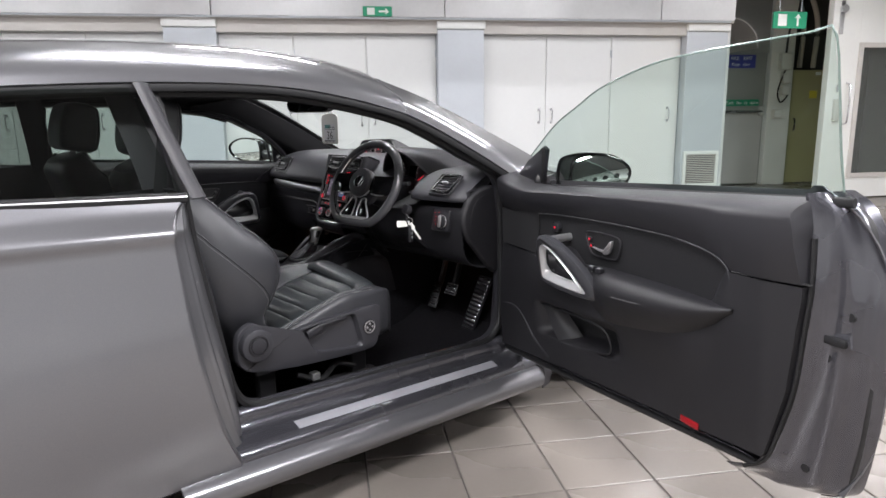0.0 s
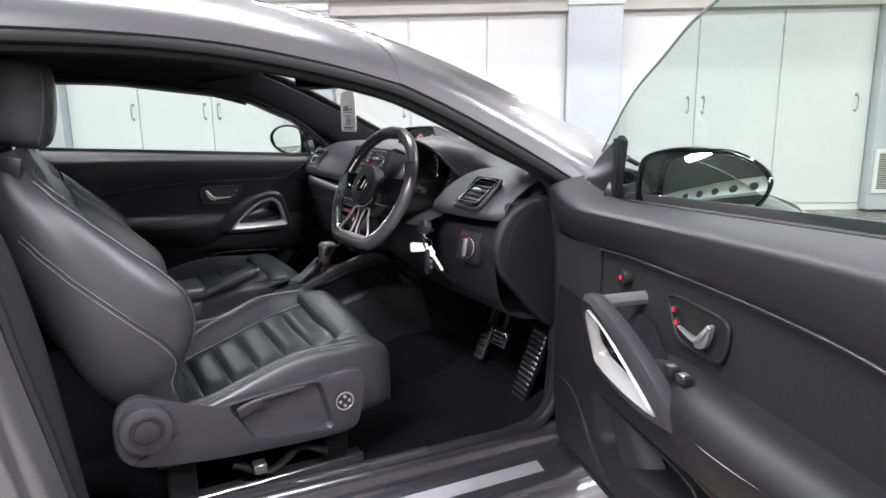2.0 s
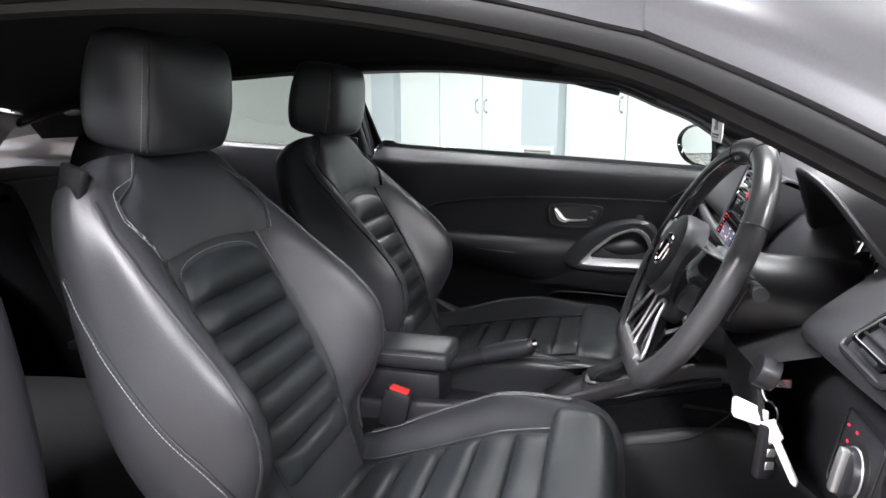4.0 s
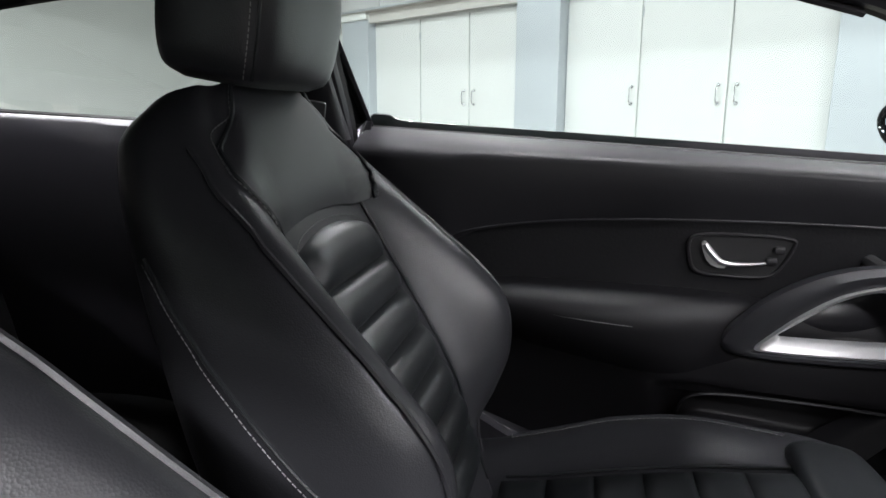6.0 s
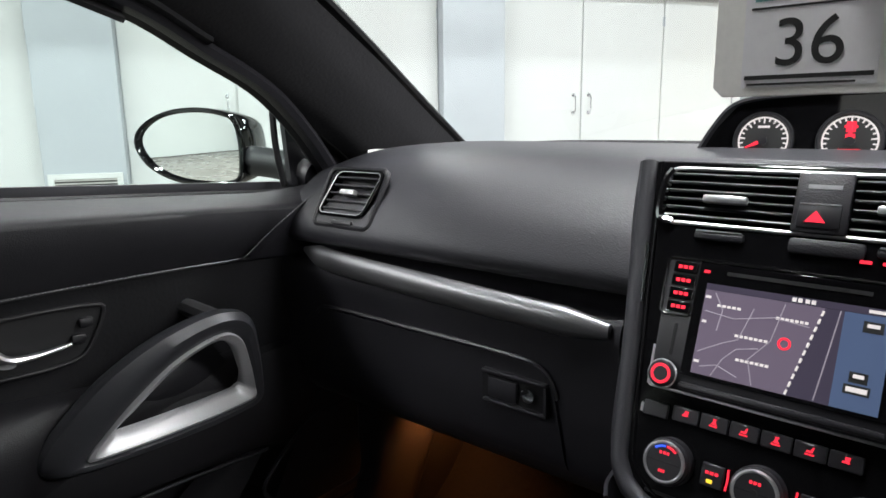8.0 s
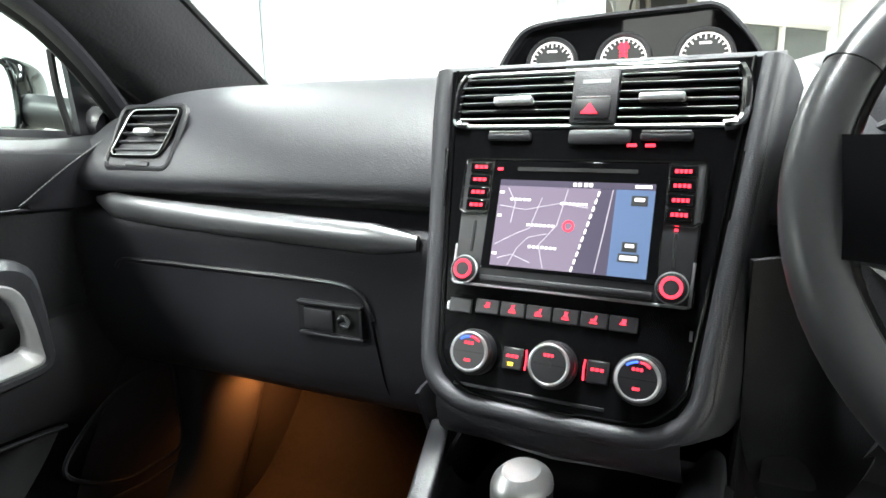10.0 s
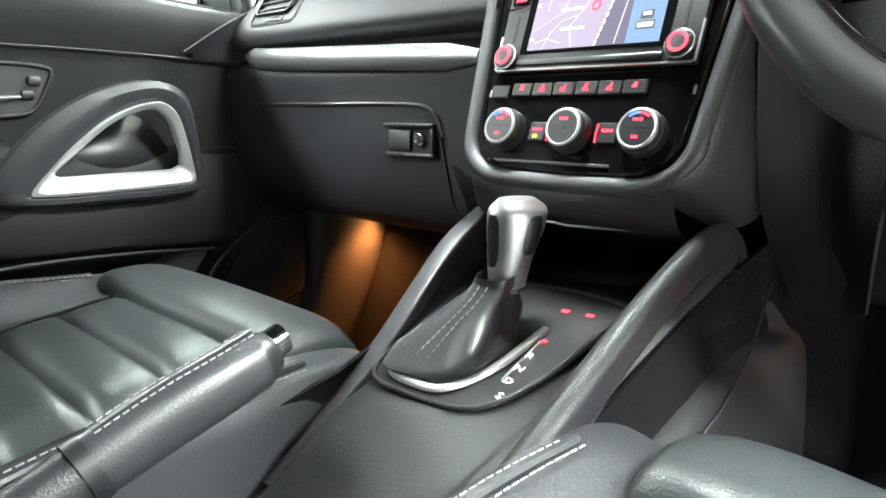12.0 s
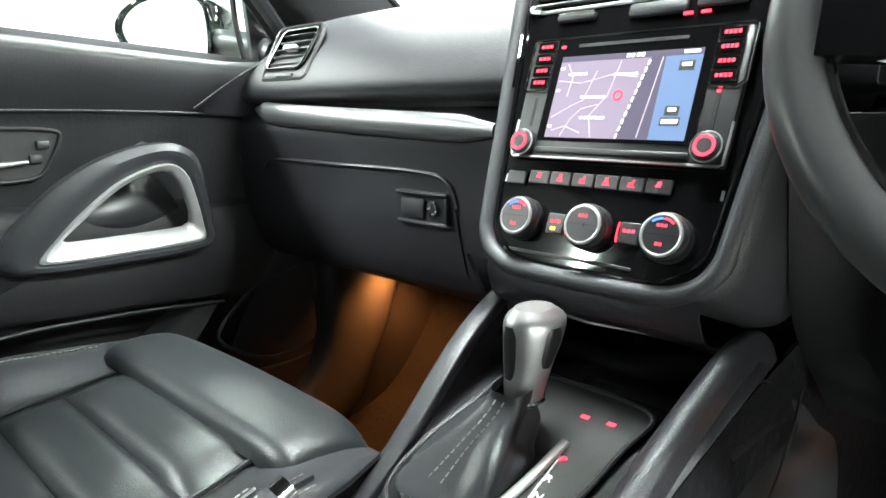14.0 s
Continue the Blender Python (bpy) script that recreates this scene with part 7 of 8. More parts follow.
for j in range(6):
    a = -0.0650 + j * 0.0236
    kb = part("climate_key", slab(a - 0.0112, a + 0.0112, 0.0303, 0.0430, 0.008, 0.0115), PLASTIC2, stack)
    for g in ((0, 2) if j in (0, 5) else (1, 2) if j % 2 else (1, 0)):
        part("key_symbol", plate([(a + x * 0.8, 0.0370 + y * 0.75 + (0.0012 if g != 1 else -0.0008)) for x, y in GLYPHS[g]], 0.0003 + 0.0001 * g, ST @ pose(0, 0, 0.0116)), RED_GLOW, kb, smooth=False)
part("climate_blank", slab(-0.1020, -0.0800, 0.0285, 0.0415, 0.008, 0.0115), PLASTIC2, stack)
for j, a in enumerate((-0.0708, 0.0004, 0.0708)):
    kn = part("climate_knob", disc(0.0200, 0.010, ST @ pose(a, -0.004, 0.008), 40, 0.002), PLASTIC2, stack, "round climate knob with a chrome ring")
    part("knob_barrel", disc(0.0188, 0.0145, ST @ pose(a, -0.004, 0.0095), 40, 0.002), PLASTIC, kn)
    part("knob_ring", ring(0.0160, 0.0017, ST @ pose(a, -0.004, 0.0235), 40, 8), SATIN, kn, "satin ring of the knob")
    part("knob_face", disc(0.0148, 0.002, ST @ pose(a, -0.004, 0.0228), 30), PLASTIC2, kn)
    part("knob_line", slab(a - 0.0138, a + 0.0138, -0.0044, -0.0036, 0.0246, 0.0250, 0), RUBBER, kn)
    if j == 1:
        part("knob_dot", disc(0.0024, 0.001, ST @ pose(a, -0.004, 0.0248), 14), INK, kn)
    for b, w in ((0.0035, 0.0046), (-0.0112, 0.0030)):
        if j == 1 and b < 0:
            continue
        for q in range(3):
            x = a - w + q * 2 * w / 3
            part("knob_legend", slab(x, x + 2 * w / 3 * 0.7, b - 0.0012, b + 0.0012, 0.0248, 0.0250, 0), RED_GLOW, kn, smooth=False)
    if j != 1:
        for nm, q0, q1, mt in (("cold_mark", 1.6, 2.3, BLUE_GLOW), ("warm_mark", 0.85, 1.5, RED_GLOW)):
            part(nm, sweep_m([(a + 0.0130 * math.cos(q), 0.0130 * math.sin(q) - 0.004, 0.0249) for q in np.linspace(q0, q1, 6)], 0.0010, ST, 5, False), mt, kn)
for a, k in ((-0.0355, -1), (0.0372, 1)):
    kb = part("side_key", slab(a - 0.0090, a + 0.0090, -0.0135, 0.0050, 0.008, 0.011), PLASTIC2, stack)
    for q in range(3):
        part("key_legend", slab(a - 0.0055 + q * 0.0038, a - 0.0028 + q * 0.0038, -0.0035, -0.0010, 0.0111, 0.0113, 0), RED_GLOW, kb, smooth=False)
    part("side_lamp", bead([(a - k * 0.0112, -0.0125), (a - k * 0.0118, -0.0040), (a - k * 0.0112, 0.0045)], 0.0092, 0.0008), RED_GLOW, kb)
part("key_lamp", slab(-0.0392, -0.0345, -0.0105, -0.0075, 0.0111, 0.0114, 0), AMBER_GLOW, stack, smooth=False)
part("fascia_slot", slab(-0.088, 0.045, -0.0345, -0.0315, 0.008, 0.0094), PLASTIC2, stack)

# gauge pod on the dashboard
PD = axes((0.70, 0.017, 1.003), (0, -1, 0), (0.10, 0, 1))
pod_o = [(-0.148, -0.022), (-0.134, 0.004), (-0.112, 0.030), (-0.070, 0.038), (0.06, 0.043), (0.098, 0.042), (0.126, 0.014), (0.150, -0.022)]
rows = [[PD @ Vector((a, b, 0.012)) for a, b in pod_o], [PD @ Vector((a * 0.99, b * 0.98, -0.02)) for a, b in pod_o], [PD @ Vector((a * 0.85, b * 0.7 - 0.006, -0.10)) for a, b in pod_o]]
pod = part("gauge_pod", loft(rows, 40, 12), PLASTIC, dash, "small black pod with three lit gauges", solid=0.003)
part("pod_face", plate([(a * 0.98, b * 0.97) for a, b in pod_o], 0.002, PD @ pose(0, 0, -0.004)), GLOSS, pod)
for k, a in enumerate((-0.081, 0.001, 0.086)):
    g0 = -0.010
    ga = part("gauge", disc(0.0290, 0.002, PD @ pose(a, g0, -0.002), 40), INK, pod, "round gauge with white scale and red needle")
    part("gauge_ring", ring(0.0290, 0.0022, PD @ pose(a, g0, 0.001), 40, 6), PLASTIC2, ga)
    part("scale_ring", sweep_m([(0.0248 * math.cos(q), 0.0248 * math.sin(q), 0.0004) for q in np.linspace(radians(215), radians(-35), 40)], 0.0010, PD @ pose(a, g0, 0), 5, False, 0.0003), WHITE_GLOW, ga, "lit white scale ring")
    for q in range(19):
        an = radians(215 - 250 * q / 18)
        part("tick", rbox(0.0185 if q % 3 == 0 else 0.0205, 0.0243, -0.0008, 0.0008, 0.0002, 0.0006, 0, 1, PD @ pose(a, g0, 0, 0, 0, math.degrees(an))), WHITE_GLOW, ga, smooth=False)
    an = (205, 90, 180)[k]
    part("needle", plate([(-0.004, -0.0024), (0.019, -0.0008), (0.019, 0.0008), (-0.004, 0.0024)], 0.0008, PD @ pose(a, g0, 0.001, 0, 0, an)), RED_GLOW, ga, smooth=False)
    part("needle_hub", disc(0.0048, 0.0016, PD @ pose(a, g0, 0.0006), 18), PLASTIC2, ga)
    if k == 1:
        for q in range(3):
            part("lit_bar", rbox(a - 0.0042, a + 0.0042, g0 + 0.003 + 0.0062 * q, g0 + 0.0075 + 0.0062 * q, 0.0002, 0.0007, 0, 1, PD), RED_GLOW, ga, smooth=False)
        part("lit_foot", rbox(a - 0.010, a + 0.010, g0 - 0.0105, g0 - 0.0080, 0.0002, 0.0007, 0, 1, PD), RED_GLOW, ga, smooth=False)
    part("gauge_legend", rbox(a - 0.006, a + 0.006, g0 + 0.0135, g0 + 0.0160, 0.0002, 0.0006, 0, 1, PD), RED_GLOW if k == 1 else WHITE_GLOW, ga, smooth=False)
for a in (-0.040, 0.044):
    part("pod_lamp", rbox(a - 0.006, a + 0.006, -0.0205, -0.0185, -0.0018, -0.0012, 0, 1, PD), RED_GLOW, pod, smooth=False)

# ---- instrument hood, cluster, steering wheel ----
HY = -0.352
rim_h = [(0.632, -0.716, 0.930), (0.602, -0.62, 0.926), (0.585, -0.535, 0.922), (0.552, -0.490, 0.922), (0.530, -0.458, 0.958), (0.508, -0.412, 0.996), (0.490, -0.352, 1.016)]
mid_h = [(0.66, -0.716, 0.937), (0.635, -0.63, 0.944), (0.620, -0.565, 0.952), (0.600, -0.525, 0.966), (0.580, -0.482, 0.992), (0.560, -0.425, 1.014), (0.545, -0.352, 1.025)]
top_h = [(0.74, -0.716, 0.940), (0.74, -0.65, 0.958), (0.74, -0.60, 0.970), (0.73, -0.56, 0.982), (0.71, -0.505, 0.997), (0.70, -0.435, 1.008), (0.69, -0.352, 1.012)]
far_h = [(0.90, -0.716, 0.945), (0.90, -0.66, 0.962), (0.90, -0.61, 0.972), (0.90, -0.57, 0.978), (0.90, -0.51, 0.980), (0.90, -0.44, 0.982), (0.90, -0.352, 0.982)]


def both(row):
    """The hood's row carried over to its inner side, towards the tower."""
    return row + [(x, 2 * HY - y, z) for x, y, z in row[5:2:-1]] + [(x + 0.03, -0.170, z - 0.004) for x, y, z in row[2:3]]


hood = part("instrument_hood", loft([both([(x, y, z - (0.006 if y < -0.6 else 0)) for x, y, z in r])[1:] for r in (rim_h, mid_h, top_h, far_h)], 60, 30), SOFT, dash, "soft-grained hood over the instruments", solid=0.006)
part("hood_lip", sweep(both(rim_h)[3:], 0.0045, 0.0045, 40, 8), SOFT, hood)
part("hood_lining", loft([[(x + 0.004, y, z - 0.006) for x, y, z in both(rim_h)[3:]], [(0.63, HY + (y - HY) * 0.95, 0.90 + (z - 0.90) * 0.85) for x, y, z in both(rim_h)[3:]]], 40, 8), RUBBER, hood)
CL = axes((0.592, HY, 0.912), (0, -1, 0), (0.34, 0, 0.94))
part("cluster_back", plate([(-0.19, -0.075), (0.19, -0.075), (0.185, 0.03), (0.13, 0.085), (-0.13, 0.085), (-0.185, 0.03)], 0.003, CL), INK, hood)
for k in (-1, 1):
    dl = part("dial", disc(0.060, 0.004, CL @ pose(k * 0.095, 0, 0.003), 40), INK, hood, "round instrument dial with a silver ring")
    part("dial_ring", ring(0.062, 0.0030, CL @ pose(k * 0.095, 0, 0.013), 44, 8), CHROME, dl)
    part("dial_cone", disc(0.068, 0.022, CL @ pose(k * 0.095, 0, -0.010), 40, 0, 0.062), PLASTIC2, dl)
    for q in range(13):
        part("tick", rbox(0.050, 0.055, -0.0006, 0.0006, 0.0145, 0.015, 0, 1, CL @ pose(k * 0.095, 0, 0, 0, 0, 220 - 260 * q / 12)), WHITE_GLOW, dl, smooth=False)
    part("needle", rbox(0.010, 0.050, -0.0014, 0.0014, 0.0155, 0.0170, 0, 1, CL @ pose(k * 0.095, 0, 0, 0, 0, 215)), RED_GLOW, dl, smooth=False)
part("cluster_display", rbox(-0.024, 0.024, -0.03, 0.035, 0.003, 0.006, 0.001, 1, CL), GLOSS, hood)
part("cluster_lip", sweep([(0.555, HY - 0.19, 0.862), (0.535, HY - 0.10, 0.850), (0.530, HY, 0.846), (0.535, HY + 0.10, 0.850), (0.555, HY + 0.19, 0.862)], 0.02, 0.012, 30, 10), RUBBER, hood)

SW = axes((0.366, -0.330, 0.884), (0.096, -0.995, 0), (0.44, 0, 0.898))
rimp = []
for q in np.linspace(0, 2 * math.pi, 72, endpoint=False):
    a, b = 0.174 * math.cos(q), 0.172 * math.sin(q)
    if b < -0.146:
        b = -0.146 - 0.10 * (-0.146 - b)
    rimp.append((a, b, 0))
sw = part("steering_wheel", sweep_m(rimp, 0.0170, SW, 16, True, 0.0150), WHEEL_LEATHER, car, "flat-bottomed black leather steering wheel with silver inserts")
part("rim_bead", sweep_m([(a * 0.912, b * 0.912, 0.008) for a, b, c in rimp[20:72] + rimp[:8]], 0.0028, SW, 6, False), CHROME, sw, "thin bright line inside the rim")
for q in (0.50, 1.30, 1.84, 2.64):
    part("rim_joint", ring(0.0172, 0.0007, SW @ Matrix.Translation((0.174 * math.cos(q), 0.172 * math.sin(q), 0)) @ pose(0, 0, 0, 90, 0, 0) @ pose(0, 0, 0, 0, math.degrees(q), 0), 24, 5), RUBBER, sw)
part("rim_insert", sweep_m([(a, -0.136, 0.009) for a in (-0.062, -0.04, 0.0, 0.04, 0.062)], 0.0070, SW, 8, False, 0.006), SATIN, sw, "satin silver lower rim insert")
hub = part("airbag_hub", disc(0.057, 0.032, SW @ pose(0, 0.004, 0.004), 48, 0.010), PLASTIC, sw, "round airbag cover")
part("hub_body", plate([(-0.085, 0.034), (0.085, 0.034), (0.095, 0.0), (0.072, -0.045), (0.045, -0.075), (-0.045, -0.075), (-0.072, -0.045), (-0.095, 0.0)], 0.020, SW @ pose(0, 0, -0.014), 0.006, 40), PLASTIC2, sw)
part("hub_trim", sweep_m([(0.0585 * math.cos(q), 0.004 + 0.0585 * math.sin(q), 0.016) for q in np.linspace(3.3, 6.1, 30)], 0.0022, SW, 6, False), SATIN, hub, "satin line round the lower hub")
part("badge_ring", ring(0.023, 0.0024, SW @ pose(0, 0.004, 0.0365), 32, 8), CHROME, hub, "plain silver badge ring")
part("badge_disc", disc(0.0215, 0.0015, SW @ pose(0, 0.004, 0.0350), 28), GLOSS, hub)
for k in (-1, 1):
    part("badge_bar", sweep_m([(k * 0.013, 0.016, 0.0372), (k * 0.004, -0.010, 0.0372)], 0.0024, SW, 6, False), CHROME, hub)
for k in (-1, 1):
    def on(*ps):
        return [SW @ Vector((k * a, b, c)) for a, b, c in ps]
    spk = part("side_spoke", loft([on((0.056, 0.032, 0.006), (0.056, 0.002, 0.011), (0.056, -0.032, 0.006)), on((0.11, 0.033, 0.008), (0.11, 0.002, 0.012), (0.11, -0.038, 0.008)), on((0.160, 0.036, 0.002), (0.160, 0.004, 0.006), (0.160, -0.032, 0.002))], 14, 12), GLOSS, sw, "gloss black spoke with keys", solid=-0.012)
    for a, b in ((0.080, 0.017), (0.102, 0.019), (0.124, 0.021), (0.080, -0.006), (0.102, -0.004), (0.124, -0.002)):
        ky = part("wheel_key", rbox(-0.0090, 0.0090, -0.0085, 0.0085, 0.0, 0.0035, 0.002, 2, SW @ pose(k * a, b, 0.0105)), PLASTIC2, spk)
        part("key_mark", rbox(-0.0032, 0.0032, -0.0012, 0.0012, 0.0035, 0.0039, 0, 1, SW @ pose(k * a, b, 0.0105)), SATIN, ky, smooth=False)
    part("spoke_edge", sweep(on((0.062, -0.036, 0.010), (0.085, -0.038, 0.012), (0.115, -0.038, 0.012), (0.140, -0.030, 0.010), (0.148, -0.010, 0.009), (0.150, 0.020, 0.008)), 0.0030, 0.0030, 30, 6), SATIN, spk, "bright lower edge")
    part("spoke_edge", sweep(on((0.062, 0.033, 0.010), (0.09, 0.034, 0.011), (0.12, 0.035, 0.011), (0.150, 0.038, 0.007)), 0.0020, 0.0020, 20, 6), SATIN, spk)
    fr = [(k * 0.014, -0.064, 0.008), (k * 0.038, -0.056, 0.008), (k * 0.050, -0.078, 0.010), (k * 0.078, -0.122, 0.009), (k * 0.070, -0.133, 0.009), (k * 0.018, -0.133, 0.009)]
    lw = part("lower_spoke", plate([(a, b) for a, b, c in (fr if k < 0 else fr[::-1])], 0.010, SW @ pose(0, 0, -0.004), 0.002), GLOSS, sw, "dark lower spoke in a silver frame")
    part("spoke_frame", sweep_m([tuple(p) for p in cr(fr, 48, True)], 0.0030, SW, 8, True, 0.0026), SATIN, lw, "silver frame of the lower spoke")
    part("gear_paddle", rbox(k * 0.115 - 0.022, k * 0.115 + 0.022, -0.025, 0.035, -0.040, -0.034, 0.004, 2, SW), PLASTIC2, sw)
part("column_shroud", sweep([(0.392, -0.325, 0.862), (0.46, -0.338, 0.845), (0.56, HY, 0.83)], 0.062, 0.058, 12, 18, taper=lambda q: 0.85 + 0.4 * q), PLASTIC2, car, "black steering column shroud")
for k in (-1, 1):
    stk = part("column_stalk", sweep([(0.43, HY + k * 0.05, 0.875), (0.425, HY + k * 0.11, 0.890), (0.42, HY + k * 0.165, 0.897)], 0.006, 0.007, 14, 10, taper=lambda q: 0.8 + 0.5 * q), PLASTIC2, car, "column stalk")
    part("stalk_end", sweep([(0.42, HY + k * 0.165, 0.897), (0.419, HY + k * 0.182, 0.899)], 0.0085, 0.008, 4, 10), RUBBER, stk)
part("ignition_lock", disc(0.019, 0.022, axes((0.452, -0.487, 0.792), (0, -1, 0), (0.35, 0, 0.9)), 24, 0.004), PLASTIC2, car, "ignition lock")
# knee panel colour darkened for the shade under the column
part("column_cover", loft([[(0.43, HY - 0.13, 0.80), (0.42, HY, 0.795), (0.43, HY + 0.11, 0.80)], [(0.455, HY - 0.15, 0.70), (0.445, HY, 0.69), (0.455, HY + 0.13, 0.70)], [(0.53, HY - 0.16, 0.63), (0.53, HY, 0.62), (0.53, HY + 0.15, 0.63)]], 20, 14), DOOR_AND_SHADE, car, "knee panel under the column, darkened for shade", solid=-0.006)
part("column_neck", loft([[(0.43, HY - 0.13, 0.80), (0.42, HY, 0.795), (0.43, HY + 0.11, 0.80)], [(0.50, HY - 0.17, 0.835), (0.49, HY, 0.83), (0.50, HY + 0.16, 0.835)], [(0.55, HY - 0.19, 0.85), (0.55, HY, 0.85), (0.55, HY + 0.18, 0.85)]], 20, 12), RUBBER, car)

# same darkened colour for the shade beside the tower
part("knee_filler", loft([[(0.452, -0.128, 0.83), (0.49, -0.18, 0.83), (0.47, -0.235, 0.83)], [(0.478, -0.128, 0.74), (0.50, -0.18, 0.74), (0.455, -0.232, 0.74)], [(0.51, -0.132, 0.66), (0.515, -0.18, 0.66), (0.48, -0.222, 0.665)], [(0.58, -0.15, 0.57), (0.58, -0.19, 0.57), (0.56, -0.21, 0.58)]], 14, 18), DOOR_AND_SHADE, car, "knee panel beside the tower, darkened for shade", solid=0.004)

# light switch panel and dash end
LS = axes((0.496, -0.622, 0.762), (0, -1, 0), (0.16, 0, 0.98))
ls = part("light_panel", rbox(-0.046, 0.044, -0.040, 0.040, -0.02, 0.002, 0.006, 2, LS), PLASTIC, dash, "headlamp switch panel")
part("panel_gap", sweep_m(round_rect(-0.047, 0.045, -0.041, 0.041, 0.008, 0.001), 0.0013, LS, 6), RUBBER, ls)
part("switch_dish", disc(0.030, 0.002, LS @ pose(0.010, -0.004, 0.0015), 36, 0.0008), RUBBER, ls)
kb = part("switch_knob", disc(0.024, 0.011, LS @ pose(0.010, -0.004, 0.003), 36, 0.003), PLASTIC2, ls, "round headlamp knob")
part("knob_ring", ring(0.0245, 0.0011, LS @ pose(0.010, -0.004, 0.006), 40, 6), SATIN, kb)
part("switch_bar", rbox(0.004, 0.016, -0.026, 0.019, 0.012, 0.021, 0.003, 2, LS), SATIN, kb, "silver switch grip")
for a, b in ((-0.033, 0.026), (-0.026, 0.012), (-0.028, -0.002), (-0.024, -0.016), (-0.012, 0.028)):
    part("switch_mark", rbox(a - 0.0018, a + 0.0018, b - 0.0012, b + 0.0012, 0.0021, 0.0026, 0, 1, LS), RED_GLOW, ls, smooth=False)
end_o = [(0.502, 0.76), (0.517, 0.815), (0.555, 0.862), (0.61, 0.884), (0.68, 0.880), (0.705, 0.80), (0.705, 0.62), (0.68, 0.55), (0.63, 0.585), (0.575, 0.645), (0.522, 0.705)]
for s in (-1, 1):
    mm = axes((0, -0.722, 0), (1, 0, 0), (0, 0, 1)) if s < 0 else axes((0, 0.729, 0), (1, 0, 0), (0, 0, 1))
    part("dash_end", plate(end_o, 0.022, mm @ pose(0, 0, -0.008 if s < 0 else 0), 0.012 if s < 0 else 0.0, 60, 3), DOOR_AND_SHADE, dash, "rounded end cover of the dashboard")
part("end_groove", sweep([(x, -0.7355, z) for x, z in [(0.540, 0.72), (0.540, 0.775), (0.565, 0.83), (0.61, 0.852), (0.67, 0.848)]], 0.0016, 0.0016, 30, 6), RUBBER, dash)
rows = []
for y, dx, top in ((-0.47, -0.012, 0.0), (-0.53, -0.006, -0.001), (-0.60, 0.0, -0.006), (-0.66, 0.008, -0.012), (-0.695, 0.020, -0.020), (-0.718, 0.045, -0.030)):
    rows.append([(0.90, y, 0.976 + top), (0.76, y, 0.972 + top), (0.67 + 0.4 * dx, y, 0.960 + 0.8 * top), (0.620 + dx, y, 0.948 + 0.6 * top), (0.585 + dx, y, 0.934 + 0.5 * top), (0.556 + dx, y, 0.910 + 0.2 * top), (0.526 + dx, y, 0.884), (0.502 + dx, y, 0.860), (0.494 + dx, y, 0.846), (0.502 + dx, y, 0.834), (0.60, y, 0.828)])
part("dash_corner", loft(rows, 50, 24), SOFT, dash, "soft dashboard corner round the side vent", solid=-0.003)

# pedals and foot rest
fr = part("foot_rest", loft([[(0.728, -0.488, 0.240), (0.728, -0.558, 0.240)], [(0.732, -0.602, 0.505), (0.732, -0.672, 0.505)]], 6, 10), PLASTIC2, car, "ribbed steel foot rest beside the pedals", solid=0.012)
for k in range(14):
    q = (k + 0.5) / 14
    part("tread", rbox(-0.029, 0.029, -0.0055, 0.0055, 0, 0.006, 0.002, 1, axes((0.722, -0.523 - 0.114 * q, 0.246 + 0.255 * q), (0, -1, -0.12), (0.15, 0, 1))), BRUSHED, fr)
for y, z, w, h, x in ((-0.43, 0.415, 0.035, 0.028, 0.735), (-0.30, 0.36, 0.024, 0.06, 0.76)):
    pm = axes((x, y, z), (0, -1, 0), (0.45, 0, 1))
    pd = part("pedal", rbox(-w, w, -h, h, 0, 0.012, 0.004, 2, pm), BRUSHED, car, "steel-faced pedal with rubber studs")
    for i in range(4):
        part("stud", rbox(-w * 0.8, w * 0.8, -h * 0.75 + i * h * 0.45, -h * 0.75 + i * h * 0.45 + 0.006, 0.011, 0.0145, 0.001, 1, pm), RUBBER, pd)
    part("pedal_arm", sweep([(x + 0.006, y, z), (x + 0.05, y, z + 0.12), (x + 0.08, y, z + 0.22)], 0.010, 0.014, 12, 8), PLASTIC2, pd)
for s in (-1, 1):
    part("floor_mat", loft([[(0.10, s * 0.17, 0.216), (0.10, s * 0.40, 0.216), (0.10, s * 0.66, 0.216)], [(0.60, s * 0.18, 0.218), (0.60, s * 0.40, 0.218), (0.60, s * 0.66, 0.218)], [(0.78, s * 0.18, 0.285), (0.78, s * 0.40, 0.285), (0.78, s * 0.64, 0.285)]], 10, 14), CARPET, car, "dark ribbed floor mat", solid=0.008)

# ---- centre console ----
rows = []
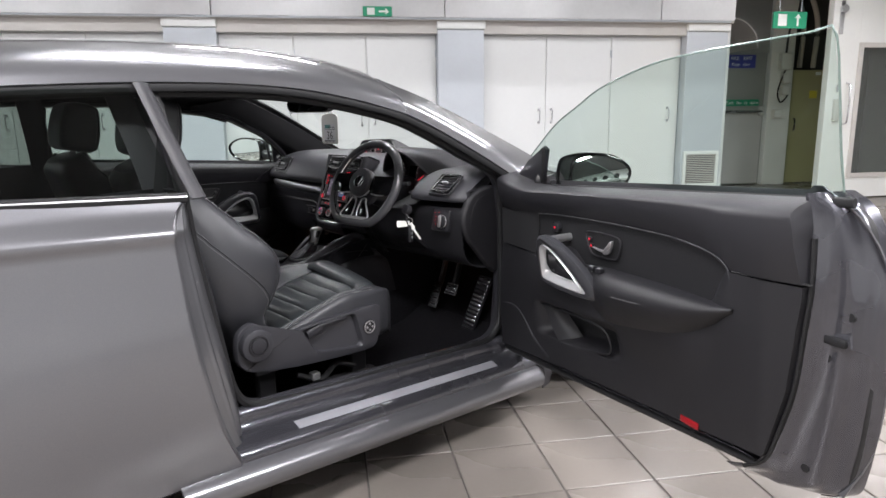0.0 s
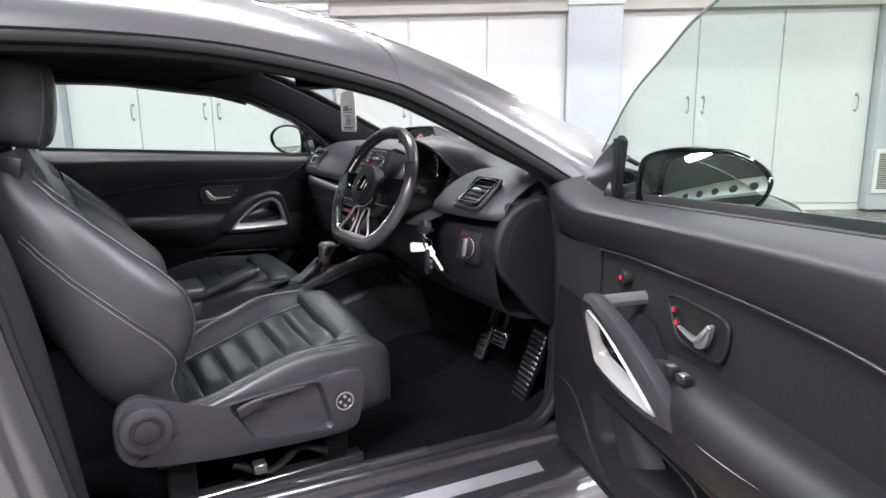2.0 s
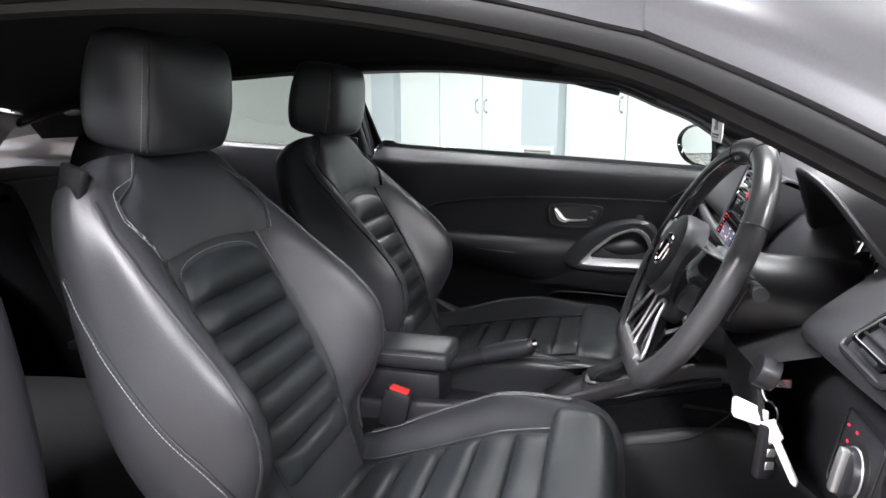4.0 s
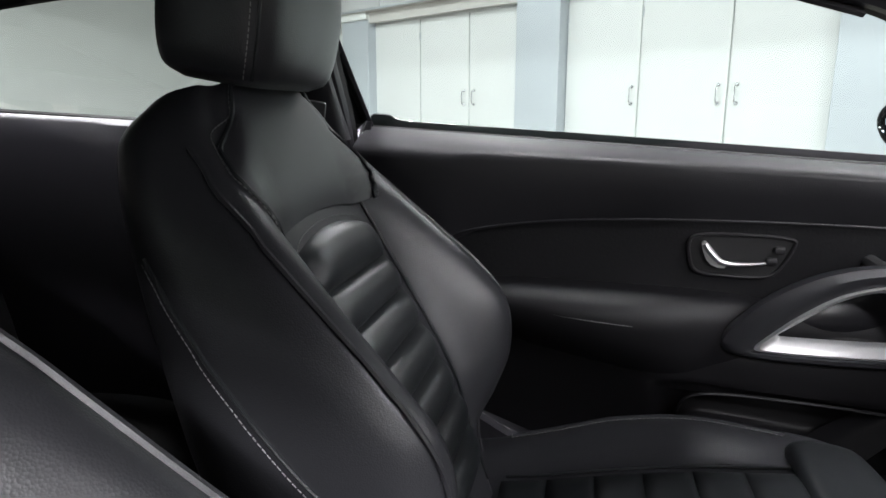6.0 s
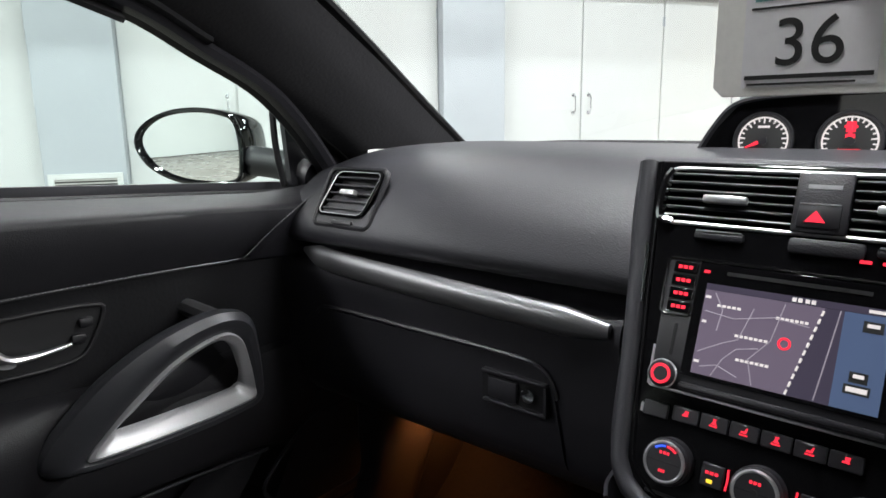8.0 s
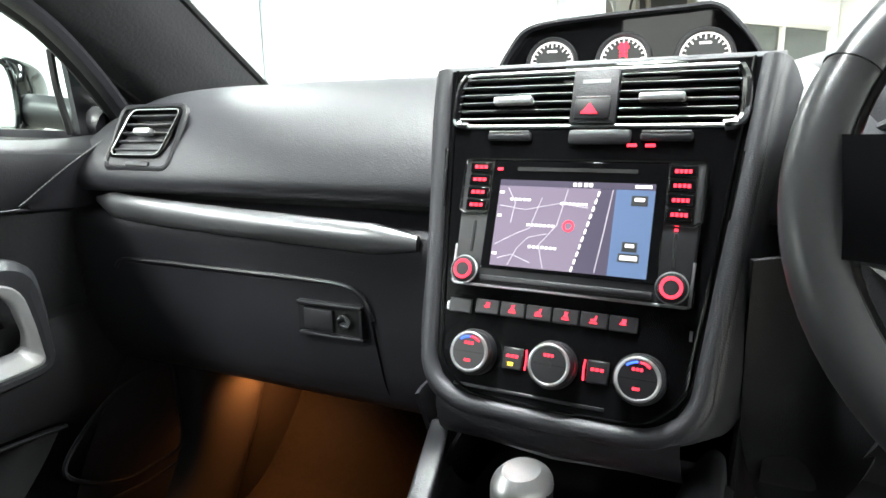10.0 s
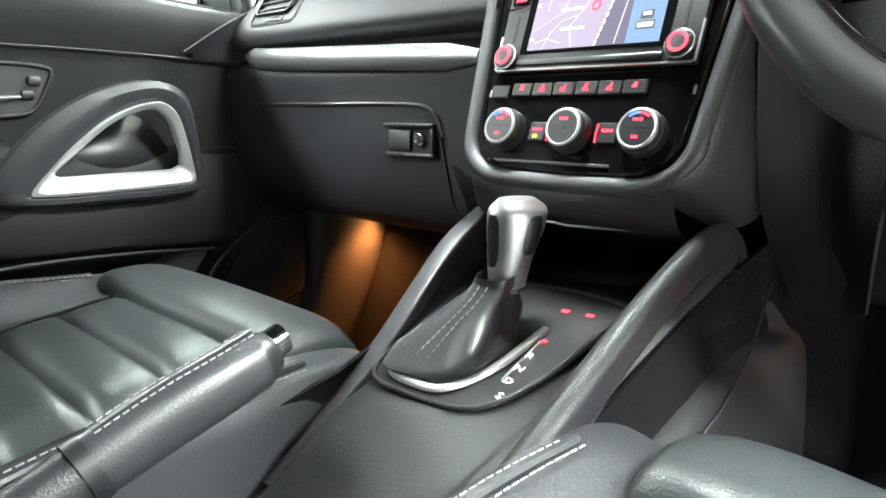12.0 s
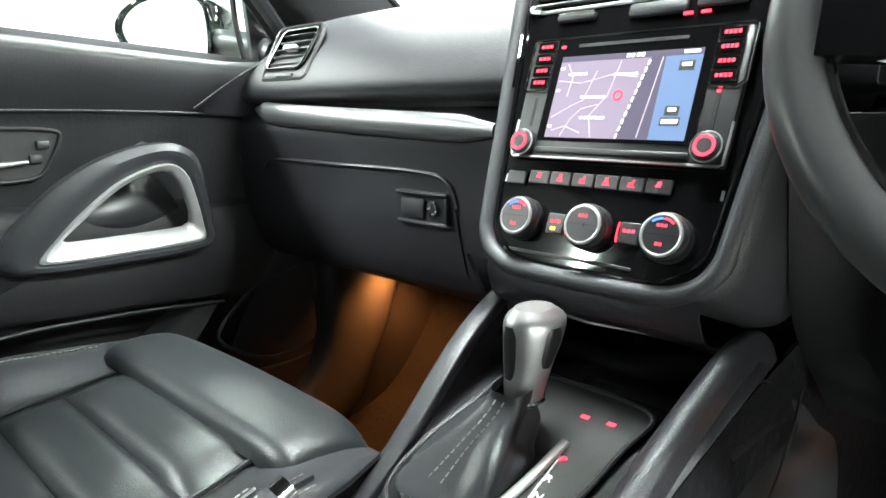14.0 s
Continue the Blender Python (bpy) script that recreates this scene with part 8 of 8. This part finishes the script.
for x, zc, wl, wr in ((-0.42, 0.50, 0.10, 0.10), (-0.10, 0.51, 0.10, 0.10), (0.10, 0.527, 0.098, 0.098), (0.19, 0.5405, 0.090, 0.100), (0.28, 0.5550, 0.104, 0.108), (0.38, 0.5700, 0.122, 0.116), (0.46, 0.581, 0.140, 0.122)):
    h = 0.012 + max(0, x - 0.17) * 0.16
    dp = float(np.interp(x, (-0.42, -0.10, 0.10, 0.15, 0.19), (0.02, 0.055, 0.065, 0.04, 0.0)))
    dl = float(np.interp(x, (-0.42, -0.10, 0.10, 0.16, 0.23, 0.28, 0.36), (0.02, 0.055, 0.070, 0.065, 0.054, 0.034, 0.0)))
    rows.append([(x, wl + 0.006, zc - 0.04 - dl), (x, wl, zc + h - 0.004 - dl), (x, wl - 0.010, zc + h - dl), (x, wl - 0.024, zc + 0.004 - (0.8 if x < 0.18 else 0.25) * dl), (x, 0.0, zc - 0.8 * dp), (x, -wr + 0.026, zc + 0.003), (x, -wr + 0.014, zc + h - 0.004), (x, -wr + 0.002, zc + h - 0.002), (x, -wr - 0.004, zc + h - 0.008), (x, -wr - 0.008, zc - 0.04) if x < 0.15 else (x, -wr + 0.030, zc + 0.2 * h - 0.012)])
cons = part("centre_console", loft(rows, 60, 36), PLASTIC, car, "dark grained centre console with raised side rails", solid=-0.003)
part("console_tray", loft([[(0.44, y, 0.585) for y in (0.10, 0, -0.09)], [(0.60, y, 0.575) for y in (0.11, 0, -0.10)], [(0.66, y, 0.60) for y in (0.11, 0, -0.10)], [(0.66, y, 0.72) for y in (0.11, 0, -0.10)]], 10, 14), RUBBER, cons, "black oddments tray", solid=-0.003)
part("console_rail", sweep([(0.150, 0.094, 0.478), (0.190, 0.097, 0.498), (0.228, 0.098, 0.522), (0.275, 0.099, 0.553), (0.372, 0.110, 0.622), (0.45, 0.128, 0.646)], 0.010, 0.007, 44, 20, square=True), PLASTIC, cons, "slanted console side rail")
# the driver's rail: a ridge with a slope to the selector and an upright outer face
ridge = [(0.10, 0.534), (0.15, 0.553), (0.20, 0.573), (0.26, 0.597), (0.32, 0.621), (0.386, 0.644), (0.440, 0.658), (0.474, 0.656), (0.502, 0.641), (0.520, 0.610), (0.530, 0.570)]
rows = [[(x - 0.25 * dz, y - 0.02 * max(0, x - 0.3), z - dz) for y, dz in ((-0.084, 0.042), (-0.090, 0.028), (-0.100, 0.008), (-0.1065, 0.001), (-0.110, 0.0), (-0.1140, 0.003), (-0.1155, 0.010), (-0.1160, 0.024), (-0.108, 0.028))] for x, z in ridge]
part("console_rail", loft(rows, 30, 50), PLASTIC, cons, "slanted console side rail", solid=-0.003)
part("rail_edge", sweep([(x - 0.008, -0.1167 - 0.02 * max(0, x - 0.3), z - 0.025) for x, z in ridge[:-1]], 0.0014, 0.0014, 40, 6), PLASTIC2, cons)
part("rail_recess", loft([[(0.40, -0.124, 0.618), (0.46, -0.126, 0.624), (0.50, -0.128, 0.605)], [(0.41, -0.112, 0.600), (0.46, -0.112, 0.600), (0.50, -0.114, 0.590)], [(0.40, -0.128, 0.580), (0.46, -0.132, 0.580), (0.51, -0.136, 0.575)]], 12, 10), RUBBER, cons, "dark pocket under the rail")
part("handbrake_well", plate([(-0.06, -0.002), (0.13, -0.002), (0.165, 0.010), (0.17, 0.060), (0.14, 0.078), (-0.06, 0.078)], 0.003, axes((0.03, 0, 0.468), (1, 0, 0.14), (0, 1, 0)), 0.001), RUBBER, cons, "dark handbrake well")
# side wall coloured darker than the console to give its shade
part("side_wing", loft([[(0.10, -0.119, 0.508), (0.19, -0.119, 0.542), (0.29, -0.119, 0.586), (0.40, -0.121, 0.624), (0.47, -0.123, 0.634), (0.53, -0.128, 0.585)], [(0.10, -0.118, 0.492), (0.20, -0.113, 0.520), (0.30, -0.104, 0.562), (0.40, -0.100, 0.597), (0.465, -0.106, 0.604), (0.54, -0.138, 0.580)], [(0.10, -0.120, 0.470), (0.21, -0.114, 0.492), (0.31, -0.100, 0.526), (0.41, -0.096, 0.556), (0.475, -0.106, 0.566), (0.565, -0.146, 0.555)], [(0.11, -0.129, 0.44), (0.22, -0.134, 0.47), (0.33, -0.138, 0.505), (0.42, -0.143, 0.53), (0.50, -0.150, 0.535), (0.60, -0.158, 0.52)], [(0.12, -0.140, 0.26), (0.24, -0.146, 0.30), (0.36, -0.150, 0.33), (0.45, -0.152, 0.36), (0.54, -0.156, 0.38), (0.64, -0.160, 0.38)]], 40, 24), DOOR_AND_SHADE, cons, "moulded side wall of the console, darkened for shade", solid=0.004)
part("wing_seam", sweep([(0.25, -0.139, 0.49), (0.33, -0.1415, 0.508), (0.41, -0.1455, 0.530), (0.46, -0.148, 0.57), (0.50, -0.146, 0.612)], 0.0012, 0.0012, 30, 6), RUBBER, cons)
part("stack_neck", loft([[(0.40, 0.125, 0.70), (0.46, 0.15, 0.68), (0.56, 0.17, 0.66)], [(0.44, 0.135, 0.645), (0.50, 0.155, 0.63), (0.60, 0.17, 0.60)]], 10, 8), PLASTIC, cons, solid=0.004)
# gear selector
GS = axes((0.305, 0.018, 0.5660), (0.986, -0.0, 0.165), (0, 1, 0))
sel = [(-0.085, 0.0), (-0.078, 0.042), (-0.03, 0.062), (0.06, 0.066), (0.115, 0.060), (0.118, -0.070), (0.06, -0.076), (-0.02, -0.074), (-0.075, -0.055)]
sp = part("selector_plate", plate(sel, 0.003, GS @ pose(0, 0, -0.002), 0.001, 60), RUBBER, cons, "smooth black gear selector plate")
part("selector_rim", sweep_m([tuple(p) for p in cr([(a, b, 0.001) for a, b in sel], 60, True)], 0.0022, GS, 8), PLASTIC, sp)
part("boot_ring", sweep_m([tuple(p) for p in cr([(0.030, 0.054, 0.003), (-0.03, 0.050, 0.003), (-0.068, 0.030, 0.003), (-0.074, 0.0, 0.003), (-0.068, -0.022, 0.003), (-0.03, -0.036, 0.003), (0.045, -0.036, 0.003)], 40)], 0.0046, GS, 8, False, 0.0028), SATIN, sp, "silver boot surround")
rows = []
for k, (a, bx, w, l, c) in enumerate(((-0.018, 0.010, 0.040, 0.050, 0.002), (-0.020, 0.010, 0.041, 0.051, 0.009), (-0.012, 0.009, 0.036, 0.044, 0.016), (0.000, 0.006, 0.030, 0.034, 0.024), (0.014, 0.002, 0.022, 0.024, 0.034), (0.026, -0.003, 0.017, 0.018, 0.046), (0.030, -0.004, 0.016, 0.018, 0.054))):
    fold = (0, 0.10, 0.20, 0.24, 0.16, 0.06, 0)[k]
    rows.append([GS @ Vector((a + l * (1 + fold * math.cos(4 * q + 0.6 + 0.5 * k)) * math.copysign(abs(math.cos(q)) ** 0.6, math.cos(q)), bx + w * (1 + fold * math.cos(4 * q + 0.6 + 0.5 * k)) * math.copysign(abs(math.sin(q)) ** 0.6, math.sin(q)), c + 0.012 * fold * math.sin(q * 3 + k))) for q in np.linspace(0, 2 * math.pi, 32, endpoint=False)])
bt = part("selector_boot", loft(rows, 64, 26, True), LEATHER, sp, "creased black leather boot")
for dy in (-0.004, 0.004):
    part("boot_stitching", stitches([GS @ Vector((-0.056, 0.010 + dy * 1.5, 0.014)), GS @ Vector((-0.022, 0.006 + dy, 0.028)), GS @ Vector((0.0, 0.0 + dy, 0.040)), GS @ Vector((0.013, -0.004 + dy, 0.052))], 0.006, (0, 0, 1), 0.0010), THREAD, bt)
rows = []
for z, l, w, dx in ((0.608, 0.016, 0.014, 0.0), (0.622, 0.018, 0.016, 0.002), (0.640, 0.021, 0.019, 0.006), (0.660, 0.027, 0.022, 0.012), (0.674, 0.028, 0.022, 0.014), (0.683, 0.018, 0.014, 0.012)):
    rows.append([(0.333 + dx + l * math.cos(q), 0.012 + w * math.sin(q), z) for q in np.linspace(0, 2 * math.pi, 16, endpoint=False)])
kn = part("selector_knob", loft(rows, 36, 22, True, True), SATIN, sp, "silver and black gear selector knob")
KP = np.array([(0.608, 0.016, 0.014, 0.0), (0.622, 0.018, 0.016, 0.002), (0.640, 0.021, 0.019, 0.006), (0.660, 0.027, 0.022, 0.012), (0.674, 0.028, 0.022, 0.014), (0.683, 0.018, 0.014, 0.012)])
def knob_at(deg, z, off):
    """A point on the knob's skin."""
    l, w, dx = (float(np.interp(z, KP[:, 0], KP[:, i])) for i in (1, 2, 3))
    q = math.radians(deg)
    return (0.333 + dx + (l + off) * math.cos(q), 0.012 + (w + off) * math.sin(q), z)
for a0, a1, z0, z1 in ((148, 188, 0.630, 0.672), (-118, -78, 0.640, 0.671), (12, 60, 0.635, 0.671)):
    g = []
    for z in np.linspace(z0, z1, 14):
        e = abs(2 * (z - z0) / (z1 - z0) - 1) ** 4
        g.append([knob_at((a0 + a1) / 2 + (a1 - a0) / 2 * u * (1 - 0.45 * e), z, 0.0016 - 0.0012 * u ** 4) for u in np.linspace(-1, 1, 9)])
    part("knob_inlay", from_grid(g), PLASTIC2, kn, "black side inlay")
part("knob_collar", sweep_m([(0.0165 * math.cos(q), 0.0148 * math.sin(q), 0) for q in np.linspace(0, 2 * math.pi, 28, endpoint=False)], 0.0022, Matrix.Translation((0.3335, 0.012, 0.611)), 6), CHROME, kn)
for a, b, mt in ((0.085, -0.030, RED_GLOW), (0.087, -0.053, RED_GLOW)):
    part("selector_lamp", rbox(a - 0.0022, a + 0.0022, b - 0.0035, b + 0.0035, 0.0012, 0.0018, 0, 1, GS), mt, sp, smooth=False)
for ch, x, y in (("P", 0.332, -0.027), ("R", 0.308, -0.030), ("N", 0.288, -0.034), ("D", 0.270, -0.037), ("S", 0.251, -0.043)):
    part("selector_letter", lettering(ch, 0.010, GS @ Matrix.Translation((x - 0.305, y - 0.018, 0.0020)) @ pose(0, 0, 0, 0, 0, -90), 0.0003), RED_GLOW if ch == "P" else WHITE_GLOW, sp, smooth=False)
part("selector_track", sweep_m([(0.030, -0.041, 0.0015), (-0.010, -0.046, 0.0015), (-0.036, -0.050, 0.0015)], 0.0010, GS, 5, False), SATIN, sp)

# handbrake, armrest, belt buckles
hb = part("handbrake", sweep([(0.012, 0.035, 0.578), (0.05, 0.034, 0.591), (0.08, 0.032, 0.600), (0.110, 0.031, 0.608)], 0.015, 0.0185, 30, 16, taper=lambda q: 0.98 + 0.08 * math.sin(q * 3)), LEATHER, car, "black leather handbrake lever with a chrome button")
part("handbrake_stitching", stitches([(0.016, 0.040, 0.5985), (0.05, 0.039, 0.6105), (0.08, 0.037, 0.6195), (0.107, 0.036, 0.6275)], 0.005, (0, 1, 0), 0.0008), THREAD, hb)
part("handbrake_seam", sweep([(0.016, 0.035, 0.599), (0.05, 0.034, 0.611), (0.107, 0.032, 0.628)], 0.0014, 0.0014, 20, 6), LEATHER2, hb)
part("handbrake_stitching", stitches([(0.016, 0.030, 0.5985), (0.05, 0.029, 0.6105), (0.08, 0.027, 0.6195), (0.107, 0.026, 0.6275)], 0.005, (0, 1, 0), 0.0008), THREAD, hb)
part("lever_arm", sweep([(-0.12, 0.035, 0.530), (-0.05, 0.035, 0.556), (0.014, 0.035, 0.5785)], 0.014, 0.0165, 20, 16), PLASTIC, hb, "plain lever behind the leather grip")
part("grip_collar", sweep([(0.008, 0.035, 0.5765), (0.016, 0.035, 0.5795)], 0.0158, 0.0193, 6, 16), PLASTIC2, hb)
part("handbrake_tip", sweep([(0.107, 0.031, 0.6075), (0.115, 0.031, 0.610), (0.121, 0.031, 0.612)], 0.0145, 0.0180, 8, 16, taper=lambda q: 1.0 - 0.35 * q * q), PLASTIC2, hb)
part("release_button", sweep([(0.116, 0.031, 0.614), (0.128, 0.031, 0.618)], 0.009, 0.010, 6, 12), CHROME, hb, "chrome release button")
ar = part("centre_armrest", rbox(-0.36, -0.045, -0.052, 0.070, 0.565, 0.606, 0.014, 3), LEATHER, car, "black leather centre armrest")
part("armrest_base", rbox(-0.36, -0.06, -0.055, 0.060, 0.48, 0.563, 0.01, 2), PLASTIC, ar)
part("armrest_stitching", stitches([(-0.34, -0.049, 0.597), (-0.2, -0.0515, 0.597), (-0.065, -0.049, 0.597), (-0.048, -0.03, 0.597), (-0.046, 0.02, 0.597), (-0.05, 0.062, 0.597)], 0.0065, (0, 0, 1), 0.0009), THREAD, ar)
for s in (-1, 1):
    bk = part("belt_buckle", rbox(-0.028, 0.028, -0.014, 0.014, -0.045, 0.035, 0.006, 2, pose(-0.135, s * 0.112, 0.515, 0, 14, 0)), PLASTIC2, car, "seat belt buckle with a red button")
    part("buckle_button", rbox(-0.020, 0.020, -0.011, 0.011, 0.033, 0.039, 0.003, 2, pose(-0.135, s * 0.112, 0.515, 0, 14, 0)), REDPLASTIC, bk, "red release button")
    part("seat_belt", loft([[(-0.52, s * 0.66, 1.10), (-0.50, s * 0.67, 1.10)], [(-0.57, s * 0.69, 0.8), (-0.53, s * 0.70, 0.8)], [(-0.56, s * 0.69, 0.32), (-0.52, s * 0.70, 0.32)]], 4, 14), FABRIC, car, "black seat belt webbing", solid=0.002)

# interior mirror with hanging tag
im = part("interior_mirror", loft([[(0.335 + d, 0.012 + a, 1.196 + b) for a, b in ((-0.120, 0.0), (-0.10, 0.030), (0.0, 0.034), (0.10, 0.030), (0.120, 0.0), (0.10, -0.026), (0.0, -0.030), (-0.10, -0.026))] for d in (0.0, 0.02, 0.035)], 40, 8, True, True), PLASTIC2, car, "black interior mirror")
im.matrix_basis = Matrix.Translation((0.345, 0.012, 1.196)) @ pose(0, 0, 0, 0, 0, 14) @ Matrix.Translation((-0.345, -0.012, -1.196))
part("mirror_glass", plate([(-0.110, -0.002), (-0.094, 0.026), (0.0, 0.030), (0.094, 0.026), (0.110, -0.002), (0.094, -0.023), (0.0, -0.026), (-0.094, -0.023)], 0.002, axes((0.3345, 0.012, 1.196), (0, -1, 0), (0, 0, 1)), 0, 40), MIRROR, im)
part("mirror_stem", sweep([(0.37, 0.012, 1.205), (0.40, 0.012, 1.235), (0.40, 0.012, 1.285)], 0.012, 0.014, 12, 10), PLASTIC2, im)
tg = thing("hanging_tag", "white plastic number tag hanging from the interior mirror", "tag")
TG = axes((0.44, 0.009, 1.081), (0, -1, 0), (0, 0, 1))
part("card", plate([(-0.062, -0.040), (-0.055, -0.047), (0.055, -0.047), (0.062, -0.040), (0.062, 0.062), (0.050, 0.075), (0.020, 0.080), (-0.020, 0.080), (-0.050, 0.075), (-0.062, 0.062)], 0.0025, TG, 0.0008), PALETAG, tg, "white tag card", smooth=False)
part("printed_panel", rbox(-0.042, 0.042, -0.041, 0.035, 0.0025, 0.0031, 0, 1, TG), surface("grey_print", (0.74, 0.73, 0.75), 0.6), tg, smooth=False)
part("number", lettering("36", 0.046, TG @ pose(0, -0.0125, 0.0033), 0.0003), INK, tg, "printed black number 36", smooth=False)
part("print_line", rbox(-0.040, 0.040, -0.0355, -0.0325, 0.0031, 0.0035, 0, 1, TG), INK, tg, smooth=False)
for a0, a1, b0, b1 in ((-0.038, 0.040, 0.0125, 0.0140), (-0.008, 0.010, 0.0205, 0.0235), (0.016, 0.040, 0.0215, 0.0240), (-0.038, 0.030, -0.0395, -0.0380)):
    part("print_line", rbox(a0, a1, b0, b1, 0.0031, 0.0035, 0, 1, TG), INK, tg, smooth=False)
part("print_band", rbox(-0.036, 0.006, 0.0180, 0.0330, 0.00315, 0.0034, 0, 1, TG), surface("green_print", (0.12, 0.30, 0.28), 0.6), tg, "green printed band", smooth=False)
part("hook", sweep_m([(-0.020, 0.078, 0.001), (-0.018, 0.098, 0.001), (0.0, 0.108, 0.001), (0.018, 0.098, 0.001), (0.020, 0.078, 0.001)], 0.004, TG, 6, False), PALETAG, tg)
part("hook_band", sweep([(0.44, 0.009, 1.19), (0.42, 0.010, 1.205), (0.395, 0.012, 1.232)], 0.003, 0.005, 10, 6), PALETAG, tg)

# keys in the ignition
ks = thing("car_keys", "bunch of keys with a pale tag hanging from the ignition", "keys")
part("key_blade", rbox(0.436, 0.470, -0.491, -0.486, 0.780, 0.791, 0.001, 1), CHROME, ks)
part("key_chain", sweep([(0.440, -0.489, 0.785), (0.441, -0.492, 0.772), (0.445, -0.496, 0.764)], 0.0016, 0.0016, 10, 6), CHROME, ks)
part("key_ring", ring(0.013, 0.0014, axes((0.447, -0.497, 0.752), (0.6, -0.8, 0), (0, 0, 1)), 30, 6), CHROME, ks, "steel split ring")
part("key_tag", plate([(-0.001, -0.010), (0.045, -0.013), (0.049, -0.009), (0.049, 0.009), (0.045, 0.013), (-0.001, 0.010)], 0.003, axes((0.446, -0.497, 0.742), (-0.60, 0.75, -0.06), (0.0, 0.05, 1.0)), 0.0008), PALETAG, ks, "pale plastic key tag", smooth=False)
sk = part("spare_key", plate([(-0.008, 0.0), (0.008, 0.0), (0.009, -0.022), (0.004, -0.026), (0.004, -0.070), (0.0, -0.075), (-0.004, -0.070), (-0.004, -0.026), (-0.009, -0.022)], 0.004, axes((0.447, -0.500, 0.743), (0.66, -0.53, 0.53), (-0.40, 0.34, 0.85)), 0.0008), PALETAG, ks, "pale plastic spare key", smooth=False)
part("key_fob", rbox(-0.013, 0.013, -0.007, 0.007, -0.068, 0.0, 0.005, 2, pose(0.452, -0.497, 0.738, 0, 4, 25)), PLASTIC2, ks, "black folding key fob")
for k in range(3):
    part("fob_button", rbox(-0.006, 0.006, -0.0085, -0.0065, -0.022 - k * 0.016, -0.012 - k * 0.016, 0.002, 1, pose(0.452, -0.497, 0.738, 0, 4, 25)), SATIN, ks)

# ---- floor tiles: 0.30 m squares round the car as pieces, the rest joined ----
T = 0.30
tile_bm = rbox(-T / 2 + 0.003, T / 2 - 0.003, -T / 2 + 0.003, T / 2 - 0.003, -0.010, 0.0, 0.002, 1)
tile_me = bpy.data.meshes.new("tile")
tile_bm.to_mesh(tile_me)
tile_bm.free()
tile_me.materials.append(TILE)
O = (1.028, -0.580)
near, far = [], []
for i in range(int((U0 - O[0]) / T) + 1, int((U1 - O[0]) / T)):
    for j in range(int((V0 - O[1]) / T) + 1, int((V1 - O[1]) / T)):
        u, v = O[0] + (i + 0.5) * T, O[1] + (j + 0.5) * T
        w = ROOM @ Vector((u, v, 0))
        if 0.0 < w.x < 3.6 and -2.5 < w.y < -0.3 or 3.4 < u < 5.9 and 2.2 < v < 5.2:
            near.append((u, v))
        else:
            far.append((u, v))
for u, v in near[:300]:
    ob = new("tile", tile_me)
    ob.parent = floor
    ob.matrix_basis = Matrix.Translation((u, v, 0))
far += near[300:]
h = T / 2 - 0.003
verts = [(u + a * h, v + b * h, 0) for u, v in far for a, b in ((-1, -1), (1, -1), (1, 1), (-1, 1))]
me = bpy.data.meshes.new("far_tiles")
me.from_pydata(verts, [], [tuple(range(4 * i, 4 * i + 4)) for i in range(len(far))])
me.materials.append(TILE)
ft = tagged(new("far_tiles", me), kind="stuff")
ft.parent = floor
